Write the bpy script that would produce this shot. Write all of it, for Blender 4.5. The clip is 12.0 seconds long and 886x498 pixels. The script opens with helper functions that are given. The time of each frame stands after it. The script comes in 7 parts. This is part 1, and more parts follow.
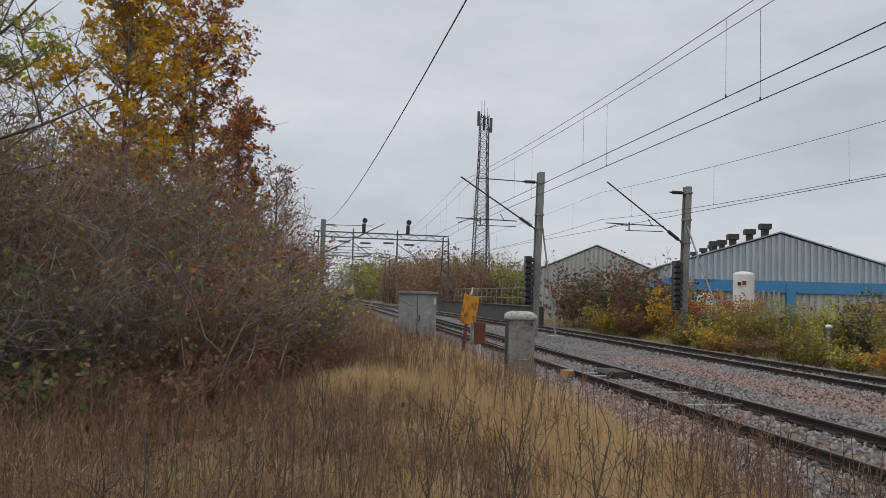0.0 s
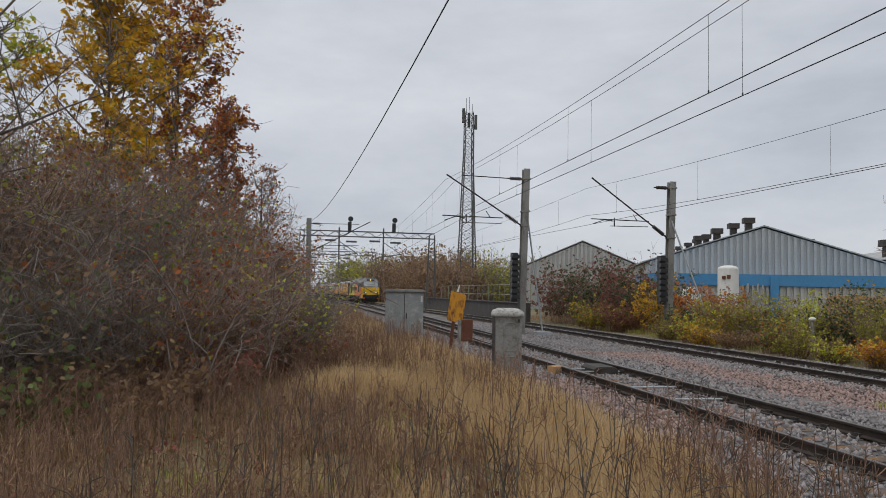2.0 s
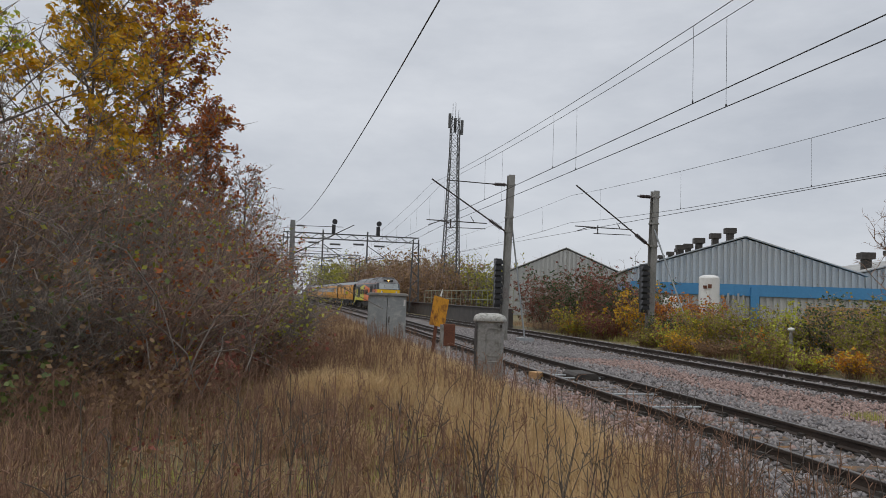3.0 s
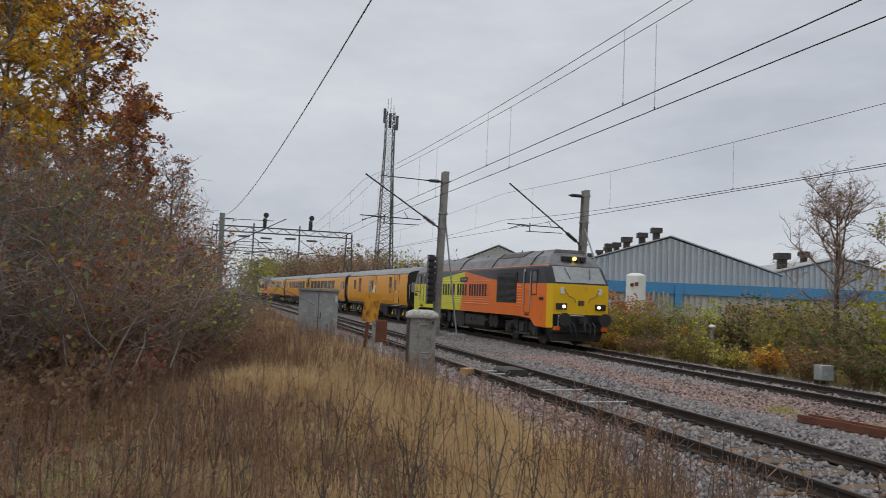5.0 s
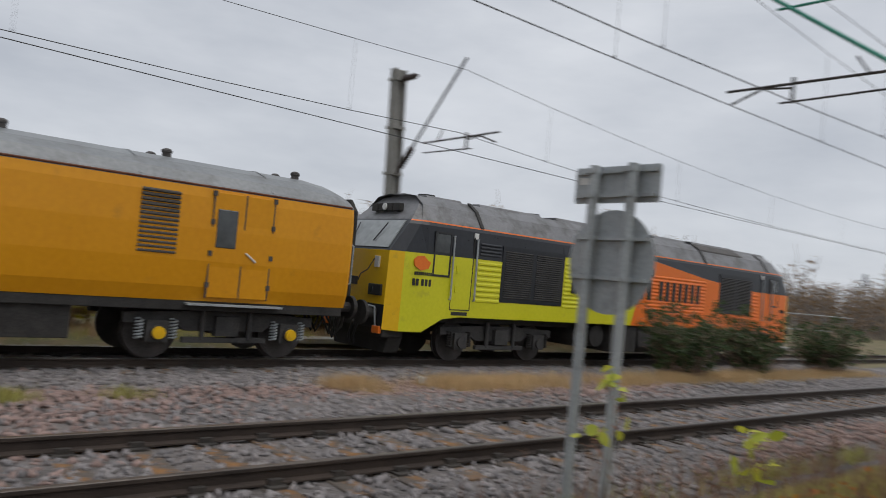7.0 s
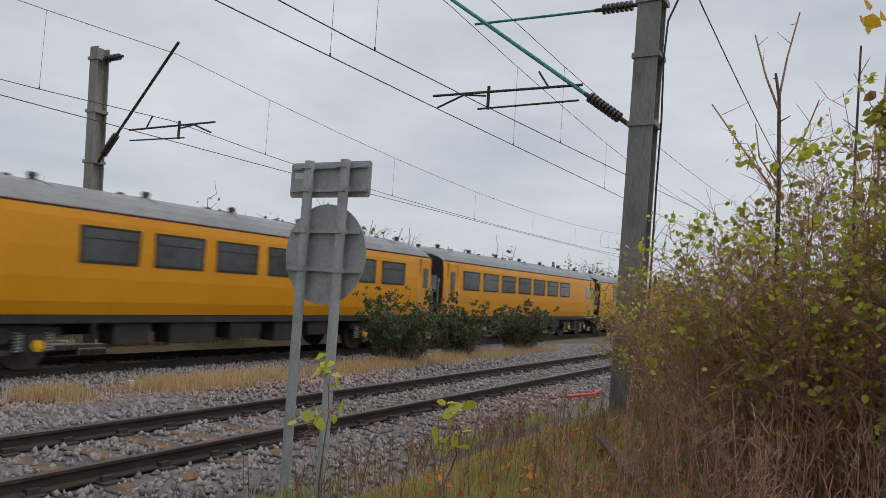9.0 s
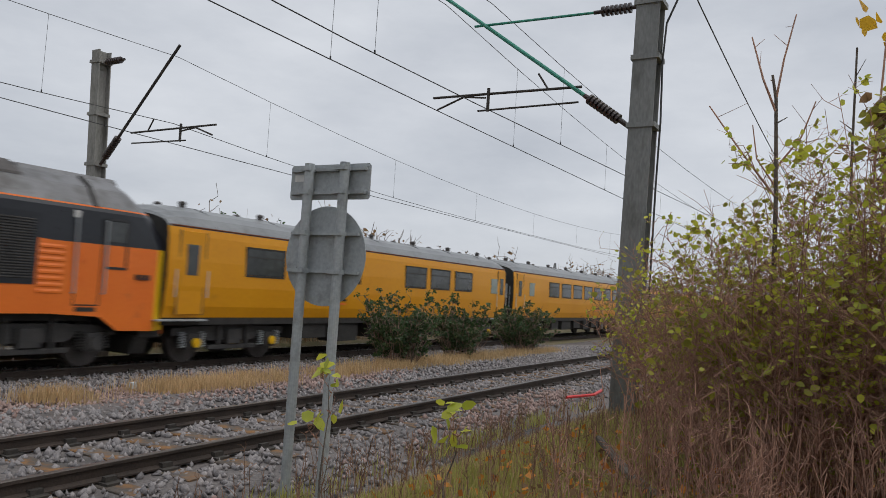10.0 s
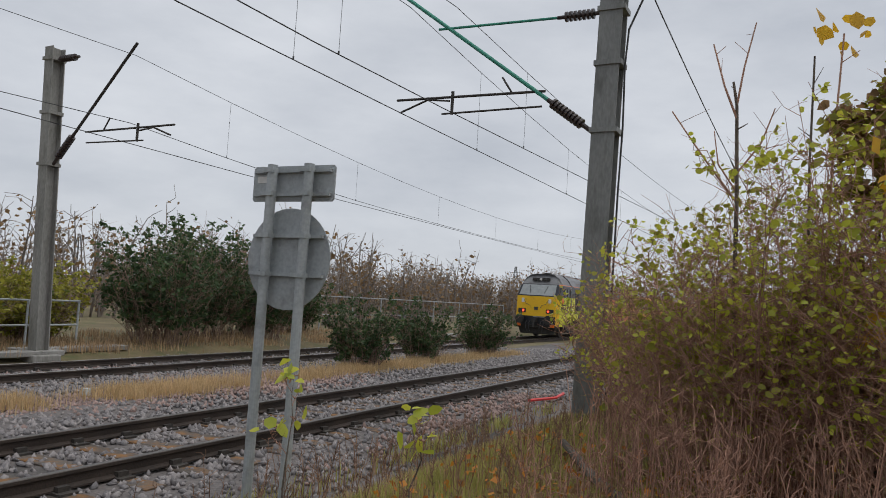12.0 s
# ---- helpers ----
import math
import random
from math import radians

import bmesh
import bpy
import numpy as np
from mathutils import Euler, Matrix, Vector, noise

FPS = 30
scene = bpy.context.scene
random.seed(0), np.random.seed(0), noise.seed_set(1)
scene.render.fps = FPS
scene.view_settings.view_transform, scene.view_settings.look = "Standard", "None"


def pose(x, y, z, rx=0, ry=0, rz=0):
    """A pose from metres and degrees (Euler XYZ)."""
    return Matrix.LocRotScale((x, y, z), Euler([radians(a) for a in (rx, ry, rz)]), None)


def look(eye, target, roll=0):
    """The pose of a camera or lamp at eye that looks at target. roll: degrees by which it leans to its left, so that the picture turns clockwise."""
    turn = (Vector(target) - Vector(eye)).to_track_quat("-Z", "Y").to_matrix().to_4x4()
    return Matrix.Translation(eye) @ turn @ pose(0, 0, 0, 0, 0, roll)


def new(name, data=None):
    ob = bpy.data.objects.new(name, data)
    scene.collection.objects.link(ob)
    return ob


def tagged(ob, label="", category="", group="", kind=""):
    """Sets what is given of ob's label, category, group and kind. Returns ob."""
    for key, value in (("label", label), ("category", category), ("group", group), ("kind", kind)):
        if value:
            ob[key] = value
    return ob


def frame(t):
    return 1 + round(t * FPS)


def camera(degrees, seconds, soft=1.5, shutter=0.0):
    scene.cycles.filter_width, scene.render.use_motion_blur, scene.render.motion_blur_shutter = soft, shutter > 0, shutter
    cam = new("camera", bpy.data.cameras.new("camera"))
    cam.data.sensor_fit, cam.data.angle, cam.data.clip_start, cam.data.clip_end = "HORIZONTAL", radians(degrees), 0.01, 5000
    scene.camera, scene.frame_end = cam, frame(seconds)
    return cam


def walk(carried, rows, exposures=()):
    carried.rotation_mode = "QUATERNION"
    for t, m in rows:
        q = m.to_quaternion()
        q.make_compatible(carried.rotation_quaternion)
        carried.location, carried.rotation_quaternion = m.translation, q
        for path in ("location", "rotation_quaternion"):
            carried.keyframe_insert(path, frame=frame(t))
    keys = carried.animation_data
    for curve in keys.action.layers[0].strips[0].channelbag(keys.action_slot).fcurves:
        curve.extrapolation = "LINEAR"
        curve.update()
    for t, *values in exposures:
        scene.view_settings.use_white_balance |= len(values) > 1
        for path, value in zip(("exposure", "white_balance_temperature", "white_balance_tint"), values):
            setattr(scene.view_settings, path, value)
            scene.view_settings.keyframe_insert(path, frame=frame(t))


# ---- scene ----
cam = camera(61.9, 12.0, soft=0.7, shutter=0.2)
# seconds, x, y, z, yaw, pitch, roll
ROWS = [
    (0, 0, 0, 1.71, -8.81, 3.57, -1.76),
    (0.5, 0.01, 0, 1.72, -9.25, 3.49, -1.83),
    (1, 0.005, 0, 1.72, -9.47, 3.33, -1.75),
    (1.5, 0, 0, 1.72, -9.46, 3.24, -0.89),
    (2, 0, 0, 1.72, -9.83, 3.39, -1.03),
    (2.5, 0, -0.01, 1.71, -10.45, 3.71, -1.7),
    (4.5, 0.01, 0.01, 1.72, -13.8, 3.65, -1.95),
    (5, 0.02, 0.03, 1.72, -16.33, 3.67, -2.39),
    (5.5, 0.04, 0.05, 1.72, -25.06, 4.07, -2.36),
    (6, 0.1, 0.18, 1.73, -42.04, 4.9, -1.59),
    (6.1, 0.19, 0.29, 1.71, -48.13, 4.73, -1.47),
    (6.2, 0.26, 0.37, 1.7, -56.13, 4.69, -1.61),
    (6.3, 0.33, 0.42, 1.69, -65.61, 4.4, -2.44),
    (6.4, 0.41, 0.39, 1.7, -75.8, 3.6, -2.94),
    (6.6, 0.46, 0.22, 1.71, -95, 2.81, -3.76),
    (6.7, 0.44, 0, 1.72, -104.3, 2.62, -4.9),
    (6.8, 0.38, -0.14, 1.71, -113.32, 2.6, -5.16),
    (6.9, 0.31, -0.18, 1.7, -122.02, 2.45, -5.5),
    (7, 0.27, -0.17, 1.72, -129.24, 2.08, -5.35),
    (7.5, 0.19, -0.14, 1.72, -145.48, 1.93, -4.17),
    (9.5, 0.08, -0.05, 1.71, -150.59, 3.27, -3.64),
    (10, 0.06, -0.04, 1.71, -150.37, 3.36, -3.52),
    (10.5, 0.08, -0.04, 1.71, -149.82, 3.3, -3.44),
    (11, 0.12, -0.05, 1.71, -149.96, 3.44, -3.61),
    (11.5, 0.14, -0.05, 1.71, -151.24, 3.51, -3.7),
    (12, 0.12, -0.07, 1.71, -153.37, 3.8, -3.51),
]
walk(cam, [(t, pose(x, y, z, 90 + pitch, roll, yaw)) for t, x, y, z, yaw, pitch, roll in ROWS])

# ---- world and light: an overcast autumn day ----
world = bpy.data.worlds.new("overcast")
scene.world = world
world.use_nodes = True
wn, wl = world.node_tree.nodes, world.node_tree.links
wn.clear()
w_out, w_bg, w_bg2, w_add = wn.new("ShaderNodeOutputWorld"), wn.new("ShaderNodeBackground"), wn.new("ShaderNodeBackground"), wn.new("ShaderNodeAddShader")
w_sky = wn.new("ShaderNodeTexSky")
w_sky.sky_type, w_sky.sun_disc = "NISHITA", False
w_sky.sun_elevation, w_sky.sun_rotation = radians(69), radians(250)
w_bg.inputs["Strength"].default_value = 0.006
wl.new(w_sky.outputs[0], w_bg.inputs["Color"])
w_co, w_map, w_noise, w_ramp = wn.new("ShaderNodeTexCoord"), wn.new("ShaderNodeMapping"), wn.new("ShaderNodeTexNoise"), wn.new("ShaderNodeValToRGB")
w_map.inputs["Scale"].default_value = (1.6, 1.6, 4.5)
w_noise.inputs["Scale"].default_value, w_noise.inputs["Detail"].default_value, w_noise.inputs["Roughness"].default_value = 1.5, 8, 0.58
w_ramp.color_ramp.elements[0].position, w_ramp.color_ramp.elements[0].color = 0.30, (0.455, 0.485, 0.54, 1)
w_ramp.color_ramp.elements[1].position, w_ramp.color_ramp.elements[1].color = 0.70, (0.66, 0.685, 0.73, 1)
wl.new(w_co.outputs["Generated"], w_map.inputs["Vector"]), wl.new(w_map.outputs[0], w_noise.inputs["Vector"])
wl.new(w_noise.outputs[0], w_ramp.inputs[0]), wl.new(w_ramp.outputs[0], w_bg2.inputs["Color"])
w_bg2.inputs["Strength"].default_value = 1.0
wl.new(w_bg.outputs[0], w_add.inputs[0]), wl.new(w_bg2.outputs[0], w_add.inputs[1]), wl.new(w_add.outputs[0], w_out.inputs[0])
sun = new("sun", bpy.data.lights.new("sun", "SUN"))
sun.data.energy, sun.data.angle, sun.data.color = 1.3, radians(60), (1, 0.97, 0.93)
sun.matrix_world = look((-22, -8, 60), (0, 0, 0))

# ---- materials ----


def mat(name, c1, c2, rough=0.6, scale=3.0, fine=40.0, bump=0.15, metal=0.0, vary="", stretch=(1, 1, 1), spec=0.5, dirt=None, dirt_at=0.62, emit=None, thin=False):
    m = bpy.data.materials.new(name)
    m.use_nodes = True
    n, l = m.node_tree.nodes, m.node_tree.links
    b = n["Principled BSDF"]
    co, mp = n.new("ShaderNodeTexCoord"), n.new("ShaderNodeMapping")
    mp.inputs["Scale"].default_value = stretch
    l.new(co.outputs["Object"], mp.inputs["Vector"])
    big, small = n.new("ShaderNodeTexNoise"), n.new("ShaderNodeTexNoise")
    big.inputs["Scale"].default_value, big.inputs["Detail"].default_value = scale, 4
    small.inputs["Scale"].default_value, small.inputs["Detail"].default_value = fine, 3
    for k in (big, small):
        l.new(mp.outputs[0], k.inputs["Vector"])
    mean = n.new("ShaderNodeMath")
    mean.operation = "ADD"
    l.new(big.outputs[0], mean.inputs[0]), l.new(small.outputs[0], mean.inputs[1])
    ramp = n.new("ShaderNodeMapRange")
    ramp.inputs["From Min"].default_value, ramp.inputs["From Max"].default_value = 0.7, 1.3
    l.new(mean.outputs[0], ramp.inputs[0])
    mix = n.new("ShaderNodeMix")
    mix.data_type = "RGBA"
    mix.inputs["A"].default_value, mix.inputs["B"].default_value = (*c1, 1), (*c2, 1)
    fac = ramp.outputs[0]
    if vary:
        info = n.new("ShaderNodeNewGeometry" if vary == "island" else "ShaderNodeObjectInfo")
        rnd = info.outputs["Random Per Island" if vary == "island" else "Random"]
        add = n.new("ShaderNodeMath")
        add.operation = "MULTIPLY_ADD"
        add.inputs[1].default_value = 0.35
        l.new(ramp.outputs[0], add.inputs[0])
        sc = n.new("ShaderNodeMath")
        sc.operation = "MULTIPLY"
        sc.inputs[1].default_value = 0.65
        l.new(rnd, sc.inputs[0]), l.new(sc.outputs[0], add.inputs[2])
        fac = add.outputs[0]
    l.new(fac, mix.inputs["Factor"])
    colour = mix.outputs["Result"]
    if dirt:
        dn, dr, dm = n.new("ShaderNodeTexNoise"), n.new("ShaderNodeMapRange"), n.new("ShaderNodeMix")
        dn.inputs["Scale"].default_value, dn.inputs["Detail"].default_value, dn.inputs["Roughness"].default_value = scale * 2.3, 6, 0.65
        l.new(mp.outputs[0], dn.inputs["Vector"])
        dr.inputs["From Min"].default_value, dr.inputs["From Max"].default_value = dirt_at - 0.08, dirt_at + 0.12
        l.new(dn.outputs[0], dr.inputs[0])
        dm.data_type = "RGBA"
        dm.inputs["B"].default_value = (*dirt, 1)
        l.new(dr.outputs[0], dm.inputs["Factor"]), l.new(colour, dm.inputs["A"])
        colour = dm.outputs["Result"]
    l.new(colour, b.inputs["Base Color"])
    b.inputs["Metallic"].default_value, b.inputs["Specular IOR Level"].default_value = metal, spec
    rr = n.new("ShaderNodeMapRange")
    rr.inputs["To Min"].default_value, rr.inputs["To Max"].default_value = max(rough - 0.12, 0.03), min(rough + 0.12, 1)
    l.new(small.outputs[0], rr.inputs[0]), l.new(rr.outputs[0], b.inputs["Roughness"])
    if bump:
        bp = n.new("ShaderNodeBump")
        bp.inputs["Strength"].default_value, bp.inputs["Distance"].default_value = bump, 0.02
        l.new(mean.outputs[0], bp.inputs["Height"]), l.new(bp.outputs[0], b.inputs["Normal"])
    if thin:
        b.inputs["Subsurface Weight"].default_value = 0.0
        tr, ms = n.new("ShaderNodeBsdfTranslucent"), n.new("ShaderNodeMixShader")
        ms.inputs[0].default_value = 0.42
        l.new(colour, tr.inputs["Color"]), l.new(b.outputs[0], ms.inputs[1]), l.new(tr.outputs[0], ms.inputs[2])
        l.new(ms.outputs[0], n["Material Output"].inputs[0])
    if emit:
        b.inputs["Emission Color"].default_value, b.inputs["Emission Strength"].default_value = (*emit[:3], 1), emit[3]
    return m


SOIL = mat("soil", (0.104, 0.0798, 0.0494), (0.216, 0.171, 0.081), 0.95, 0.5, 14, 0.6, dirt=(0.09, 0.10, 0.035), dirt_at=0.55)
BALLAST = mat("ballast_bed", (0.085, 0.08, 0.079), (0.20, 0.173, 0.16), 0.95, 0.35, 26, 0.9, dirt=(0.06, 0.055, 0.05), dirt_at=0.6)
STONE = mat("ballast_stone", (0.132, 0.127, 0.132), (0.363, 0.33, 0.319), 0.85, 1.2, 60, 0.4, vary="island")
STONE_PINK = mat("ballast_stone_pink", (0.19, 0.132, 0.115), (0.42, 0.298, 0.262), 0.85, 1.2, 60, 0.4, vary="island")
STRAW = mat("straw_grass", (0.40, 0.27, 0.125), (0.82, 0.61, 0.35), 0.85, 0.35, 5, 0.0, vary="island", thin=True)
STRAW_DULL = mat("dull_grass", (0.18, 0.11, 0.065), (0.68, 0.48, 0.28), 0.9, 0.35, 5, 0.0, vary="island", thin=True)
GREEN_GRASS = mat("green_grass", (0.27, 0.28, 0.075), (0.60, 0.55, 0.18), 0.85, 0.35, 5, 0.0, vary="island", thin=True)
STEM = mat("shrub_stem", (0.17, 0.086, 0.062), (0.58, 0.335, 0.24), 0.9, 2, 30, 0.0, vary="island")
STALK = mat("dead_stalk", (0.11, 0.062, 0.043), (0.38, 0.225, 0.145), 0.9, 2, 30, 0.0, vary="island")
TWIG = mat("brown_twig", (0.07, 0.048, 0.038), (0.52, 0.36, 0.275), 0.9, 2, 30, 0.0, vary="island")
TWIG_GREY = mat("grey_twig", (0.11, 0.0924, 0.0792), (0.323, 0.275, 0.237), 0.9, 2, 30, 0.0, vary="island")
BARK = mat("bark", (0.0675, 0.0525, 0.042), (0.18, 0.15, 0.12), 0.95, 3, 40, 0.6)
LEAF_YELLOW = mat("leaf_yellow", (0.504, 0.266, 0.0168), (0.85, 0.529, 0.0403), 0.6, 1, 8, 0.0, vary="island", thin=True)
LEAF_COPPER = mat("leaf_copper", (0.17, 0.051, 0.0238), (0.576, 0.192, 0.056), 0.7, 1, 8, 0.0, vary="island", thin=True)
LEAF_OLIVE = mat("leaf_olive", (0.153, 0.17, 0.0272), (0.544, 0.496, 0.072), 0.6, 1, 8, 0.0, vary="island", thin=True)
LEAF_LIME = mat("leaf_lime", (0.308, 0.378, 0.042), (0.754, 0.728, 0.091), 0.5, 1, 8, 0.0, vary="island", thin=True)
LEAF_DARK = mat("leaf_dark", (0.025, 0.055, 0.022), (0.10, 0.165, 0.06), 0.5, 1, 8, 0.0, vary="island", thin=True)
LEAF_BRAMBLE = mat("leaf_bramble", (0.0595, 0.102, 0.0272), (0.208, 0.256, 0.072), 0.55, 1, 8, 0.0, vary="island", thin=True)
LEAF_ORANGE = mat("leaf_orange", (0.42, 0.126, 0.021), (0.744, 0.336, 0.048), 0.6, 1, 8, 0.0, vary="island", thin=True)
LEAF_RED = mat("leaf_red", (0.136, 0.0425, 0.034), (0.384, 0.136, 0.096), 0.6, 1, 8, 0.0, vary="island", thin=True)
LEAF_BROWN = mat("leaf_brown", (0.153, 0.0935, 0.051), (0.4, 0.256, 0.128), 0.7, 1, 8, 0.0, vary="island", thin=True)

RAIL_SIDE = mat("rail_rust", (0.022, 0.016, 0.013), (0.06, 0.042, 0.032), 0.8, 2, 50, 0.3)
RAIL_TOP = mat("rail_top", (0.17, 0.165, 0.16), (0.30, 0.29, 0.28), 0.28, 1, 60, 0.05, metal=0.9)
RAIL_TOP_DULL = mat("rail_top_dull", (0.06, 0.05, 0.045), (0.14, 0.125, 0.11), 0.4, 1, 60, 0.1, metal=0.6)
SLEEPER = mat("weathered_sleeper", (0.06, 0.05, 0.042), (0.13, 0.108, 0.09), 0.9, 2, 30, 0.5, vary="object", dirt=(0.24, 0.115, 0.035), dirt_at=0.55)
IRON = mat("dark_iron", (0.025, 0.022, 0.02), (0.07, 0.06, 0.05), 0.7, 4, 50, 0.3)
RUST = mat("rusty_steel", (0.09, 0.032, 0.02), (0.20, 0.08, 0.045), 0.9, 3, 40, 0.5)
LIME = mat("lime_paint", (0.62, 0.60, 0.012), (0.70, 0.67, 0.02), 0.36, 0.8, 14, 0.02, dirt=(0.42, 0.38, 0.04), dirt_at=0.7)
ORANGE = mat("orange_paint", (0.80, 0.165, 0.014), (0.86, 0.20, 0.02), 0.36, 0.8, 14, 0.02, dirt=(0.55, 0.13, 0.03), dirt_at=0.7)
NAVY = mat("black_paint", (0.010, 0.012, 0.017), (0.02, 0.022, 0.028), 0.33, 0.8, 14, 0.02, dirt=(0.04, 0.037, 0.035), dirt_at=0.68)
LOCO_ROOF = mat("grey_roof_paint", (0.13, 0.13, 0.135), (0.21, 0.21, 0.215), 0.42, 0.9, 16, 0.08, dirt=(0.075, 0.07, 0.065), dirt_at=0.55)
SOOT = mat("sooty_roof", (0.045, 0.04, 0.037), (0.10, 0.09, 0.085), 0.7, 1.5, 16, 0.2)
NOSE = mat("warning_yellow", (0.80, 0.46, 0.008), (0.86, 0.52, 0.015), 0.35, 0.9, 12, 0.02, dirt=(0.45, 0.26, 0.04), dirt_at=0.68)
COACH = mat("coach_yellow", (0.66, 0.275, 0.005), (0.73, 0.32, 0.008), 0.38, 0.6, 10, 0.03, spec=0.35, dirt=(0.46, 0.2, 0.02), dirt_at=0.7)
COACH_ROOF = mat("coach_roof", (0.17, 0.18, 0.185), (0.26, 0.27, 0.275), 0.38, 0.8, 12, 0.15, dirt=(0.14, 0.14, 0.14), dirt_at=0.6)
UNDER = mat("underframe", (0.016, 0.015, 0.014), (0.05, 0.046, 0.042), 0.8, 3, 30, 0.3)
BOGIE = mat("bogie_grey", (0.03, 0.03, 0.03), (0.075, 0.07, 0.066), 0.75, 3, 30, 0.3)
WHEEL = mat("wheel_steel", (0.05, 0.045, 0.042), (0.11, 0.10, 0.095), 0.6, 4, 40, 0.2, metal=0.3)
# dark base colour lifted a little for reflected sky and pale blinds
GLASS = mat("dark_glass", (0.035, 0.04, 0.042), (0.075, 0.082, 0.085), 0.06, 1, 6, 0.0, spec=0.8)
# pale base colour stands in for sky mirrored in the raked windscreen
SCREEN = mat("sky_pale_windscreen", (0.22, 0.24, 0.24), (0.31, 0.33, 0.325), 0.05, 1, 6, 0.0, spec=1.0)
WHITE = mat("white_paint", (0.62, 0.61, 0.58), (0.75, 0.74, 0.71), 0.5, 2, 20, 0.05)
TEXT = mat("black_letter", (0.018, 0.018, 0.02), (0.03, 0.03, 0.032), 0.45, 2, 20, 0.0)
LAMP = mat("headlight", (0.9, 0.85, 0.7), (0.95, 0.9, 0.75), 0.2, 2, 20, 0.0, emit=(1.0, 0.83, 0.55, 3.5))
LAMP_AMBER = mat("amber_lamp", (0.9, 0.6, 0.1), (0.95, 0.65, 0.1), 0.2, 2, 20, 0.0, emit=(1.0, 0.55, 0.08, 6))
LAMP_RED = mat("tail_lamp", (0.7, 0.03, 0.02), (0.8, 0.04, 0.02), 0.2, 2, 20, 0.0, emit=(1.0, 0.08, 0.03, 2.5))
CONCRETE = mat("mast_concrete", (0.20, 0.195, 0.18), (0.34, 0.33, 0.305), 0.85, 1.5, 30, 0.25, stretch=(1, 1, 0.3), dirt=(0.14, 0.135, 0.115), dirt_at=0.58)
STEEL = mat("galvanised_steel", (0.30, 0.325, 0.335), (0.44, 0.465, 0.475), 0.55, 2, 30, 0.08, metal=0.1, dirt=(0.24, 0.25, 0.25), dirt_at=0.62)
MAST_STEEL = mat("mast_steel", (0.17, 0.175, 0.17), (0.27, 0.275, 0.265), 0.65, 1.5, 30, 0.1, stretch=(1, 1, 0.3), dirt=(0.10, 0.10, 0.09), dirt_at=0.6)
GANTRY = mat("gantry_steel", (0.07, 0.07, 0.07), (0.13, 0.13, 0.13), 0.75, 2, 20, 0.05)
WIRE = mat("wire", (0.025, 0.025, 0.026), (0.05, 0.05, 0.05), 0.6, 2, 20, 0.0)
ARM_GREEN = mat("verdigris_tube", (0.0264, 0.22, 0.154), (0.06, 0.34, 0.24), 0.5, 2, 20, 0.05)
INSULATOR = mat("brown_insulator", (0.035, 0.022, 0.02), (0.07, 0.05, 0.045), 0.3, 4, 20, 0.0)
GREY_CAB = mat("stained_grey_cabinet", (0.25, 0.27, 0.27), (0.37, 0.39, 0.385), 0.7, 3, 30, 0.1, dirt=(0.5, 0.5, 0.48), dirt_at=0.6)
PILLAR = mat("weathered_grp", (0.22, 0.215, 0.20), (0.34, 0.33, 0.31), 0.75, 2.5, 30, 0.15, dirt=(0.13, 0.125, 0.105), dirt_at=0.58)
ORANGE_RUST = mat("rusting_orange_plate", (0.62, 0.27, 0.02), (0.72, 0.34, 0.03), 0.7, 5, 40, 0.2, dirt=(0.16, 0.05, 0.02), dirt_at=0.55, stretch=(1, 1, 0.4))
CLAD = mat("ribbed_cladding", (0.37, 0.372, 0.355), (0.48, 0.48, 0.458), 0.6, 0.25, 8, 0.02)
CLAD_ROOF = mat("cladding_roof", (0.30, 0.30, 0.29), (0.42, 0.42, 0.40), 0.7, 0.3, 6, 0.05)
BLUE = mat("blue_fascia", (0.05, 0.21, 0.42), (0.07, 0.26, 0.48), 0.5, 0.4, 6, 0.02)
TIMBER = mat("sawn_timber", (0.42, 0.24, 0.10), (0.56, 0.35, 0.17), 0.8, 2, 30, 0.2)
LITTER = mat("litter_plastic", (0.5, 0.6, 0.65), (0.7, 0.75, 0.78), 0.4, 3, 20, 0.0)
RED_CABLE = mat("red_plastic", (0.55, 0.03, 0.03), (0.65, 0.05, 0.05), 0.5, 3, 20, 0.0)

# ---- mesh helpers ----


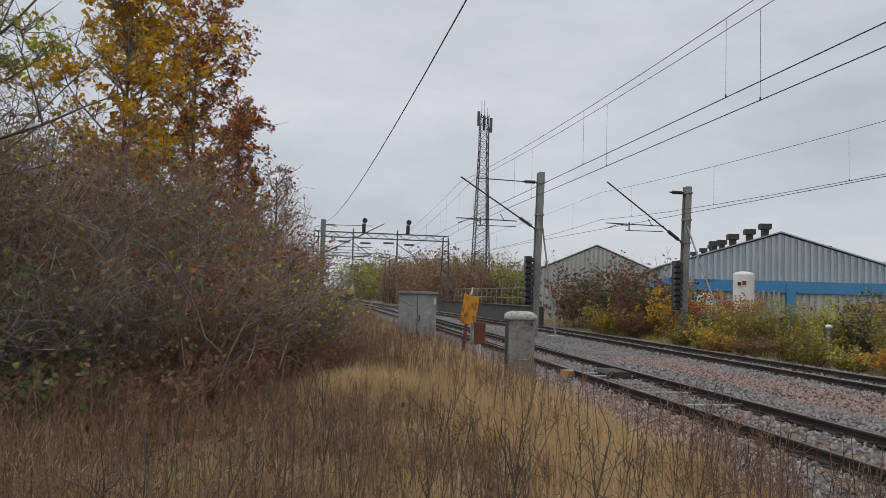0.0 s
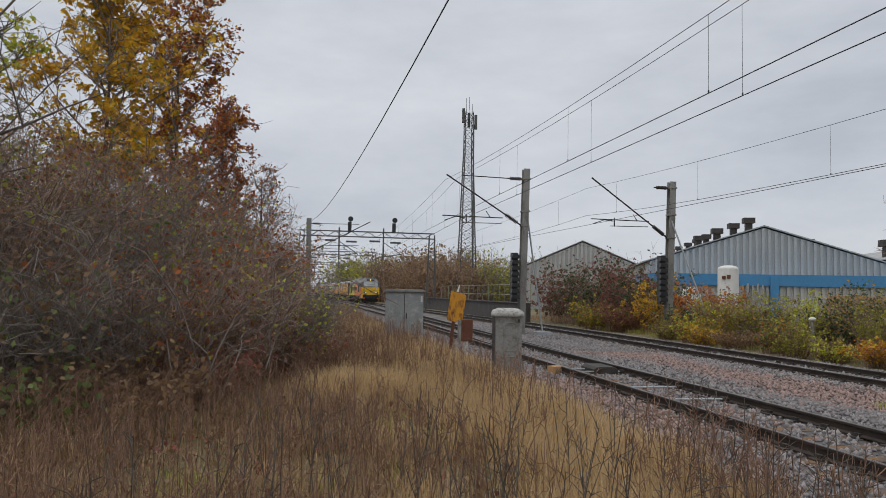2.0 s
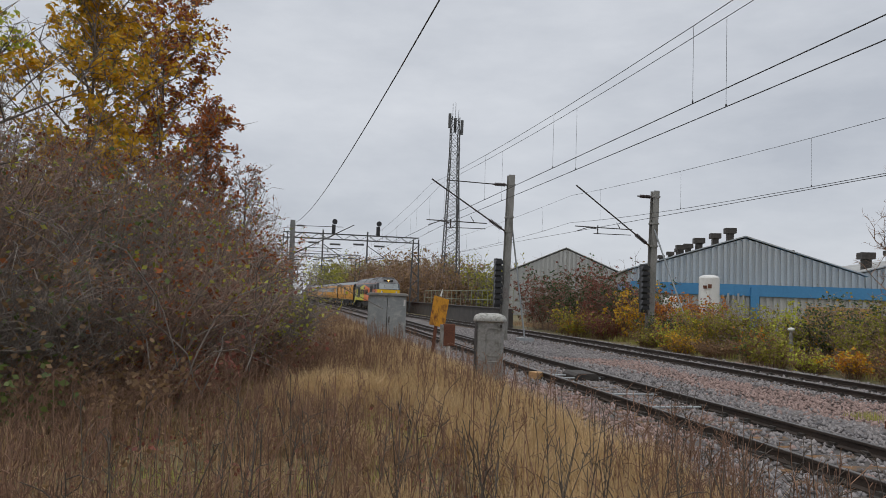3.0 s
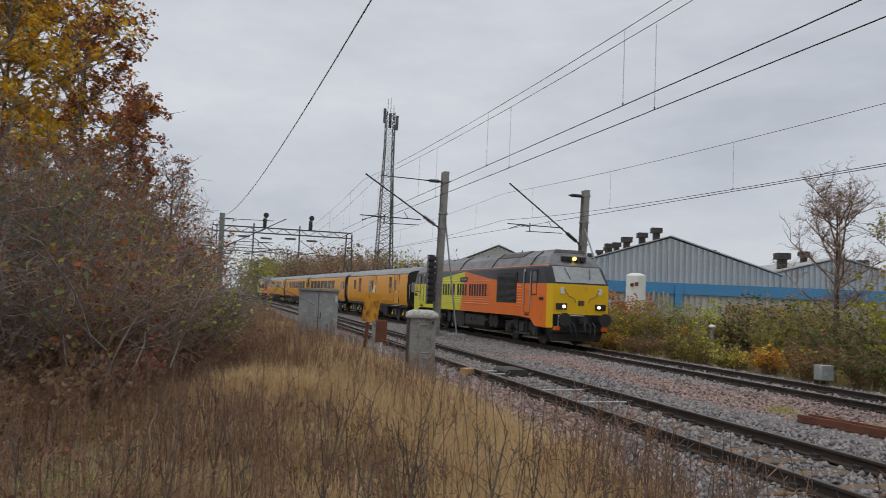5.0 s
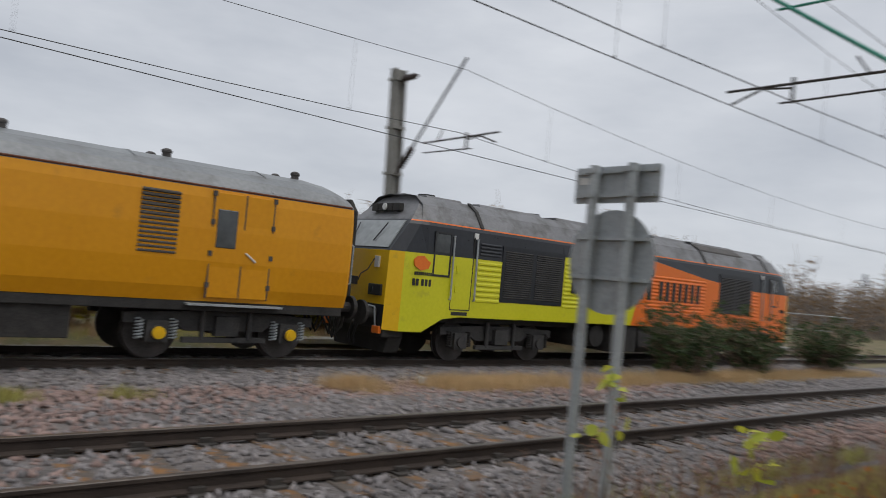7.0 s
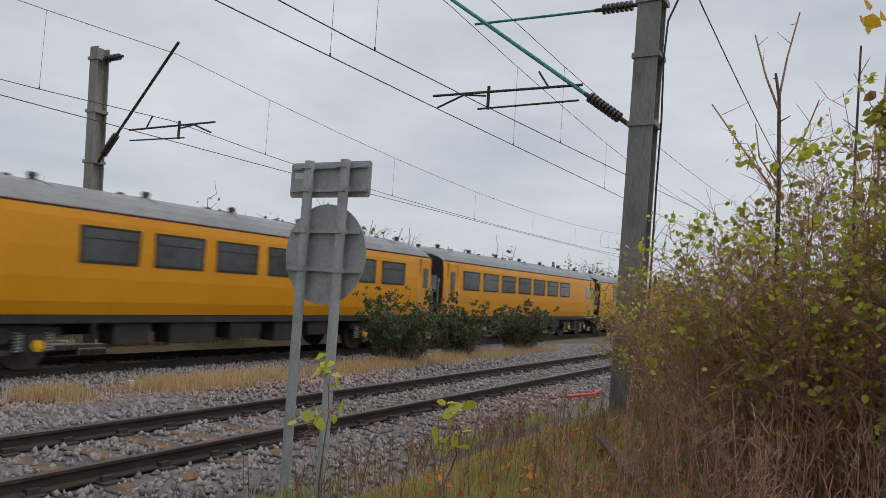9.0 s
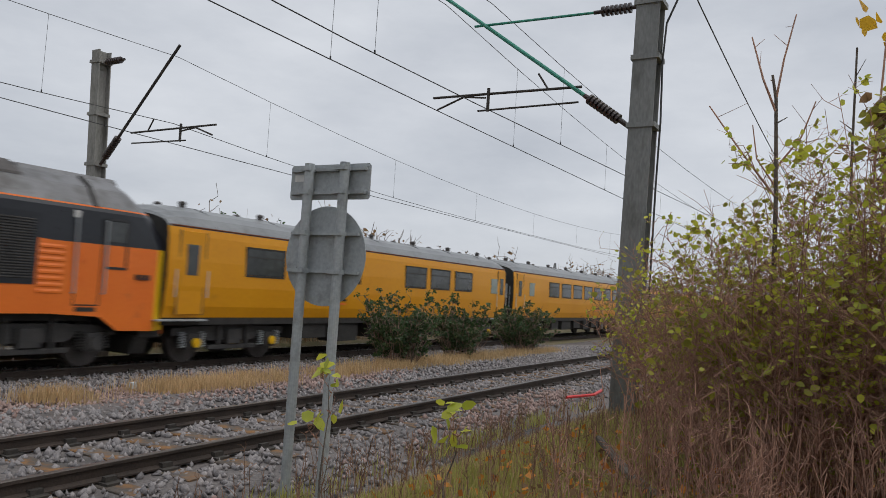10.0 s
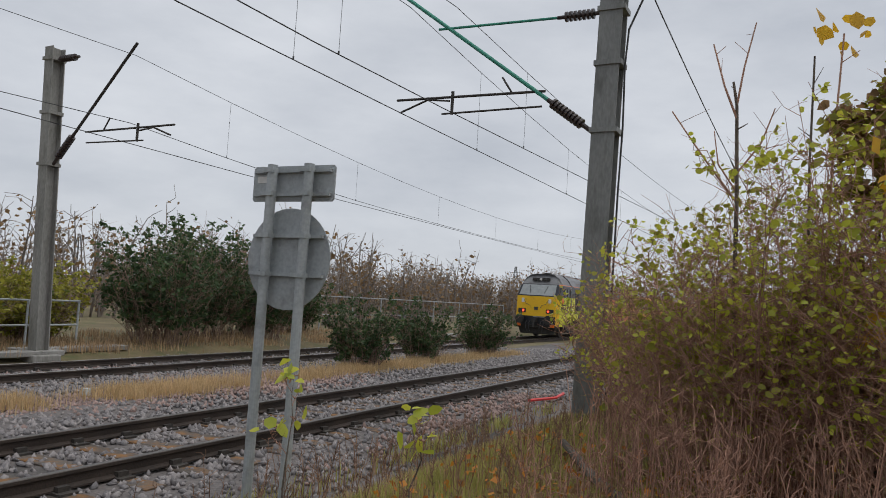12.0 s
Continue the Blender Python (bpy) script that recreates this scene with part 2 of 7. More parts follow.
class Form:
    """Vertices and faces that become one mesh."""

    def __init__(self):
        self.v, self.f, self.m, self.groups = [], [], [], []

    def add(self, verts, faces, slot=0):
        k = len(self.v)
        self.groups.append((k, k + len(verts), len(self.f), len(self.f) + len(faces)))
        self.v += [tuple(p) for p in verts]
        self.f += [tuple(k + i for i in q) for q in faces]
        self.m += [slot] * len(faces)
        return self

    def box(self, x0, x1, y0, y1, z0, z1, slot=0):
        return self.add([(x0, y0, z0), (x1, y0, z0), (x1, y1, z0), (x0, y1, z0), (x0, y0, z1), (x1, y0, z1), (x1, y1, z1), (x0, y1, z1)],
                        [(3, 2, 1, 0), (4, 5, 6, 7), (0, 1, 5, 4), (1, 2, 6, 5), (2, 3, 7, 6), (3, 0, 4, 7)], slot)

    def rod(self, a, b, r, r2=None, n=8, caps=True, slot=0):
        a, b = Vector(a), Vector(b)
        r2 = r if r2 is None else r2
        d = (b - a).normalized()
        u = d.orthogonal().normalized()
        w = d.cross(u)
        ring = [(math.cos(i * math.tau / n), math.sin(i * math.tau / n)) for i in range(n)]
        verts = [a + (u * c + w * s) * r for c, s in ring] + [b + (u * c + w * s) * r2 for c, s in ring]
        faces = [(i, (i + 1) % n, n + (i + 1) % n, n + i) for i in range(n)]
        if caps:
            faces += [tuple(range(n - 1, -1, -1)), tuple(range(n, 2 * n))]
        return self.add(verts, faces, slot)

    def line(self, pts, r, n=6, slot=0):
        pts = [Vector(p) for p in pts]
        k, verts = len(pts), []
        u = (pts[1] - pts[0]).normalized().orthogonal().normalized()
        for i, p in enumerate(pts):
            d = (pts[min(i + 1, k - 1)] - pts[max(i - 1, 0)]).normalized()
            u = (u - d * u.dot(d)).normalized()
            w = d.cross(u)
            verts += [p + (u * math.cos(j * math.tau / n) + w * math.sin(j * math.tau / n)) * r for j in range(n)]
        faces = [(i * n + j, i * n + (j + 1) % n, (i + 1) * n + (j + 1) % n, (i + 1) * n + j) for i in range(k - 1) for j in range(n)]
        return self.add(verts, faces + [tuple(range(n - 1, -1, -1)), tuple(range((k - 1) * n, k * n))], slot)

    def prism(self, outline, axis, a, b, slot=0):
        """An outline of two coordinates, drawn out along an axis from a to b."""
        put = {"x": lambda p, c: (c, p[0], p[1]), "y": lambda p, c: (p[0], c, p[1]), "z": lambda p, c: (p[0], p[1], c)}[axis]
        n = len(outline)
        return self.add([put(p, a) for p in outline] + [put(p, b) for p in outline],
                        [(i, (i + 1) % n, n + (i + 1) % n, n + i) for i in range(n)] + [tuple(range(n - 1, -1, -1)), tuple(range(n, 2 * n))], slot)

    def ball(self, c, r, n=10, k=6, squash=1.0, slot=0):
        verts, faces = [], []
        for j in range(k + 1):
            a = math.pi * j / k
            for i in range(n):
                b = math.tau * i / n
                verts.append((c[0] + r * math.sin(a) * math.cos(b), c[1] + r * math.sin(a) * math.sin(b), c[2] + r * squash * math.cos(a)))
        for j in range(k):
            for i in range(n):
                faces.append((j * n + i, (j + 1) * n + i, (j + 1) * n + (i + 1) % n, j * n + (i + 1) % n))
        return self.add(verts, faces, slot)


def mesh_of(name, form, mats, smooth=False):
    me = bpy.data.meshes.new(name)
    me.from_pydata(form.v, [], form.f)
    for m in mats if isinstance(mats, (list, tuple)) else [mats]:
        me.materials.append(m)
    if max(form.m, default=0):
        me.polygons.foreach_set("material_index", form.m)
    if smooth:
        me.polygons.foreach_set("use_smooth", [True] * len(me.polygons))
    bm = bmesh.new()
    bm.from_mesh(me)
    bmesh.ops.recalc_face_normals(bm, faces=bm.faces)
    bm.to_mesh(me)
    bm.free()
    me.update()
    return me


def part(name, form, mats, parent=None, label="", bevel=0.0, smooth=False):
    ob = new(name, mesh_of(name, form, mats, smooth))
    if parent:
        ob.parent = parent
    if bevel:
        mod = ob.modifiers.new("bevel", "BEVEL")
        mod.width, mod.segments, mod.limit_method = bevel, 2, "ANGLE"
    return tagged(ob, label)


def pieces(name, form, mats, parent, label="", bevel=0.0):
    """Each separate solid of the form becomes a part of its own."""
    out = []
    for v0, v1, f0, f1 in form.groups:
        one = Form().add(form.v[v0:v1], [tuple(i - v0 for i in q) for q in form.f[f0:f1]])
        out.append(part(name, one, mats, parent, label, bevel))
    return out


def thing(name, x, y, z, label, category, group="", rz=0.0):
    ob = new(name)
    ob.empty_display_size = 0.2
    ob.matrix_world = pose(x, y, z, 0, 0, rz)
    return tagged(ob, label, category, group)


def raw(name, verts, faces, material, smooth=False):
    """One mesh straight from arrays; faces all of one size."""
    me = bpy.data.meshes.new(name)
    me.vertices.add(len(verts))
    me.vertices.foreach_set("co", np.asarray(verts, dtype=np.float32).ravel())
    faces = np.asarray(faces, dtype=np.int32)
    k = faces.shape[1]
    me.loops.add(faces.size)
    me.loops.foreach_set("vertex_index", faces.ravel())
    me.polygons.add(len(faces))
    me.polygons.foreach_set("loop_start", np.arange(0, faces.size, k, dtype=np.int32))
    if smooth:
        me.polygons.foreach_set("use_smooth", np.ones(len(faces), dtype=bool))
    me.materials.append(material)
    me.update(calc_edges=True)
    return me


def child(name, me, parent=None, label="", kind=""):
    ob = new(name, me)
    if parent:
        ob.parent = parent
    return tagged(ob, label, kind=kind)


# ---- lie of the land ----
NEAR = 6.72       # centre line of the near track beside the camera


def far_x(y):
    """Centre line of the far track, on which the train runs: a wide curve."""
    return 14.044 - 0.02629 * y - 0.0003 * y * y if y < 80 else 10.02 - 0.061 * (y - 80)


def far_z(y):
    """Rail level of the far track, which lies a little lower."""
    return np.clip(-0.162 + 0.00447 * y, -0.24, 0.0)


def lower(x, y, fx):
    """Drop of the ballast between the near and the far track."""
    u = np.clip((x - 8.6) / np.maximum(fx - 1.4 - 8.6, 0.5), 0, 1)
    return far_z(y) * u * u * (3 - 2 * u)


def near_x(y):
    return NEAR if y < 14 else NEAR - 0.006 * (y - 14) - 0.00018 * (y - 14) ** 2


def cross_x(y):
    """The crossover that leaves the near track and joins the far one."""
    return NEAR + 0.012 * (y - 14)


def ground_z(x, y):
    bank = 0.02 * np.sin(0.9 * x + 0.4 * y) + 0.02 * np.sin(1.7 * y - 0.8 * x)
    near = np.vectorize(near_x)(y) - 2.6
    left = np.clip((near - x) / 0.9, 0, 1)
    right = np.clip((x - np.vectorize(far_x)(y) - 1.9) / 1.2, 0, 1)
    inside = -0.42
    z = inside + left * (0.42 + bank) + right * (0.22 + bank) * (left <= 0)
    z = z + np.clip(-x - 3, 0, 30) * 0.03
    return z


def spaced(a, b, c, d, fine, coarse):
    return np.unique(np.round(np.concatenate([np.arange(a, b, coarse), np.arange(b, c, fine), np.arange(c, d + 1, coarse)]), 3))


gx = np.concatenate([[-2500, -900, -400], spaced(-200, -14, 24, 200, 0.35, 12), [400, 900, 2500]])
gy = np.concatenate([[-2500, -900, -400], spaced(-200, -26, 44, 320, 0.5, 6), [450, 900, 2500]])
GX, GY = np.meshgrid(gx, gy, indexing="ij")
GZ = ground_z(GX, GY)
verts = np.stack([GX, GY, GZ], -1).reshape(-1, 3)
ny = len(gy)
idx = np.arange(len(gx) * ny).reshape(len(gx), ny)
quads = np.stack([idx[:-1, :-1], idx[1:, :-1], idx[1:, 1:], idx[:-1, 1:]], -1).reshape(-1, 4)
tagged(new("ground", raw("ground", verts, quads, SOIL, True)), "rough autumn ground of soil and dead grass", "ground", kind="structure")

# ballast bed under both tracks
by = spaced(-200, -26, 44, 320, 0.3, 4)
cols = 44
bv = []
rng = np.random.default_rng(3)
for y in by:
    x0, x1 = near_x(y) - 2.75, max(far_x(y), cross_x(y) if 14 < y < 110 else 0) + 2.6
    u = np.linspace(0, 1, cols)
    x = x0 + (x1 - x0) * u
    z = np.full(cols, -0.185)
    z = z - 0.26 * np.clip(1 - (x - x0) / 0.8, 0, 1) - 0.30 * np.clip(1 - (x1 - x) / 0.9, 0, 1)
    mid = np.clip(np.minimum(x - near_x(y) - 1.6, far_x(y) - 1.6 - x), 0, 1)
    z = z + 0.05 * mid * np.sin(0.35 * y + 1.1 * x) - 0.03 * mid + rng.normal(0, 0.008, cols) + lower(x, y, far_x(y))
    bv.append(np.stack([x, np.full(cols, y), z], -1))
bv = np.concatenate(bv)
idx = np.arange(len(bv)).reshape(len(by), cols)
quads = np.stack([idx[:-1, :-1], idx[:-1, 1:], idx[1:, 1:], idx[1:, :-1]], -1).reshape(-1, 4)
tagged(new("ballast_bed", raw("ballast_bed", bv, quads, BALLAST, True)), "grey and pinkish stone ballast bed under the tracks", "ballast", kind="structure")


def stones(name, n, seed, material, xr, yr, keep):
    rng = np.random.default_rng(seed)
    x, y = rng.uniform(*xr, n), yr[0] + (yr[1] - yr[0]) * rng.random(n)
    ok = keep(x, y, rng)
    x, y = x[ok], y[ok]
    n = len(x)
    base = np.array([(1, 0, 0), (-1, 0, 0), (0, 1, 0), (0, -1, 0), (0, 0, 1), (0, 0, -1)], float)
    size = rng.uniform(0.02, 0.05, (n, 1, 1)) * rng.uniform(0.6, 1.3, (n, 6, 1))
    v = base[None] * size * rng.uniform(0.7, 1.4, (n, 1, 3)) + rng.normal(0, 0.007, (n, 6, 3))
    a = rng.uniform(0, math.tau, n)
    c, s = np.cos(a)[:, None], np.sin(a)[:, None]
    v = np.stack([v[..., 0] * c - v[..., 1] * s, v[..., 0] * s + v[..., 1] * c, v[..., 2] + 0.3 * v[..., 0]], -1)
    v += np.stack([x, y, np.full(n, -0.172) - 0.26 * np.clip(1 - (x - 3.97) / 0.8, 0, 1) + lower(x, y, 14.044 - 0.02629 * y - 0.0003 * y * y)], -1)[:, None]
    tri = np.array([(0, 2, 4), (2, 1, 4), (1, 3, 4), (3, 0, 4), (2, 0, 5), (1, 2, 5), (3, 1, 5), (0, 3, 5)])
    f = (np.arange(n)[:, None, None] * 6 + tri[None]).reshape(-1, 3)
    tagged(new(name, raw(name, v.reshape(-1, 3), f, material)), "loose angular granite ballast stones", "ballast", kind="stuff")


def pinkish(x, y):
    return np.sin(0.5 * y + 1.3) * 0.4 + np.sin(0.21 * y + x) * 0.4 + 1.1 * np.exp(-((x - 10.6) / 1.1) ** 2) + 0.6 * np.exp(-((x - 4.7) / 0.7) ** 2) - 0.42


def off_rails(x, y):
    r = np.abs(np.abs(x - NEAR) - 0.75) > 0.09
    fx = 14.044 - 0.02629 * y - 0.0003 * y * y
    return r & (np.abs(np.abs(x - fx) - 0.75) > 0.09) & (x < fx + 2.3)


def clear(x, y, r):
    """Few stones lie on the sleepers of the near track."""
    phase = np.abs((y + 22 + 0.325) % 0.65 - 0.325)
    return (np.abs(x - NEAR) > 1.15) | (phase > 0.1) | (r.random(len(x)) < 0.5)


stones("ballast_stones", 62000, 5, STONE, (4.1, 16.2), (-15, 24), lambda x, y, r: off_rails(x, y) & clear(x, y, r) & (pinkish(x, y) < r.normal(0, 0.25, len(x))))
stones("pink_ballast_stones", 52000, 6, STONE_PINK, (4.6, 16.2), (-15, 24), lambda x, y, r: off_rails(x, y) & clear(x, y, r) & (pinkish(x, y) > r.normal(0, 0.25, len(x))))

stones("ballast_stones", 15000, 9, STONE, (4.3, 15.6), (24, 46), lambda x, y, r: off_rails(x, y))
stones("ballast_stones", 15000, 10, STONE, (4.3, 16.6), (-32, -15), lambda x, y, r: off_rails(x, y) & clear(x, y, r))

# ---- tracks: two rails, sleepers and chairs each ----
RAIL = [(-0.07, -0.155), (0.07, -0.155), (0.07, -0.14), (0.012, -0.12), (0.012, -0.045), (0.036, -0.035), (0.036, -0.006), (-0.036, -0.006), (-0.036, -0.035), (-0.012, -0.045), (-0.012, -0.12), (-0.07, -0.14)]
HEAD = [(-0.033, -0.006), (0.033, -0.006), (0.028, 0.0), (-0.028, 0.0)]


def rail_mesh(name, centre, y0, y1, step, offset, top, level):
    ys = list(np.arange(y0, y1, step)) + [y1]
    form = Form()
    n, k = len(RAIL), len(HEAD)
    for prof, slot in ((RAIL, 0), (HEAD, 1)):
        c = len(prof)
        verts = [(centre(y) + offset + px, y, pz + float(level(y))) for y in ys for px, pz in prof]
        faces = [(i * c + j, i * c + (j + 1) % c, (i + 1) * c + (j + 1) % c, (i + 1) * c + j) for i in range(len(ys) - 1) for j in range(c)]
        form.add(verts, faces, slot)
    return mesh_of(name, form, [RAIL_SIDE, top])


SLEEPER_FORM = Form().prism([(-0.13, -0.30), (0.13, -0.30), (0.125, -0.165), (0.11, -0.157), (-0.11, -0.157), (-0.125, -0.165)], "x", -1.3, 1.3)
SLEEPER_MESH = mesh_of("sleeper", SLEEPER_FORM, SLEEPER)
CHAIR_FORM = Form()
for sx in (-0.7525, 0.7525):
    CHAIR_FORM.box(sx - 0.17, sx + 0.17, -0.09, 0.09, -0.158, -0.135)
    CHAIR_FORM.box(sx - 0.10, sx - 0.045, -0.06, 0.06, -0.136, -0.09)
    CHAIR_FORM.box(sx + 0.045, sx + 0.10, -0.06, 0.06, -0.136, -0.09)
CHAIR_MESH = mesh_of("rail_chair", CHAIR_FORM, IRON)


def track(label, centre, y0, y1, top, s0, s1, level):
    t = tagged(new("railway_track"), label, "railway track", kind="structure")
    for off in (-0.7525, 0.7525):
        child("rail", rail_mesh("rail", centre, y0, y1, 2.0, off, top, level), t)
    rng = random.Random(len(label))
    for i in range(int((s1 - s0) / 0.65)):
        y = s0 + i * 0.65
        m = pose(centre(y) + rng.uniform(-0.03, 0.03), y + rng.uniform(-0.02, 0.02), float(level(y)) + rng.uniform(-0.018, -0.004), 0, 0, rng.uniform(-0.8, 0.8))
        for nm, me in (("sleeper", SLEEPER_MESH), ("rail_chair", CHAIR_MESH)):
            o = child(nm, me, t)
            o.matrix_local = m
    return t


TRACKS = [
    ("near railway track with dull dark rails on sleepers", near_x, -150, 300, RAIL_TOP_DULL, -22, 46, lambda y: 0.0),
    ("far railway track with polished rails on sleepers", far_x, -150, 300, RAIL_TOP, -30, 60, far_z),
    ("crossover railway track leaving the near track", cross_x, 14, 112, RAIL_TOP_DULL, 20, 46, lambda y: -0.004),
]

# ---- the train: a locomotive, four coaches and a second locomotive ----


def slats(form, y0, y1, z0, z1, x, n, depth=0.012, slot=0, sides=(-1, 1)):
    """Horizontal ribs on a side wall at both sides."""
    step = (z1 - z0) / n
    for i in range(n):
        z = z0 + i * step
        for s in sides:
            form.prism([(s * x, z), (s * (x + depth), z + step * 0.15), (s * (x + depth), z + step * 0.45), (s * x, z + step * 0.75)], "y", y0, y1, slot)


def panel(form, y0, y1, z0, z1, x, depth=0.01, slot=0, sides=(-1, 1)):
    for s in sides:
        a, b = sorted((s * (x - 0.01), s * (x + depth)))
        form.box(a, b, y0, y1, z0, z1, slot)


def bogie(parent, yc, base, radius, spring_mat, cover, cover_mat):
    """A two-axle bogie: side frames, four wheels, axles, axle boxes and springs."""
    b = tagged(new("bogie"), "dark dirty bogie", "")
    b.parent = parent
    b.matrix_local = pose(0, yc, 0)
    h = base / 2
    frame = Form()
    for s in (-1, 1):
        x0, x1 = sorted((s * 0.93, s * 1.05))
        frame.prism([(-h - 0.55, 0.62), (-h + 0.35, 0.62), (-0.75, 0.50), (0.75, 0.50), (h - 0.35, 0.62), (h + 0.55, 0.62), (h + 0.55, 0.80), (0.6, 0.86), (-0.6, 0.86), (-h - 0.55, 0.80)], "x", x0, x1)
        frame.box(*sorted((s * 0.97, s * 1.16)), -0.22, 0.22, 0.42, 0.78)
        frame.box(*sorted((s * 1.02, s * 1.12)), -0.8, 0.8, 0.30, 0.40)
        for k in (-1, 1):
            frame.rod((s * 1.1, k * 0.45, 0.35), (s * 1.1, k * 0.45, 0.95), 0.05)
    frame.box(-0.95, 0.95, -0.25, 0.25, 0.45, 0.8)
    part("bogie_frame", frame, BOGIE, b, bevel=0.012)
    wheel = Form()
    wheel.rod((-0.065, 0, 0), (0.065, 0, 0), radius, n=28)
    wheel.rod((0.03, 0, 0), (0.072, 0, 0), radius * 0.82, n=28)
    wheel.rod((-0.10, 0, 0), (-0.065, 0, 0), radius + 0.025, n=28)
    wheel.rod((0.0, 0, 0), (0.12, 0, 0), 0.14, n=14)
    wheel_me = mesh_of("wheel", wheel, WHEEL)
    box = Form().box(-0.09, 0.09, -0.19, 0.19, -0.16, 0.2)
    box.rod((0.05, 0, 0), (0.15, 0, 0), 0.13, n=14)
    box_me = mesh_of("axle_box", box, BOGIE)
    cov = Form().rod((0, 0, 0), (0.07, 0, 0), 0.115, 0.105, n=16)
    cov.rod((0.07, 0, 0), (0.085, 0, 0), 0.06, n=10)
    cov_me = mesh_of("axle_cover", cov, cover_mat)
    spring = Form()
    spring.line([(0.065 * math.cos(i * 0.9), 0.065 * math.sin(i * 0.9), i * 0.0078) for i in range(46)], 0.017, 5)
    spring_me = mesh_of("coil_spring", spring, spring_mat)
    for k in (-1, 1):
        part("axle", Form().rod((-0.75, k * h, radius), (0.75, k * h, radius), 0.08), WHEEL, b)
        for s in (-1, 1):
            w = child("wheel", wheel_me, b)
            w.matrix_local = pose(s * 0.745, k * h, radius, 0, 0, 0 if s > 0 else 180)
            a = child("axle_box", box_me, b)
            a.matrix_local = pose(s * 1.07, k * h, radius + 0.02, 0, 0, 0 if s > 0 else 180)
            if cover:
                c = child("axle_cover", cov_me, b, "yellow axle box cover")
                c.matrix_local = pose(s * 1.2, k * h, radius + 0.02, 0, 0, 0 if s > 0 else 180)
            for dy in (-0.29, 0.29):
                q = child("coil_spring", spring_me, b)
                q.matrix_local = pose(s * 1.09, k * h + dy, 0.36)
    return b


LOCO_LEN = 19.9


def top_edge(g):
    """Height of the line between the bright lower paint and the black band."""
    pts = [(0, 2.40), (3.9, 2.40), (7.1, 2.62), (10.35, 3.0), (13.95, 2.72), (14.0, 2.43), (19.9, 2.40)]
    for (a, za), (b, zb) in zip(pts, pts[1:]):
        if a <= g <= b:
            return za + (zb - za) * (g - a) / (b - a)
    return 2.4


def loco_shell():
    """Rows from the skirt to the ridge; columns along one side. Slots: lime, orange, black, roof, red line, nose yellow."""
    form = Form()

    def column(gs, width, bottom, edge):
        zs = [bottom, edge, 3.03, 3.10, 3.13, 3.50, 3.70, 3.76]
        xs = [1.355, 1.355, 1.325, 1.29, 1.28, 1.02, 0.72, 0.30]
        return [(x * width, g, z) for x, g, z in zip(xs, gs, zs)]

    cols, paint = [], []

    def put(g, bottom, slot, width=1.0, gs=None, edge=None):
        cols.append(column(gs or [g] * 8, width, bottom, edge or top_edge(g)))
        paint.append(slot)

    # front face and corner, sides, rear corner and face
    put(0.7, 0.72, 5, 0.885, [0.72, 0.75, 1.28, 1.36, 1.39, 1.78, 1.95, 2.0])
    put(1.1, 0.70, 1, 0.972, [1.12, 1.12, 1.55, 1.62, 1.64, 1.92, 2.05, 2.1])
    put(2.15, 0.72, 1)
    put(2.65, 1.0, 1)
    for g in (3.9, 5.5, 7.1, 8.8):
        put(g, 1.06, 1)
    put(10.6, 1.06, 0, gs=[10.93, 10.35] + [10.35] * 6, edge=3.0)
    for g in (12.2, 13.94, 14.01, 16.0, 17.4):
        put(g, 1.06, 0)
    put(17.95, 1.0, 0)
    put(18.6, 0.70, 0)
    L = LOCO_LEN
    put(19.3, 0.70, 0, 0.972, [L - 0.62, L - 0.62, L - 1.05, L - 1.12, L - 1.14, L - 1.42, L - 1.55, L - 1.6])
    put(19.7, 0.72, 5, 0.885, [L - 0.22, L - 0.25, L - 0.78, L - 0.86, L - 0.89, L - 1.28, L - 1.45, L - 1.5])
    n = len(cols)
    for s in (-1, 1):
        verts = [(s * x, y - L / 2, z) for c in cols for x, y, z in c]
        for i in range(n - 1):
            lower = 5 if i == 0 or i == n - 2 else paint[i]
            slots = [lower, 2, 2, 4, 3, 3, 3]
            for j in range(7):
                form.add([verts[i * 8 + j], verts[i * 8 + j + 1], verts[(i + 1) * 8 + j + 1], verts[(i + 1) * 8 + j]], [(0, 1, 2, 3)], slots[j])
    for c, lower in ((cols[0], 5), (cols[-1], 5)):
        for j in range(7):
            (x0, y0, z0), (x1, y1, z1) = c[j], c[j + 1]
            rows = [(x0, y0, z0), (x1, y1, z1)]
            if j == 0:
                rows.insert(1, (x0, y0 + (y1 - y0) * 0.3, 1.24))
            for k, ((xa, ya, za), (xb, yb, zb)) in enumerate(zip(rows, rows[1:])):
                form.add([(-xa, ya - L / 2, za), (xa, ya - L / 2, za), (xb, yb - L / 2, zb), (-xb, yb - L / 2, zb)], [(0, 1, 2, 3)], [lower if k else 2, 2, 2, 2, 3, 3, 3][j])
    for a, b in zip(cols, cols[1:]):
        form.add([(-a[7][0], a[7][1] - L / 2, 3.76), (a[7][0], a[7][1] - L / 2, 3.76), (b[7][0], b[7][1] - L / 2, 3.76), (-b[7][0], b[7][1] - L / 2, 3.76)], [(0, 1, 2, 3)], 3)
        form.add([(-a[0][0], a[0][1] - L / 2, a[0][2]), (a[0][0], a[0][1] - L / 2, a[0][2]), (b[0][0], b[0][1] - L / 2, b[0][2]), (-b[0][0], b[0][1] - L / 2, b[0][2])], [(0, 1, 2, 3)], 2)
    return form


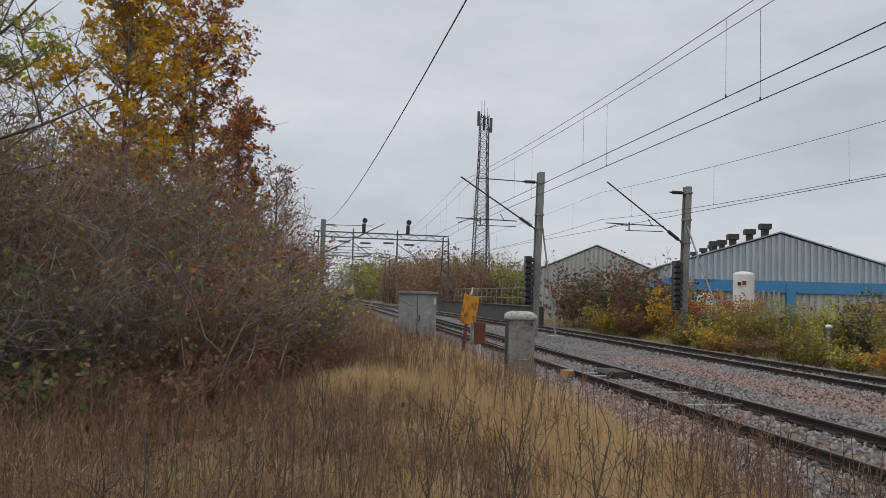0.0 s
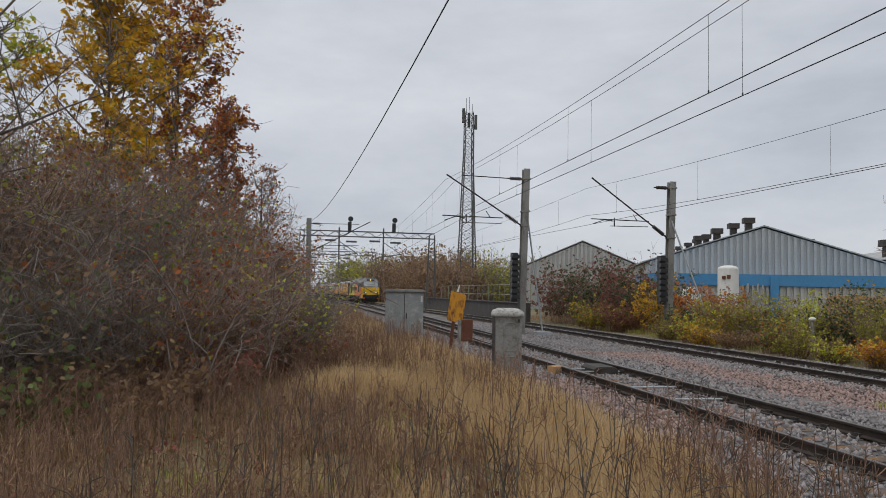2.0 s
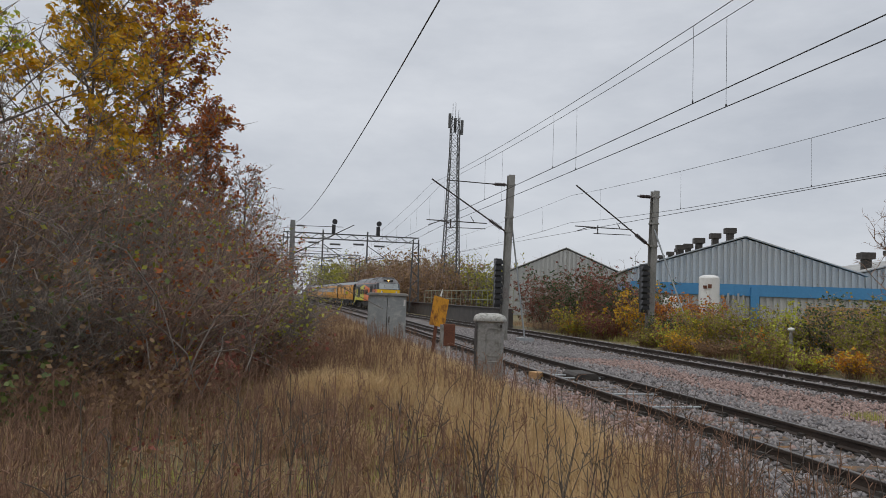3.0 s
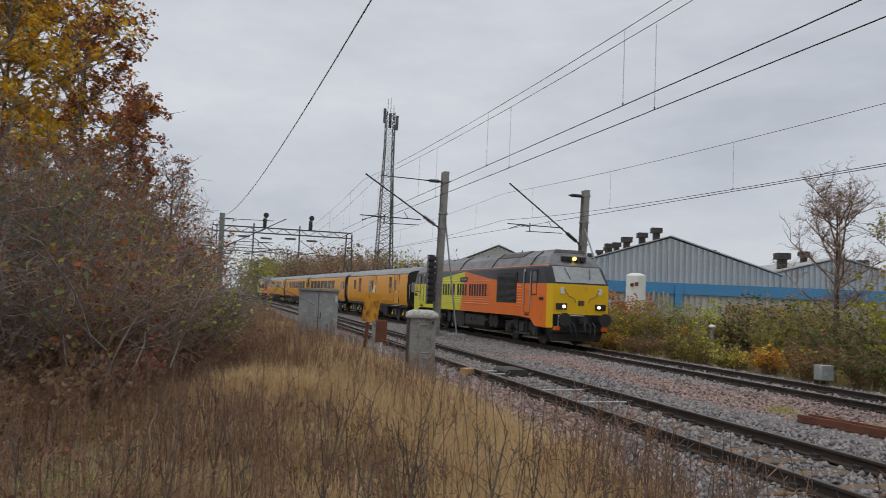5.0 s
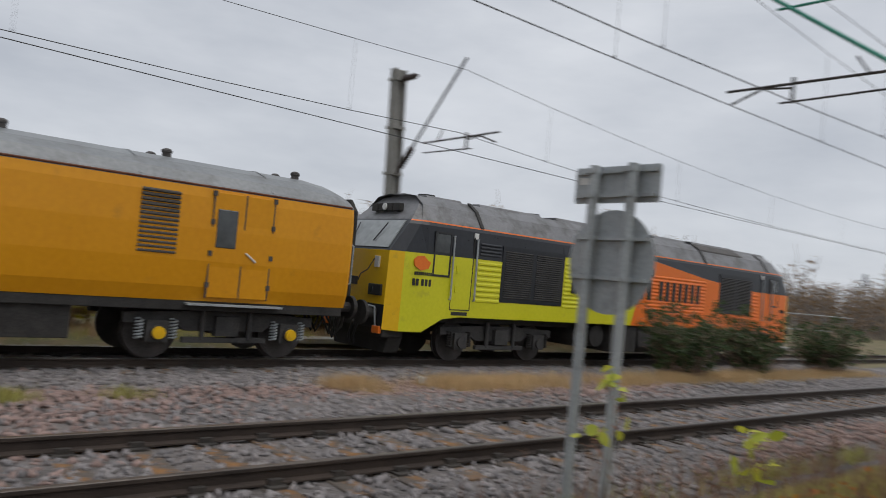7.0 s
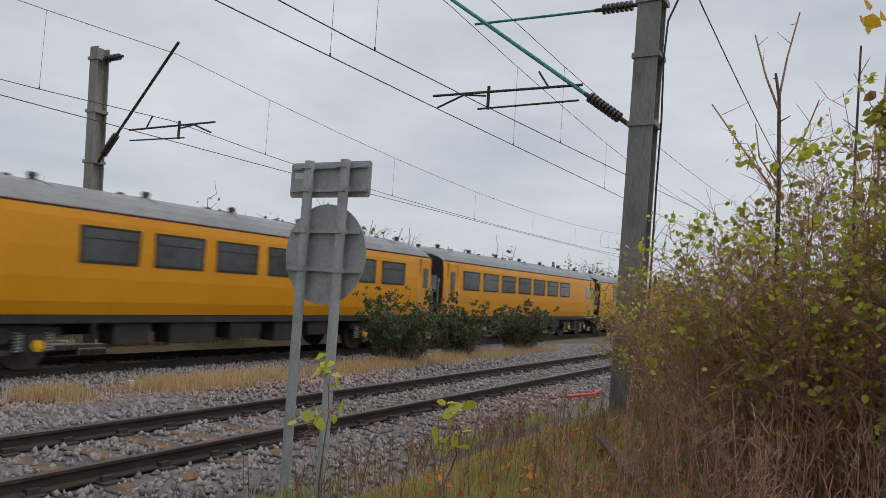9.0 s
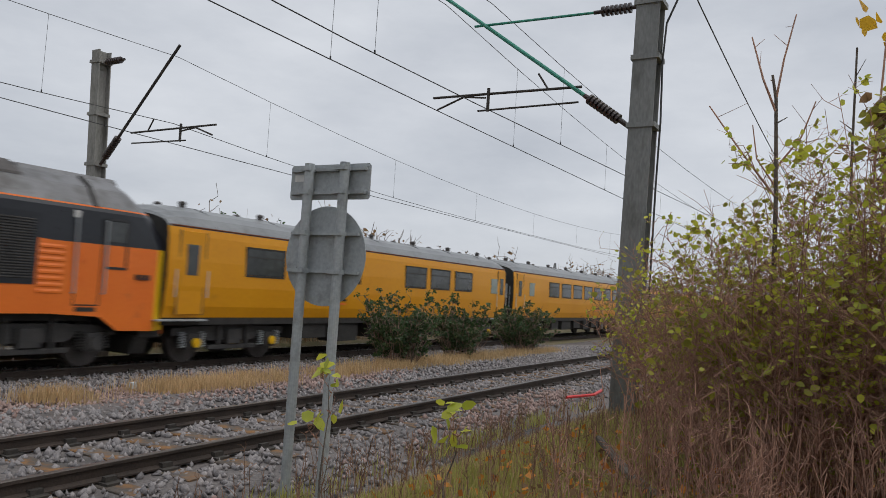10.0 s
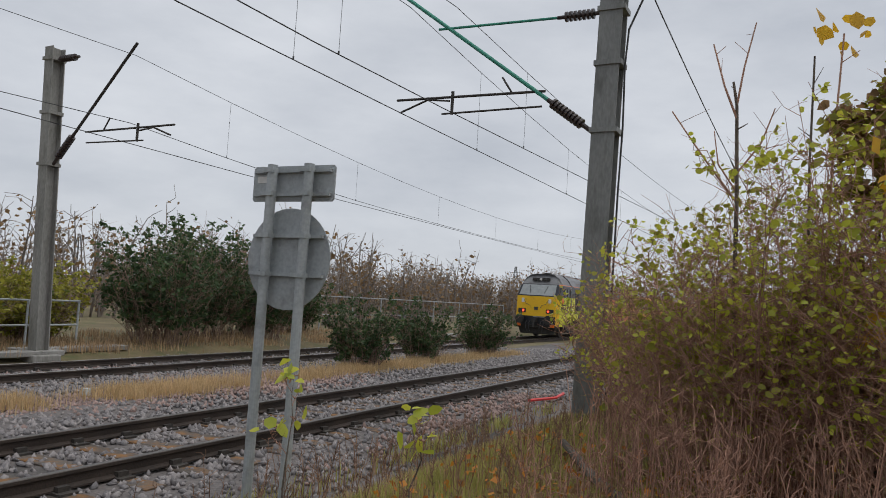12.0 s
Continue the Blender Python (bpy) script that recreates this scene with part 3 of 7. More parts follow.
def make_loco(label, front_lamp, rear_lamp):
    L = LOCO_LEN
    o = L / 2
    loco = thing("locomotive", 0, 0, 0, label, "locomotive")
    part("body", loco_shell(), [LIME, ORANGE, NAVY, LOCO_ROOF, ORANGE, NOSE], loco, "lime and orange body with a black band and grey roof", bevel=0.02)
    # ventilation grilles
    for y0, y1, z0, z1 in ((13.95, 16.18, 1.46, 2.80), (4.2, 6.3, 1.58, 2.86)):
        for side in (-1, 1):
            back = Form()
            panel(back, y0 - o, y1 - o, z0, z1, 1.352, 0.012, sides=(side,))
            gr = part("ventilation_grille", back, NAVY, loco, "black slatted grille")
            sl, ym = Form(), (y0 + y1) / 2
            slats(sl, y0 + 0.1 - o, ym - 0.07 - o, z0 + 0.1, z1 - 0.1, 1.364, 22, sides=(side,))
            slats(sl, ym + 0.07 - o, y1 - 0.1 - o, z0 + 0.1, z1 - 0.1, 1.364, 22, sides=(side,))
            tagged(part("slatting", sl, UNDER, gr), kind="stuff")
    # ribbed bodyside panels
    for y0, y1, z0, z1, n, m in ((16.2, 16.95, 1.42, 2.40, 8, LIME), (16.25, 16.9, 2.5, 2.82, 4, NAVY), (3.65, 4.15, 1.42, 2.36, 8, ORANGE), (10.98, 13.9, 1.42, 2.62, 11, LIME), (7.15, 10.34, 1.42, 2.58, 11, ORANGE)):
        rb = Form()
        slats(rb, y0 - o, y1 - o, z0, z1, 1.354, n, 0.016)
        pieces("rib", rb, m, loco)
    # lettering as plain bars
    words = ((5, 13.72, 11.68), (4, 11.43, 10.0), (7, 9.76, 7.42))
    for count, ya, yb in words:
        step = (ya - yb) / count
        for side in (-1, 1):
            for i in range(count):
                mid = ya - (i + 0.5) * step - o
                bar = Form()
                panel(bar, mid - 0.26 * step, mid + 0.26 * step, 1.82, 2.39, 1.378, 0.006, sides=(side,))
                part("letter_bar", bar, TEXT, loco, "plain black lettering bar")
    plate = Form()
    panel(plate, 10.0 - o, 10.95 - o, 2.50, 2.72, 1.372, 0.012)
    pl = pieces("name_plate", plate, UNDER, loco, "dark cast nameplate")
    bars = Form()
    for i in range(8):
        panel(bars, 10.06 + i * 0.105 - o, 10.13 + i * 0.105 - o, 2.56, 2.66, 1.384, 0.005)
    for k, (v0, v1, f0, f1) in enumerate(bars.groups):
        part("plate_bar", Form().add(bars.v[v0:v1], [tuple(i - v0 for i in q) for q in bars.f[f0:f1]]), STEEL, pl[k % 2])
    small = Form()
    for i in range(9):
        panel(small, 18.42 + i * 0.062 - o, 18.465 + i * 0.062 - o, 1.93, 2.0, 1.357, 0.004)
    for i in range(5):
        panel(small, 18.42 + i * 0.115 + (0.05 if i > 2 else 0) - o, 18.495 + i * 0.115 + (0.05 if i > 2 else 0) - o, 1.70, 1.85, 1.357, 0.004)
    for i in range(5):
        panel(small, 1.35 + i * 0.09 - o, 1.41 + i * 0.09 - o, 1.75, 1.86, 1.357, 0.004)
    pieces("letter_bar", small, TEXT, loco)
    badge = Form()
    for s in (-1, 1):
        badge.prism([(18.55 - o, 2.08), (18.78 - o, 2.03), (18.98 - o, 2.12), (19.02 - o, 2.25), (18.9 - o, 2.34), (18.7 - o, 2.35), (18.58 - o, 2.26), (18.48 - o, 2.22)], "x", s * 1.34, s * 1.366)
    pieces("badge", badge, ORANGE, loco, "plain orange badge shape")
    # cab windows, doors and handrails
    for c, d in ((18.12, 1), (2.32, -1)):
        for side in (-1, 1):
            win = Form()
            panel(win, c - 0.24 - o, c + 0.24 - o, 2.46, 2.88, 1.335, 0.022, sides=(side,))
            w = part("side_window", win, GLASS, loco, "dark cab side window", bevel=0.01)
            rim = Form()
            for y0, y1, z0, z1 in ((c - 0.29, c - 0.24, 1.93, 2.92), (c + 0.24, c + 0.29, 1.93, 2.92), (c - 0.24, c + 0.24, 2.88, 2.93), (c - 0.24, c + 0.24, 1.93, 1.98)):
                panel(rim, y0 - o, y1 - o, z0, z1, 1.352, 0.012, sides=(side,))
            pieces("window_rim", rim, TEXT, w)
        dc = c - d * 0.70
        seam = Form()
        for y in (dc - 0.31, dc + 0.31):
            panel(seam, y - 0.012 - o, y + 0.012 - o, 1.22, 2.9, 1.352, 0.007)
        panel(seam, dc - 0.31 - o, dc + 0.31 - o, 1.21, 1.235, 1.352, 0.007)
        pieces("door_seam", seam, UNDER, loco, "cab door outline")
        hand = Form()
        for y in (dc - 0.39, dc + 0.36):
            for s in (-1, 1):
                hand.rod((s * 1.41, y - o, 1.45), (s * 1.38, y - o, 2.86), 0.022)
                for z in (1.45, 2.86):
                    hand.rod((s * 1.3, y - o, z), (s * 1.405, y - o, z), 0.016)
        pieces("handrail", hand, STEEL, loco, "grey vertical handrail")
        latch = Form()
        for z in (1.62, 2.05):
            panel(latch, dc + 0.05 - o, dc + 0.2 - o, z, z + 0.16, 1.353, 0.02)
        pieces("door_latch", latch, LIME if d > 0 else ORANGE, loco)
        stp = Form()
        panel(stp, dc - 0.25 - o, dc + 0.25 - o, 1.10, 1.18, 1.353, 0.008)
        pieces("foot_recess", stp, UNDER, loco)
        tag_ = Form()
        panel(tag_, dc - d * 0.36 - 0.06 - o, dc - d * 0.36 + 0.06 - o, 2.86, 3.0, 1.335, 0.02)
        pieces("warning_label", tag_, WHITE, loco, "small white and yellow warning label")
    # roof panels, vents and fans
    roof = Form()
    for y0, y1, w, z in ((1.9, 4.3, 0.72, 3.79), (4.6, 7.0, 0.74, 3.81), (7.35, 9.1, 0.70, 3.80), (9.3, 11.0, 0.70, 3.80), (11.4, 13.6, 0.72, 3.79), (14.2, 16.4, 0.70, 3.78), (16.95, 18.1, 0.66, 3.775)):
        roof.prism([(-w, 3.66), (w, 3.66), (w - 0.12, z), (-w + 0.12, z)], "y", y0 - o, y1 - o)
    pieces("roof_panel", roof, LOCO_ROOF, loco, bevel=0.01)
    seams = Form()
    for y in (16.85, 11.25, 7.1, 2.9):
        for s in (-1, 1):
            seams.prism([(s * 1.285, 3.12), (s * 1.02, 3.51), (s * 0.72, 3.71), (s * 0.74, 3.735), (s * 1.035, 3.53), (s * 1.30, 3.14)], "y", y - 0.05 - o, y + 0.05 - o)
    pieces("roof_seam", seams, UNDER, loco)
    sooty = Form()
    sooty.prism([(-1.0, 3.52), (-0.6, 3.75), (0.6, 3.75), (1.0, 3.52), (0.98, 3.57), (0.55, 3.82), (-0.55, 3.82), (-0.98, 3.57)], "y", 4.4 - o, 7.0 - o)
    part("exhaust_cowl", sooty, SOOT, loco, "sooty grey exhaust cowl")
    vent = Form()
    for y in (13.9, 17.6, 8.3):
        vent.rod((0, y - o, 3.74), (0, y - o, 3.85), 0.22, n=14)
    pieces("roof_vent", vent, UNDER, loco)
    # ends: windscreen, lamps, buffers, coupling, hoses
    for face, d, lamp in ((0.0, -1, front_lamp), (L, 1, rear_lamp)):
        def fy(v):
            return (v + 0.5 if d < 0 else L - v) - o
        scr = Form()
        scr.add([(-1.09, fy(0.315), 2.46), (1.09, fy(0.315), 2.46), (1.03, fy(0.835), 3.09), (-1.03, fy(0.835), 3.09), (-1.09, fy(0.27), 2.46), (1.09, fy(0.27), 2.46), (1.03, fy(0.79), 3.09), (-1.03, fy(0.79), 3.09)],
                [(0, 1, 2, 3), (4, 5, 6, 7), (0, 1, 5, 4), (1, 2, 6, 5), (2, 3, 7, 6), (3, 0, 4, 7)])
        w = part("windscreen", scr, SCREEN, loco, "wide raked cab windscreen")
        wip = Form()
        for s in (-1, 1):
            wip.rod((s * 0.55, fy(0.66), 3.02), (s * 0.42, fy(0.36), 2.6), 0.015)
        pieces("wiper", wip, TEXT, w)
        lampbox = Form()
        for s in (-1, 1):
            lampbox.box(*sorted((s * 0.62, s * 1.08)), *sorted((fy(0.30), fy(0.17))), 1.42, 1.66)
        pieces("lamp_housing", lampbox, TEXT, loco, bevel=0.02)
        for s in (-1, 1):
            lit = Form()
            lit.rod((s * 0.76, fy(0.19), 1.54), (s * 0.76, fy(0.155), 1.54), 0.062, n=14)
            part("lamp", lit, lamp, loco, "dark unlit end lamp" if lamp is GLASS else "lit end lamp")
        top = Form().rod((0, fy(1.05), 3.42), (0, fy(0.93), 3.42), 0.075, n=14)
        part("top_lamp", top, LAMP_AMBER if lamp is LAMP else WHITE, loco, "marker lamp above the windscreen")
        hood = Form()
        for k in (-0.42, -0.14, 0.14, 0.42):
            hood.box(k - 0.11, k + 0.11, *sorted((fy(1.12), fy(0.97))), 3.33, 3.5)
        pieces("vent_slot", hood, UNDER, loco, "dark slot above the windscreen")
        step_ = Form().line([(-0.98, fy(0.2), 0.78), (-1.0, fy(0.12), 1.18), (-0.55, fy(0.1), 1.2), (0.1, fy(0.1), 1.19)], 0.024)
        part("step_handrail", step_, STEEL, loco, "pale bent handrail under the nose")
        side_box = Form()
        for s in (-1, 1):
            side_box.box(*sorted((s * 0.9, s * 1.16)), *sorted((fy(0.3), fy(0.16))), 0.62, 0.78)
        pieces("lifting_bracket", side_box, ORANGE, loco, "small orange lifting bracket", 0.02)
        plates = Form()
        for s in (-1, 1):
            plates.box(*sorted((s * 0.74, s * 0.9)), *sorted((fy(0.26), fy(0.2))), 2.02, 2.26)
        pieces("socket_plate", plates, WHITE, loco, "pale socket plate on the nose", 0.006)
        jump = Form()
        for s in (-1, 1):
            jump.line([(s * 0.75, fy(0.19), 2.2), (s * 0.6, fy(0.13), 1.95), (s * 0.35, fy(0.13), 1.85), (s * 0.28, fy(0.12), 1.7)], 0.014)
        jump.box(-0.12, 0.12, *sorted((fy(0.26), fy(0.2))), 1.6, 1.78)
        part("jumper_cable", jump, SOOT, loco)
        beam = Form().box(-1.2, 1.2, *sorted((fy(0.9), fy(0.25))), 0.55, 1.18)
        beam.prism([(-1.0, 0.2), (1.0, 0.2), (1.15, 0.6), (-1.15, 0.6)], "y", *sorted((fy(0.95), fy(0.5))))
        part("buffer_beam", beam, UNDER, loco, "black buffer beam and plough", bevel=0.03)
        for s in (-1, 1):
            bf = Form().rod((s * 0.87, fy(0.3), 1.05), (s * 0.87, fy(-0.12), 1.05), 0.12, n=14)
            bf.rod((s * 0.87, fy(-0.12), 1.05), (s * 0.87, fy(-0.2), 1.05), 0.255, n=20)
            part("buffer", bf, UNDER, loco)
        hook = Form().box(-0.14, 0.14, *sorted((fy(0.3), fy(-0.12))), 0.9, 1.12)
        hook.rod((0, fy(-0.1), 1.0), (0, fy(-0.2), 0.6), 0.05)
        part("coupling", hook, UNDER, loco)
        hose = Form()
        for s, k in ((-1, 0.35), (1, 0.35), (-1, 0.55), (1, 0.55)):
            hose.line([(s * k, fy(0.25), 0.95), (s * k, fy(0.02), 0.8), (s * k * 0.9, fy(-0.04), 0.5), (s * k * 0.8, fy(0.05), 0.35)], 0.028)
        pieces("brake_hose", hose, TEXT, loco)
    # underframe
    tank = Form().prism([(-1.25, 0.95), (-1.3, 0.45), (-1.05, 0.26), (1.05, 0.26), (1.3, 0.45), (1.25, 0.95)], "y", 7.8 - o, 10.4 - o)
    part("fuel_tank", tank, UNDER, loco, "long dark fuel tank", bevel=0.03)
    bx = Form().box(-1.28, 1.28, 10.5 - o, 11.75 - o, 0.3, 1.04)
    for y in (12.2, 12.9, 7.2, 6.7):
        bx.rod((-1.2, y - o, 0.72), (1.2, y - o, 0.72), 0.3, n=16)
    bx.box(-1.0, 1.0, 1.0 - o, 19.0 - o, 0.9, 1.1)
    pieces("underframe_box", bx, UNDER, loco, bevel=0.015)
    valve = Form()
    for y in (7.6, 9.0, 9.5):
        for s in (-1, 1):
            valve.rod((s * 1.2, y - o, 0.72), (s * 1.34, y - o, 0.72), 0.07)
    pieces("valve", valve, IRON, loco)
    bogie(loco, 15.78 - o, 2.64, 0.46, UNDER, False, NOSE)
    bogie(loco, 4.06 - o, 2.64, 0.46, UNDER, False, NOSE)
    # both cabs are short
    cut = 4.0 - o
    for ob in loco.children_recursive:
        if ob.type == "MESH" and not ob.name.startswith("bogie") and not (ob.parent and ob.parent.name.startswith("bogie")) and not (ob.parent and ob.parent.parent and ob.parent.parent.name.startswith("bogie")):
            for v in ob.data.vertices:
                if v.co.y < cut:
                    v.co.y = cut + (v.co.y - cut) * 0.86
                elif v.co.y > 17.5 - o:
                    v.co.y = 17.5 - o + (v.co.y - 17.5 + o) * 0.87
    return loco


def coach_shell(L):
    form = Form()
    prof = [(1.30, 1.05), (1.37, 1.30), (1.405, 1.75), (1.405, 2.30), (1.375, 2.85), (1.345, 3.02), (1.30, 3.10), (1.16, 3.27), (0.90, 3.42), (0.55, 3.53), (0.0, 3.58)]
    full = [(-x, z) for x, z in prof[:-1]] + [(x, z) for x, z in reversed(prof)]
    ends = [(0.0, 0.985, 0.52), (0.06, 1.0, 0.66), (0.3, 1.0, 0.88), (0.8, 1.0, 1.0)]
    rings = [(-L / 2 + a, k, h) for a, k, h in ends] + [(L / 2 - a, k, h) for a, k, h in reversed(ends)]
    n = len(full)
    verts = [(x * k, y, z if z < 3.05 else 3.05 + (z - 3.05) * h) for y, k, h in rings for x, z in full]
    for i in range(len(rings) - 1):
        for j in range(n - 1):
            roof = 5 <= j < n - 6
            form.add([verts[i * n + j], verts[i * n + j + 1], verts[(i + 1) * n + j + 1], verts[(i + 1) * n + j]], [(0, 1, 2, 3)], 1 if roof else 0)
    last = len(rings) - 1
    for i in (0, last):
        form.add(verts[i * n:(i + 1) * n], [tuple(range(n))], 2)
    form.add([verts[0], verts[n - 1], verts[(last + 1) * n - 1], verts[last * n]], [(0, 1, 2, 3)], 2)
    return form


def end_door(coach, c, o):
    """A single door leaf with its pane at a coach's end, on both sides."""
    for side in (-1, 1):
        leaf = Form()
        panel(leaf, c - 0.36 - o, c + 0.36 - o, 1.13, 2.95, 1.366, 0.03, sides=(side,))
        d = part("door_leaf", leaf, COACH, coach, "narrow amber end door", 0.008)
        pane = Form()
        panel(pane, c - 0.17 - o, c + 0.17 - o, 1.98, 2.66, 1.392, 0.022, sides=(side,))
        part("door_window", pane, GLASS, d, "dark door window", 0.015)
        seam = Form()
        for y in (c - 0.37, c + 0.37):
            panel(seam, y - 0.01 - o, y + 0.01 - o, 1.12, 2.96, 1.383, 0.019, sides=(side,))
        pieces("door_seal", seam, SOOT, d)
        rail = Form()
        for y in (c - 0.45, c + 0.45):
            rail.rod((side * 1.43, y - o, 1.5), (side * 1.43, y - o, 2.1), 0.014, n=6)
        pieces("grab_rail", rail, WHITE, d)
        board = Form().box(*sorted((side * 1.30, side * 1.46)), c - 0.5 - o, c + 0.9 - o, 0.98, 1.015)
        part("step_board", board, STEEL, coach, "pale metal step board")


def side_marks(coach, c, o):
    """Plain shapes where the coach carries its marks."""
    for side in (-1, 1):
        bar = Form()
        panel(bar, c - 0.45 - o, c + 0.45 - o, 1.52, 1.58, 1.398, 0.006, sides=(side,))
        part("mark_bar", bar, UNDER, coach, "plain dark mark")
        red = Form()
        panel(red, c - 0.4 - o, c + 0.4 - o, 1.42, 1.47, 1.393, 0.008, sides=(side,))
        part("mark_bar", red, ORANGE, coach, "plain orange mark")


def make_coach(label, L, windows, doors, louvres, tall=(), ends=(), marks=(), pale=()):
    """windows, louvres, tall, pale: (centre, width) from the leading end; doors: (centre, has a glazed pane); ends, marks: centres."""
    o = L / 2
    coach = thing("railway_coach", 0, 0, 0, label, "railway coach", "coaches of the train")
    part("body", coach_shell(L), [COACH, COACH_ROOF, UNDER], coach, "amber yellow body with a grey roof", smooth=False)
    for c, w in windows:
      for side in (-1, 1):
        wf = Form()
        panel(wf, c - w / 2 - o, c + w / 2 - o, 2.07, 2.71, 1.39, 0.022, sides=(side,))
        win = part("window", wf, GLASS, coach, "dark tinted window", bevel=0.015)
        rm = Form()
        for y0, y1, z0, z1 in ((c - w / 2 - 0.04, c - w / 2, 2.03, 2.75), (c + w / 2, c + w / 2 + 0.04, 2.03, 2.75), (c - w / 2, c + w / 2, 2.03, 2.072), (c - w / 2, c + w / 2, 2.708, 2.75), (c - w / 2, c + w / 2, 2.50, 2.525)):
            panel(rm, y0 - o, y1 - o, z0, z1, 1.395, 0.02, sides=(side,))
        pieces("window_frame", rm, UNDER, win)
    for c, w in tall:
        for side in (-1, 1):
            wf = Form()
            panel(wf, c - w / 2 - o, c + w / 2 - o, 1.75, 2.72, 1.395, 0.02, sides=(side,))
            win = part("window", wf, mat_pale(), coach, "tall obscured window")
            bar = Form()
            panel(bar, c - w / 2 - o, c + w / 2 - o, 2.36, 2.42, 1.40, 0.02, sides=(side,))
            part("window_bar", bar, COACH, win)
    for c in ends:
        end_door(coach, c, o)
    for c in marks:
        side_marks(coach, c, o)
    for c, w in pale:
        for side in (-1, 1):
            wf = Form()
            panel(wf, c - w / 2 - o, c + w / 2 - o, 2.02, 2.62, 1.395, 0.02, sides=(side,))
            part("window", wf, mat_pale(), coach, "small obscured window", 0.015)
    for c, pane in doors:
        d = Form()
        for s in (-1, 1):
            d.box(*sorted((s * 1.36, s * 1.398)), c - 0.57 - o, c - 0.03 - o, 1.13, 2.97)
            d.box(*sorted((s * 1.36, s * 1.398)), c - 0.01 - o, c + 0.57 - o, 1.13, 2.97)
        pieces("door_leaf", d, COACH, coach, "amber door leaf", 0.006)
        d = Form()
        for y in (c - 0.58, c - 0.02, c + 0.58):
            panel(d, y - 0.012 - o, y + 0.012 - o, 1.12, 2.98, 1.383, 0.019)
        dr = tagged(part("door_seal", d, SOOT, coach, "dark door seams"), kind="stuff")
        hinge = Form()
        for y in (c - 0.58, c + 0.58):
            for z in (1.3, 1.85, 2.4, 2.9):
                panel(hinge, y - 0.035 - o, y + 0.035 - o, z, z + 0.09, 1.392, 0.03)
        pieces("hinge", hinge, SOOT, dr)
        hd = Form()
        for s in (-1, 1):
            hd.rod((s * 1.42, c - 0.08 - o, 1.95), (s * 1.42, c - 0.28 - o, 1.8), 0.018)
        pieces("door_handle", hd, WHITE, dr)
        if pane:
            p = Form()
            panel(p, c + 0.12 - o, c + 0.50 - o, 2.0, 2.68, 1.392, 0.022)
            pieces("door_window", p, GLASS, dr, "dark door window", 0.015)
        st = Form()
        for s in (-1, 1):
            st.box(*sorted((s * 1.30, s * 1.46)), c - 0.9 - o, c + 0.9 - o, 0.98, 1.015)
        pieces("step_board", st, STEEL, coach, "pale metal step board")
    for c, w in louvres:
        lf = Form()
        slats(lf, c - w / 2 - o, c + w / 2 - o, 1.82, 2.90, 1.392, 14, 0.03)
        tagged(part("louvre", lf, SOOT, coach, "slatted dark louvre panel"), kind="stuff")
    gut = Form()
    for s in (-1, 1):
        gut.rod((s * 1.34, -o + 0.05, 3.05), (s * 1.34, o - 0.05, 3.05), 0.02, n=6)
    pieces("gutter", gut, RUST, coach, "thin red-brown gutter line")
    rv = Form()
    k = 0.9
    while k < L - 0.5:
        for s in (-1, 1):
            rv.rod((s * 0.42, k - o, 3.50), (s * 0.42, k - o, 3.62), 0.08, n=12)
            rv.ball((s * 0.42, k - o, 3.64), 0.10, 10, 5, 0.6)
        k += 2.6
    pieces("roof_ventilator", rv, SOOT, coach, "dark domed roof ventilator")
    sm = Form()
    k = 1.8
    while k < L - 1:
        sm.prism([(-1.30, 3.10), (-0.90, 3.42), (-0.55, 3.53), (0, 3.58), (0.55, 3.53), (0.90, 3.42), (1.30, 3.10), (1.31, 3.11), (0.91, 3.435), (0.55, 3.545), (0, 3.595), (-0.55, 3.545), (-0.91, 3.435), (-1.31, 3.11)], "y", k - 0.012 - o, k + 0.012 - o)
        k += 2.4
    pieces("roof_seam", sm, COACH_ROOF, coach)
    sole = Form()
    for s in (-1, 1):
        sole.box(*sorted((s * 1.12, s * 1.29)), -o + 0.05, o - 0.05, 0.88, 1.10)
    sole.box(-1.1, 1.1, -o + 0.1, o - 0.1, 0.92, 1.06)
    rng = random.Random(int(L * 100) + len(windows))
    y = 5.0
    while y < L - 5.2:
        w = rng.uniform(0.6, 1.6)
        for s in (-1, 1):
            sole.box(*sorted((s * 0.7, s * 1.22)), y - o, y + w - o, rng.uniform(0.34, 0.52), 0.9)
        y += w + rng.uniform(0.15, 0.6)
    pieces("underframe_box", sole, UNDER, coach, "dirty black underframe boxes", bevel=0.012)
    for d in (-1, 1):
        e = d * o
        gang = Form()
        gang.prism([(-0.62, 1.1), (0.62, 1.1), (0.62, 2.95), (0.45, 3.2), (-0.45, 3.2), (-0.62, 2.95)], "y", *sorted((e, e + d * 0.42)))
        gang.prism([(-0.75, 1.0), (0.75, 1.0), (0.75, 3.05), (0.5, 3.32), (-0.5, 3.32), (-0.75, 3.05)], "y", *sorted((e + d * 0.42, e + d * 0.5)))
        part("gangway", gang, UNDER, coach, "black gangway bellows", bevel=0.03)
        rail = Form()
        for s in (-1, 1):
            rail.line([(s * 1.2, e + d * 0.01, 1.5), (s * 1.25, e + d * 0.12, 1.55), (s * 1.25, e + d * 0.12, 2.3), (s * 1.2, e + d * 0.01, 2.4)], 0.02)
            rail.box(*sorted((s * 0.85, s * 1.1)), *sorted((e, e + d * 0.16)), 1.9, 2.5)
        pieces("end_fitting", rail, STEEL, coach)
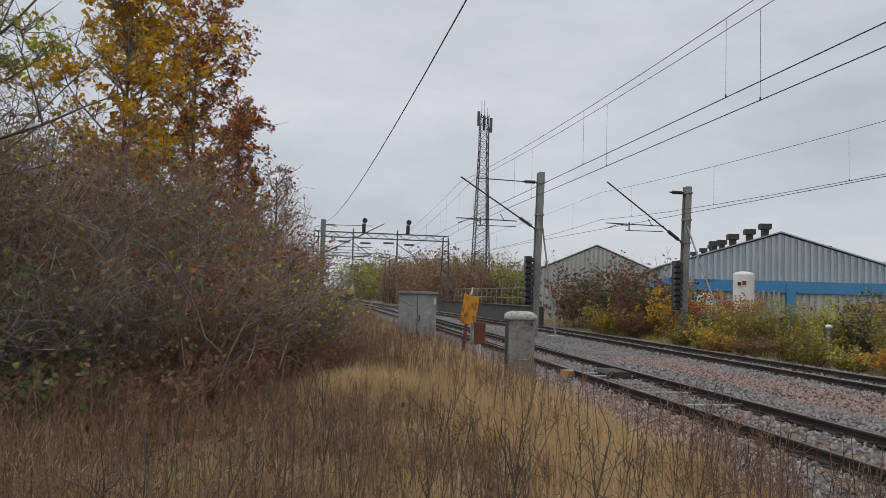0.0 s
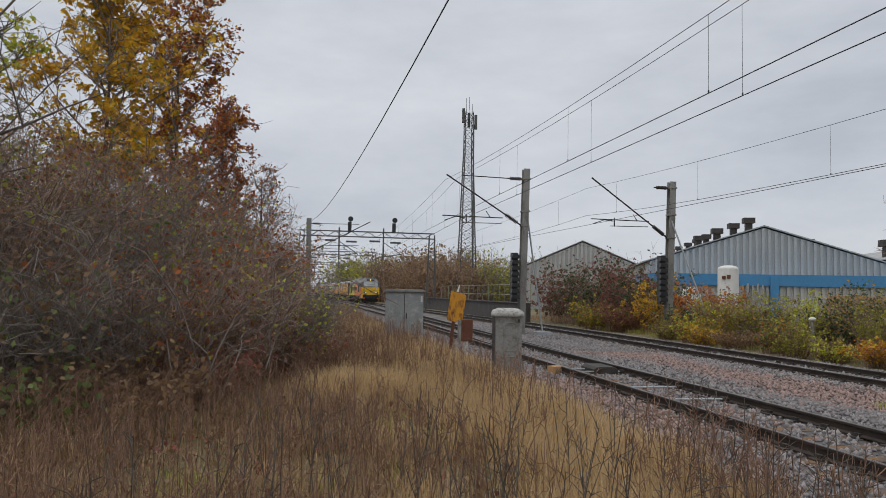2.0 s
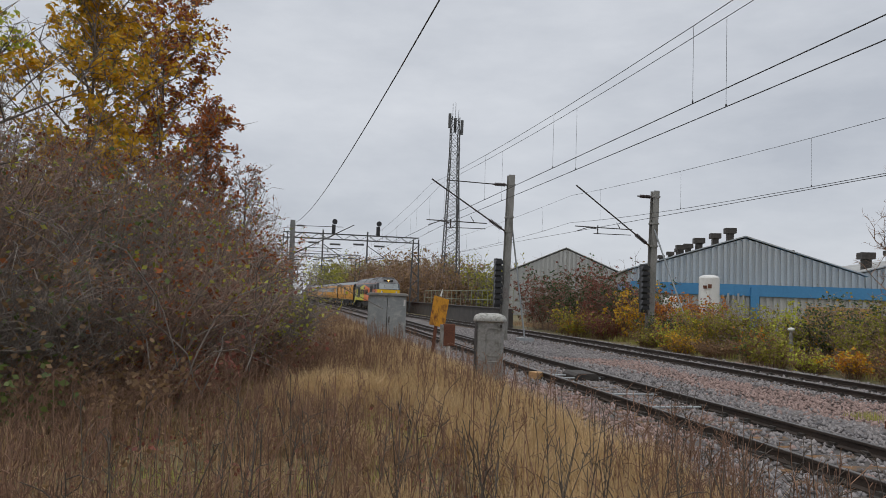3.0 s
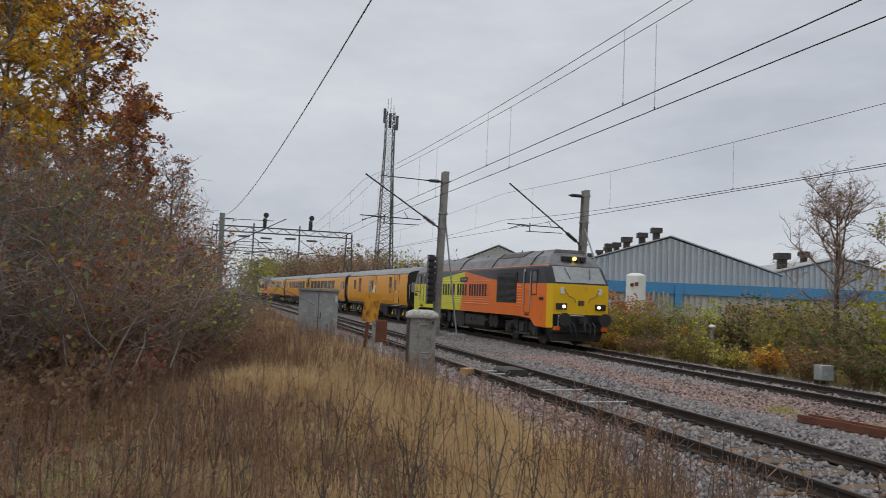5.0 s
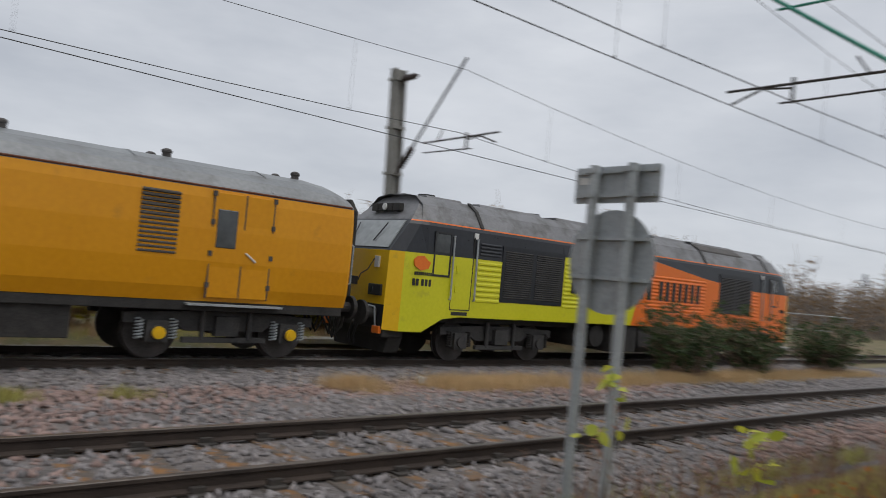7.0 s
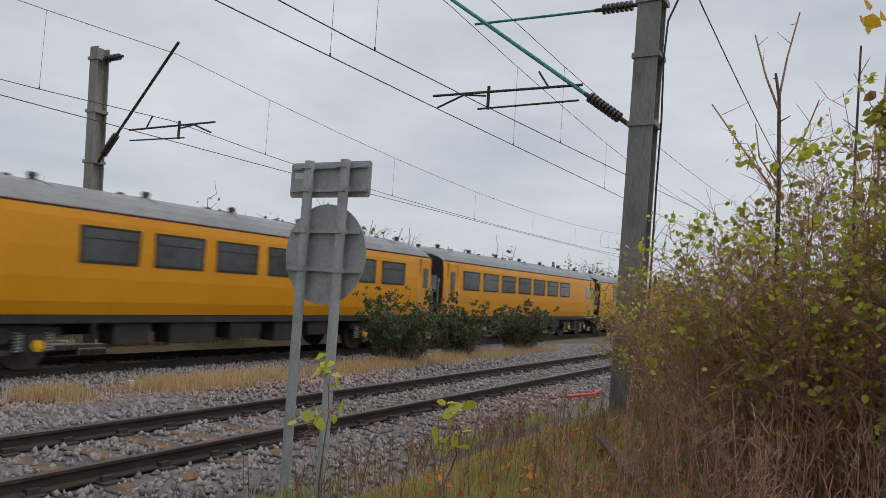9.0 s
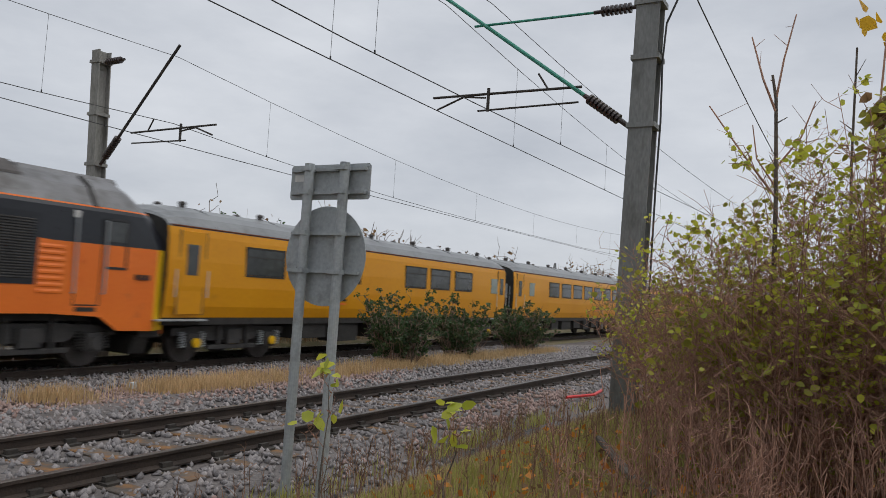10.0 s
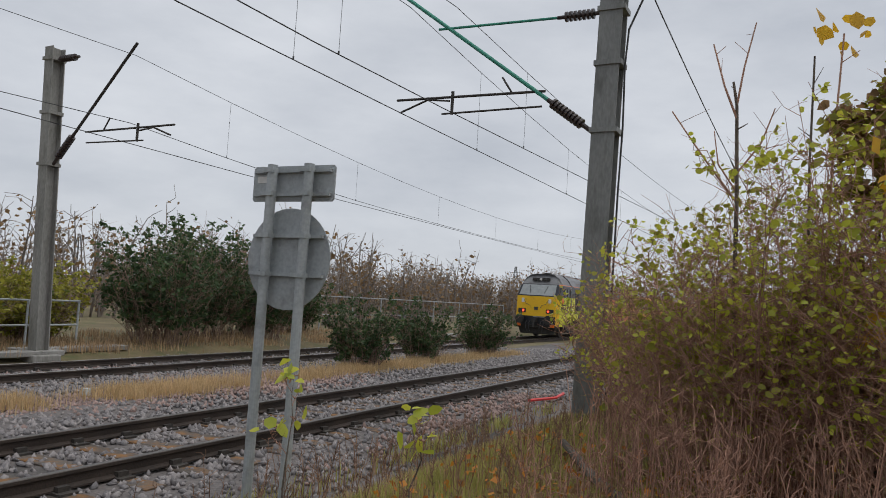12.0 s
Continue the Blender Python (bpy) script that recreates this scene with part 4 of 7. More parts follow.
        for s in (-1, 1):
            bf = Form().rod((s * 0.87, e - d * 0.1, 1.05), (s * 0.87, e + d * 0.38, 1.05), 0.11, n=12)
            bf.rod((s * 0.87, e + d * 0.38, 1.05), (s * 0.87, e + d * 0.46, 1.05), 0.24, n=18)
            part("buffer", bf, UNDER, coach)
        hs = Form()
        for k2 in (-0.5, -0.3, 0.3, 0.5):
            hs.line([(k2, e, 0.95), (k2, e + d * 0.2, 0.7), (k2 * 0.9, e + d * 0.35, 0.42), (k2, e + d * 0.5, 0.6), (k2, e + d * 0.55, 0.9)], 0.025)
        hs.box(-0.13, 0.13, *sorted((e - d * 0.1, e + d * 0.5)), 0.85, 1.08)
        part("coupling", hs, UNDER, coach)
        bogie(coach, d * (o - 2.35), 2.5, 0.457, STEEL, True, NOSE)
    return coach


PALE = []


def mat_pale():
    if not PALE:
        PALE.append(mat("obscured_glass", (0.22, 0.26, 0.24), (0.32, 0.36, 0.33), 0.15, 2, 10, 0.0))
    return PALE[0]


SEVEN = [(2.47 + 1.72 * i, 1.27) for i in range(7)]
SIX = [(3.87, 1.33), (5.66, 1.33), (7.35, 1.3), (11.23, 1.33), (12.99, 1.33), (14.6, 1.33)]
SPACING = 18.497
TRAIN = []
TRAIN.append((make_loco("lime and orange diesel locomotive with lit headlamps leading the train", LAMP, GLASS), LOCO_LEN / 2))
TRAIN.append((make_coach("amber yellow brake van coach with double doors and louvres", 17.3, [(14.5, 0.52)], [(2.35, True), (8.4, True)], [(3.85, 0.64), (12.75, 0.72)], [(9.5, 0.68)], (), (10.2,)), LOCO_LEN + 0.55 + 17.3 / 2))
TRAIN.append((make_coach("amber yellow saloon coach with a row of dark windows", 17.6, [(4.9 + 1.75 * i, 1.3) for i in range(7)], [], [], (), (0.42, 16.93), (9.5,), ((1.3, 0.6),)), LOCO_LEN + 1.5 * SPACING))
TRAIN.append((make_coach("amber yellow saloon coach with seven wide dark windows", 17.6, SEVEN, [], [], (), (0.42, 16.93), (5.9,), ((15.6, 0.6),)), LOCO_LEN + 2.5 * SPACING))
TRAIN.append((make_coach("amber yellow saloon coach with two groups of three windows", 17.6, SIX, [], [], (), (0.42, 16.93), (11.6,), ((1.15, 0.6),)), LOCO_LEN + 3.5 * SPACING))
TRAIN.append((make_loco("lime and orange diesel locomotive at the tail of the train", GLASS, LAMP_RED), LOCO_LEN + 4 * SPACING + LOCO_LEN / 2 - 1.75))


def train_front(t):
    return -15.37 - 26.3396 * (t - 6.5) + 0.27519 * (t - 6.5) ** 2 - 0.2 * max(0.0, t - 10.0) ** 2


def motions():
    """The train runs along the far track towards -y."""
    for vehicle, back in TRAIN:
        rows = []
        for i in range(49):
            t = i * 0.25
            y = train_front(t) + back
            a, b = far_x(y + 6), far_x(y - 6)
            rows.append((t, pose((a + b) / 2, y, float(far_z(y)), 0, 0, -math.degrees(math.atan2(a - b, 12.0)))))
        walk(vehicle, rows)



# ---- overhead line: masts, arms and wires ----


def mast(x, y, height, lean, label, side, steel=CONCRETE, tube=IRON, reach=3.4, zs0=4.85, tie=None, signal=False, zr0=5.3, ztip=7.15):
    """A line mast with its cantilever arm. side: -1 when the arm reaches towards -x. lean: metres by which the top leans outward."""
    m = thing("line_mast", x, y, -0.25, label, "line mast", "overhead line masts")
    hgt = height + 0.25
    ib = [(-0.21, -0.17), (0.21, -0.17), (0.21, -0.145), (0.02, -0.145), (0.02, 0.145), (0.21, 0.145), (0.21, 0.17), (-0.21, 0.17), (-0.21, 0.145), (-0.02, 0.145), (-0.02, -0.145), (-0.21, -0.145)]
    slim = 0.9 if steel is MAST_STEEL else 0.72
    ib = [(px * slim, py) for px, py in ib]
    k = len(ib)
    pole = Form().add([(px, py, 0) for px, py in ib] + [(px + lean, py, hgt) for px, py in ib], [(i, (i + 1) % k, k + (i + 1) % k, k + i) for i in range(k)] + [tuple(range(k - 1, -1, -1)), tuple(range(k, 2 * k))])
    part("pole", pole, steel, m)

    def at(z):
        return lean * (z + 0.25) / hgt
    foot = Form().box(-0.36, 0.36, -0.36, 0.36, -0.3, 0.04)
    part("footing", foot, CONCRETE, m, bevel=0.03)
    zt, zs, tip = (tie if tie else height - 0.3) + 0.25, zs0 + 0.25, side * reach
    band = Form()
    for z in (zt, zs, 5.9):
        band.box(-0.25 * slim + at(z), 0.25 * slim + at(z), -0.2, 0.2, z - 0.04, z + 0.04)
    pieces("clamp", band, steel, m)
    e = side * 0.23 * slim
    ins = Form()
    for k in range(7):
        ins.rod((e + at(zt) + side * (0.12 + k * 0.075), 0, zt), (e + at(zt) + side * (0.16 + k * 0.075), 0, zt), 0.085, n=12)
    ins.rod((e + at(zt), 0, zt), (e + at(zt) + side * 0.75, 0, zt), 0.035)
    part("insulator", ins, INSULATOR, m, "brown ribbed insulator")
    d = Vector((tip, 0, ztip + 0.25)) - Vector((e + at(zs), 0, zs))
    dn = d.normalized()
    a = Vector((e + at(zs), 0, zs))
    ins2 = Form()
    for k in range(9):
        ins2.rod(a + dn * (0.25 + k * 0.075), a + dn * (0.29 + k * 0.075), 0.09, n=12)
    ins2.rod(a, a + dn * 1.0, 0.04)
    part("insulator", ins2, INSULATOR, m, "brown ribbed insulator")
    arm = Form().rod(a + dn * 0.95, a + d * 1.05, 0.035)
    part("strut", arm, tube, m, "sloping cantilever tube")
    if tie:
        tt = Form().rod((e + at(zt) + side * 0.7, 0, zt), (side * max(reach * 0.85, 2.9), 0, zt + 0.05), 0.024)
        part("top_tie", tt, tube, m)
    zr = zr0 + 0.25
    reg = Form().rod((side * 0.95, 0, zr), (side * 3.85, 0, zr + 0.03), 0.024)
    reg.rod((side * 2.7, 0, zr + 0.12), (side * 2.7, 0, zr - 0.3), 0.03)
    reg.line([(side * 2.75, 0, zr - 0.05), (side * 3.2, 0, zr + 0.0), (side * 3.75, 0, zr - 0.2)], 0.02)
    reg.rod((side * 1.0, 0, zr - 0.26), (side * 2.9, 0, zr - 0.28), 0.018)
    reg.rod((side * 1.55, 0, zr), (side * 1.75, 0, zr + 0.3), 0.018)
    part("registration_arm", reg, IRON, m, "registration arm that steadies the contact wire")
    if signal:
        head = Form().box(-0.55, -0.25, -0.3, -0.05, 1.6, 3.9)
        for k in range(8):
            head.prism([(-0.6, 1.75 + k * 0.27), (-0.2, 1.75 + k * 0.27), (-0.25, 1.93 + k * 0.27), (-0.55, 1.93 + k * 0.27)], "y", -0.48, -0.28)
        part("signal_head", head, TEXT, m, "black stacked signal hoods")
        sg = Form().box(-0.13, 0.13, -0.185, -0.165, 2.0, 2.55)
        part("number_plate", sg, mat("plate_plain", (0.14, 0.12, 0.11), (0.3, 0.27, 0.25), 0.7, 20, 60, 0.0), m, "small plain plate with worn marks")
    return m


mast(9.6, 33.8, 7.68, 0.18, "weathered pale mast between the tracks with cantilever arm", -1, CONCRETE, IRON, 3.5, 4.98, 7.2, True)
mast(16.6, 33.0, 7.25, 0.22, "weathered mast beyond the far track with sloping arm", -1, CONCRETE, IRON, 3.65, 4.55, None, True)
mast(16.63, -11.66, 7.3, 0.46, "grey mast by the fence with sloping arm", -1, CONCRETE, IRON, 2.32, 4.37, zr0=5.12, ztip=7.0)
mast(3.32, -11.73, 7.9, -0.18, "grey steel mast beside the shrubs with green arm", 1, MAST_STEEL, ARM_GREEN, 3.6, 4.55, 6.55)
mast(-0.5, 59.0, 7.4, -0.1, "distant grey mast beside the track", 1, MAST_STEEL, IRON, 4.5, 4.8, 7.0)
cb = Form().line([(2.35, -11.7, 7.6), (2.55, -11.7, 7.0), (2.72, -11.7, 6.62), (2.9, -11.7, 6.2), (2.94, -11.7, 5.6), (2.93, -11.7, 4.6), (2.96, -11.7, 3.6), (2.98, -11.65, 1.5), (2.98, -11.6, -0.1)], 0.018)
tagged(part("earth_cable", cb, WIRE), "black cable hanging down the steel mast", "cable")
for sx, sy, ex, ey, ez in ((9.75, 33.7, 10.75, 34.0, 6.0), (16.7, 32.9, 18.2, 31.5, 5.5)):
    stay = Form().rod((sx, sy, ez), (ex, ey, -0.2), 0.04)
    stay.box(ex - 0.35, ex + 0.35, ey - 0.3, ey + 0.3, -0.4, -0.05)
    tagged(part("stay_rod", stay, STEEL), "pale stay rod bracing the line mast to the ground", "stay")


def wire(name, pts, r, label):
    f = Form()
    f.line(pts, r, 5)
    return tagged(part(name, f, WIRE), label, "wire", "overhead wires")


def span(cx, y0, y1, z_end, sag, n=14):
    out = []
    for i in range(n + 1):
        u = i / n
        y = y0 + (y1 - y0) * u
        out.append((cx(y), y, z_end - sag * 4 * u * (1 - u)))
    return out


CHAIN = [-148, -103, -57, -11.75, 33.8, 85, 140, 200, 280]


def through_points(pts):
    def f(y):
        return float(np.interp(y, [p[0] for p in pts], [p[1] for p in pts]))
    return f


LINE_A = through_points([(-148, -1.0), (-57, 3.0), (-19, 5.6), (-11.75, 6.07), (-7, 6.31), (7, 6.34), (18.5, 6.13), (33.8, 5.87), (85, 5.5), (140, 3.2), (280, -6.8)])
LINE_B = through_points([(-148, 5.4), (-57, 6.3), (-23, 6.87), (-11.75, 7.02), (-6.5, 7.05), (8, 6.93), (18, 6.75), (33.8, 6.45), (85, 7.3), (140, 7.0), (280, -2.0)])


def contact_z(y):
    """Height of the far track's contact wire, which falls with the track."""
    return float(np.clip(4.89 + 0.006 * y, 4.78, 5.15))


for cx, end_z, sags in ((LINE_A, 7.0, (1.0, 0.62)), (LINE_B, 7.1, (1.0, 0.5)), (far_x, 6.88, (0.95, 0.53))):
    for y0, y1 in zip(CHAIN, CHAIN[1:]):
        level = contact_z if cx is far_x else (lambda y: 5.06)
        ca = span(cx, y0, y1, end_z, sags[1] if y0 > -20 else sags[0])
        wire("catenary_wire", ca, 0.007, "thin messenger wire sagging between masts")
        wire("contact_wire", [(cx(y), y, level(y)) for y in np.linspace(y0, y1, 13)], 0.0095, "taut dark contact wire above the track")
        lift = [0.0] * len(ca)
        if cx is far_x:
            lift = [0.05 + 0.42 * abs(2 * i / (len(ca) - 1) - 1) ** 3 for i in range(len(ca))]
            wire("auxiliary_wire", [(x, y, level(y) + k) for (x, y, z), k in zip(ca, lift)], 0.0085, "dark auxiliary wire dipping towards the contact wire")
        if -60 < y0 < 140:
            for i in range(1, 14, 2):
                x, y, z = ca[i]
                foot = level(y) + lift[i]
                d = Form().rod((x, y, z), (x, y, foot), 0.0035, n=4)
                d.box(x - 0.009, x + 0.009, y - 0.01, y + 0.01, foot + 0.004, foot + 0.05)
                tagged(part("dropper", d, WIRE), "thin dropper between the overhead wires", "wire", "overhead wires")


def between(a, b, sag, n=16):
    return [tuple(a[k] + (b[k] - a[k]) * i / n - (sag * 4 * (i / n) * (1 - i / n) if k == 2 else 0) for k in range(3)) for i in range(n + 1)]


wire("feeder_cable", between((-0.3, 59, 7.3), (3.1, -11.75, 7.75), 1.35), 0.014, "black feeder cable running from mast to mast")
wire("feeder_cable", between((3.0, -11.75, 7.75), (2.2, -57, 7.5), 0.9), 0.014, "black feeder cable running from mast to mast")
wire("feeder_cable", between((-0.3, 59, 7.3), (-2.2, 85, 8.6), 0.4), 0.014, "black feeder cable running from mast to mast")


def portal(y, x0, x1, z, label, signals):
    p = thing("line_gantry", 0, y, -0.3, label, "gantry", "line gantries")
    for x, wide in ((x0, 0.4), (x1, 0.55)):
        leg = Form()
        for sx in (-1, 1):
            for sy in (-1, 1):
                leg.rod((x + sx * wide, sy * 0.3, 0), (x + sx * wide * 0.55, sy * 0.25, z + 0.4), 0.06, n=4)
        for k in range(int(z)):
            s = 1 if k % 2 else -1
            for sy in (-0.28, 0.28):
                leg.rod((x - s * wide * 0.9, sy, k + 0.2), (x + s * wide * 0.85, sy, k + 1.1), 0.035, n=4)
        part("leg", leg, GANTRY, p, "lattice steel leg")
    bm_ = Form()
    for zz in (z - 0.05, z + 0.55):
        for sy in (-0.3, 0.3):
            bm_.rod((x0 - 0.3, sy, zz), (x1 + 0.3, sy, zz), 0.065, n=4)
    n = int((x1 - x0) / 0.9)
    for i in range(n):
        xa, xb = x0 + (x1 - x0) * i / n, x0 + (x1 - x0) * (i + 1) / n
        za, zb = (z - 0.05, z + 0.55) if i % 2 else (z + 0.55, z - 0.05)
        for sy in (-0.3, 0.3):
            bm_.rod((xa, sy, za), (xb, sy, zb), 0.03, n=4)
    part("beam", bm_, GANTRY, p, "lattice steel beam")
    for k, u in enumerate((0.28, 0.62)):
        x = x0 + (x1 - x0) * u
        dr = Form().rod((x, 0, z + 1.0), (x, 0, z - 2.6), 0.09, n=6)
        dr.rod((x, 0, z - 2.3), (x + 2.2, 0, z - 1.9), 0.05, n=5)
        dr.rod((x, 0, z - 0.6), (x + 2.0, 0, z - 1.9), 0.045, n=5)
        dr.box(x - 1.6, x - 0.4, -0.1, 0.1, z - 0.62, z - 0.42)
        dr.box(x + 0.8, x + 2.0, -0.1, 0.1, z - 0.72, z - 0.52)
        part("drop_tube", dr, GANTRY, p)
        if signals:
            hd = Form().box(x + 0.95, x + 1.35, -0.5, -0.2, z + 0.6, z + 1.6)
            hd.rod((x + 1.25, -0.35, z + 1.95), (x + 1.25, -0.2, z + 1.95), 0.3, n=14)
            part("signal", hd, TEXT, p, "black signal head with round board")
    return p


portal(85, -1.6, 13.3, 8.3, "dark lattice gantry spanning the tracks with two signals", True)
portal(135, -6.5, 10.5, 8.6, "dark lattice gantry spanning the tracks", False)
portal(195, -12.0, 7.0, 8.8, "dark lattice gantry spanning the tracks", False)

# lattice telecom tower
tw = thing("lattice_tower", 22.2, 108, -0.5, "tall grey lattice tower with aerials at the top", "tower")
tf = Form()
H_T = 30.5
cor = [(-1, -1), (1, -1), (1, 1), (-1, 1)]


def tw_at(c, z):
    w = 1.35 - 0.75 * min(z / 24, 1)
    return (c[0] * w, c[1] * w, z)


for c in cor:
    tf.rod(tw_at(c, 0), tw_at(c, 24), 0.09, n=5)
    tf.rod(tw_at(c, 24), tw_at(c, H_T - 1), 0.07, n=5)
pieces("corner_post", tf, GANTRY, tw)
for k in range(24):
    lt = Form()
    za, zb = k * 1.22, (k + 1) * 1.22
    for a, b in zip(cor, cor[1:] + cor[:1]):
        lt.rod(tw_at(a, za), tw_at(b, zb), 0.034, n=4)
        lt.rod(tw_at(b, za), tw_at(a, zb), 0.034, n=4)
        lt.rod(tw_at(a, zb), tw_at(b, zb), 0.03, n=4)
    part("lattice_bay", lt, GANTRY, tw)
for x, y, z in ((-0.95, -0.6, H_T - 1.7), (0.95, -0.6, H_T - 2.6), (0.2, 0.9, H_T - 2.0)):
    part("aerial", Form().box(x - 0.2, x + 0.2, y - 0.15, y + 0.15, z - 1.1, z + 1.1), GANTRY, tw, bevel=0.03)
ro = Form()
for x, y, t_ in ((-0.5, -0.5, 1.0), (0.6, 0.4, 0.4), (0.1, 0.3, 1.4)):
    ro.rod((x, y, H_T - 1.5), (x, y, H_T + t_), 0.035, n=5)
part("whip_aerial", ro, GANTRY, tw)
cl = Form().rod((0.75, -1.2, 0.0), (0.62, -0.7, H_T - 3), 0.1, n=6)
part("cable_run", cl, GANTRY, tw)

# ---- lineside cabinets, posts and signs ----
cabinet = thing("equipment_cabinet", 2.93, 24.4, 0, "grey flecked equipment cabinet in the dead grass", "cabinet", rz=-6)
part("body", Form().box(-0.62, 0.62, -0.4, 0.4, 0, 1.72), GREY_CAB, cabinet, bevel=0.015)
part("roof", Form().prism([(-0.68, 1.72), (0.68, 1.72), (0.68, 1.76), (0.6, 1.81), (-0.6, 1.81), (-0.68, 1.76)], "y", -0.46, 0.46), PILLAR, cabinet, "weathered flat cabinet lid", bevel=0.01)
part("door_seam", Form().box(-0.01, 0.01, -0.408, -0.398, 0.1, 1.65), IRON, cabinet)
part("handle", Form().box(0.06, 0.09, -0.43, -0.4, 0.85, 1.05), IRON, cabinet)
part("label", Form().box(0.53, 0.59, -0.41, -0.398, 1.4, 1.6), WHITE, cabinet, "small white label")

pil = thing("lineside_pillar", 3.64, 13.75, -0.05, "weathered grey plastic lineside pillar with domed top", "cabinet", rz=-14)
pb = Form().prism([(-0.27, -0.2), (-0.22, -0.25), (0.22, -0.25), (0.27, -0.2), (0.27, 0.2), (0.22, 0.25), (-0.22, 0.25), (-0.27, 0.2)], "z", 0, 1.36)
part("body", pb, PILLAR, pil, bevel=0.015)
dm = Form()
ring = [(-0.31, -0.22), (-0.24, -0.29), (0.24, -0.29), (0.31, -0.22), (0.31, 0.22), (0.24, 0.29), (-0.24, 0.29), (-0.31, 0.22)]
lv = [(1.34, 1.0), (1.40, 1.02), (1.46, 0.9), (1.50, 0.55)]
vv = [(x * k, y * k, z) for z, k in lv for x, y in ring]
dm.add(vv, [(i * 8 + j, i * 8 + (j + 1) % 8, (i + 1) * 8 + (j + 1) % 8, (i + 1) * 8 + j) for i in range(3) for j in range(8)] + [tuple(range(24, 32)), tuple(range(7, -1, -1))])
part("lid", dm, mat("lichened_lid", (0.36, 0.355, 0.33), (0.5, 0.49, 0.46), 0.85, 6, 40, 0.2, dirt=(0.2, 0.2, 0.17), dirt_at=0.55), pil, "pale lichened domed lid", bevel=0.02)
for z0, z1 in ((0.12, 0.6), (0.7, 1.22)):
    rc = Form()
    pts = [(-0.08, z0 + 0.06), (-0.03, z0), (0.12, z0), (0.17, z0 + 0.06), (0.17, z1 - 0.06), (0.12, z1), (-0.03, z1), (-0.08, z1 - 0.06), (-0.08, z0 + 0.06)]
    rc.line([(x + 0.02, -0.253, z) for x, z in pts], 0.012, 6)
    part("moulded_panel", rc, PILLAR, pil)
part("hinge_strip", Form().box(-0.285, -0.235, -0.262, -0.2, 0.05, 1.33), SOOT, pil)
part("lock", Form().box(0.19, 0.23, -0.28, -0.25, 1.24, 1.30), IRON, pil)

os_ = thing("leaning_sign", 3.4, 18.6, -0.05, "rusting orange metal sign plate on a leaning brown post", "sign")
part("post", Form().rod((0, 0, 0), (0.16, 0, 1.55), 0.045), RUST, os_, "rusty round post")
part("plate", Form().prism([(-0.08, 1.08), (0.32, 1.0), (0.42, 1.72), (0.03, 1.82)], "y", -0.06, -0.04), ORANGE_RUST, os_, "orange plate streaked with rust", bevel=0.004)
part("bracket", Form().box(0.02, 0.3, -0.045, 0.03, 1.3, 1.38), RUST, os_)
part("bird_spike", Form().rod((0.2, -0.05, 1.8), (0.24, -0.05, 1.98), 0.03, 0.01), WHITE, os_, "white peg on the sign's top edge")
rp = thing("marker_post", 3.62, 17.5, -0.05, "white post with a rust-brown metal box on top", "post")
part("post", Form().rod((0, 0, 0), (0, 0, 0.75), 0.05), WHITE, rp)
part("box", Form().box(-0.14, 0.14, -0.08, 0.08, 0.62, 1.14), RUST, rp, "rust-brown metal box", bevel=0.01)
part("side_plate", Form().box(-0.20, -0.142, -0.09, 0.09, 0.6, 1.12), PILLAR, rp)

wp = thing("concrete_post", 17.87, 24.3, -0.1, "short pale post with a white rounded cap", "post")
part("post", Form().rod((0, 0, 0), (0, 0, 1.05), 0.07, 0.06), PILLAR, wp)
part("cap", Form().ball((0, 0, 1.1), 0.13, 12, 6, 0.6), WHITE, wp, "white rounded cap")
for z in (0.3, 0.55, 0.8):
    part("collar", Form().rod((0, 0, z), (0, 0, z + 0.04), 0.085), PILLAR, wp)
jb = thing("junction_box", 15.6, 16.4, -0.2, "small pale grey junction box beside the far track", "box")
part("body", Form().box(-0.2, 0.2, -0.15, 0.15, 0.1, 0.5), GREY_CAB, jb, bevel=0.012)
part("leg", Form().rod((0, 0, 0), (0, 0, 0.12), 0.04), IRON, jb)

bm2 = thing("steel_beam", 9.85, 9.75, -0.17, "rusty steel channel beam lying on the ballast", "beam", rz=10.5)
part("beam", Form().prism([(-0.16, 0), (0.16, 0), (0.16, 0.13), (0.12, 0.13), (0.12, 0.04), (-0.12, 0.04), (-0.12, 0.13), (-0.16, 0.13)], "y", -0.9, 0.9), RUST, bm2, bevel=0.006)

# points gear on the near track
for y, z in ((17.0, -0.1), (14.15, -0.11), (12.45, -0.11)):
    bar = thing("stretcher_bar", 6.72, y, z, "pale flat stretcher bar across the near track", "bar", "stretcher bars", rz=2)
    part("bar", Form().box(-0.7, 0.7, -0.035, 0.035, -0.012, 0.012), STEEL, bar, bevel=0.004)
    for x in (-0.66, 0.66):
        part("lug", Form().box(x - 0.06, x + 0.06, -0.06, 0.06, -0.03, 0.035), IRON, bar, bevel=0.006)
pm = thing("point_machine", 6.95, 17.4, -0.17, "low dark point machine between the rails", "machine")
part("casing", Form().prism([(-0.3, 0), (0.3, 0), (0.3, 0.12), (0.22, 0.18), (-0.22, 0.18), (-0.3, 0.12)], "y", -0.45, 0.45), IRON, pm, bevel=0.012)
part("rod", Form().rod((-0.9, 0.2, 0.07), (0.5, 0.2, 0.07), 0.022), STEEL, pm)
wb = thing("timber_block", 5.8, 17.3, -0.19, "pale sawn timber block beside the rail", "timber", rz=24)
part("block", Form().box(-0.16, 0.16, -0.13, 0.13, 0, 0.19), TIMBER, wb, bevel=0.01)

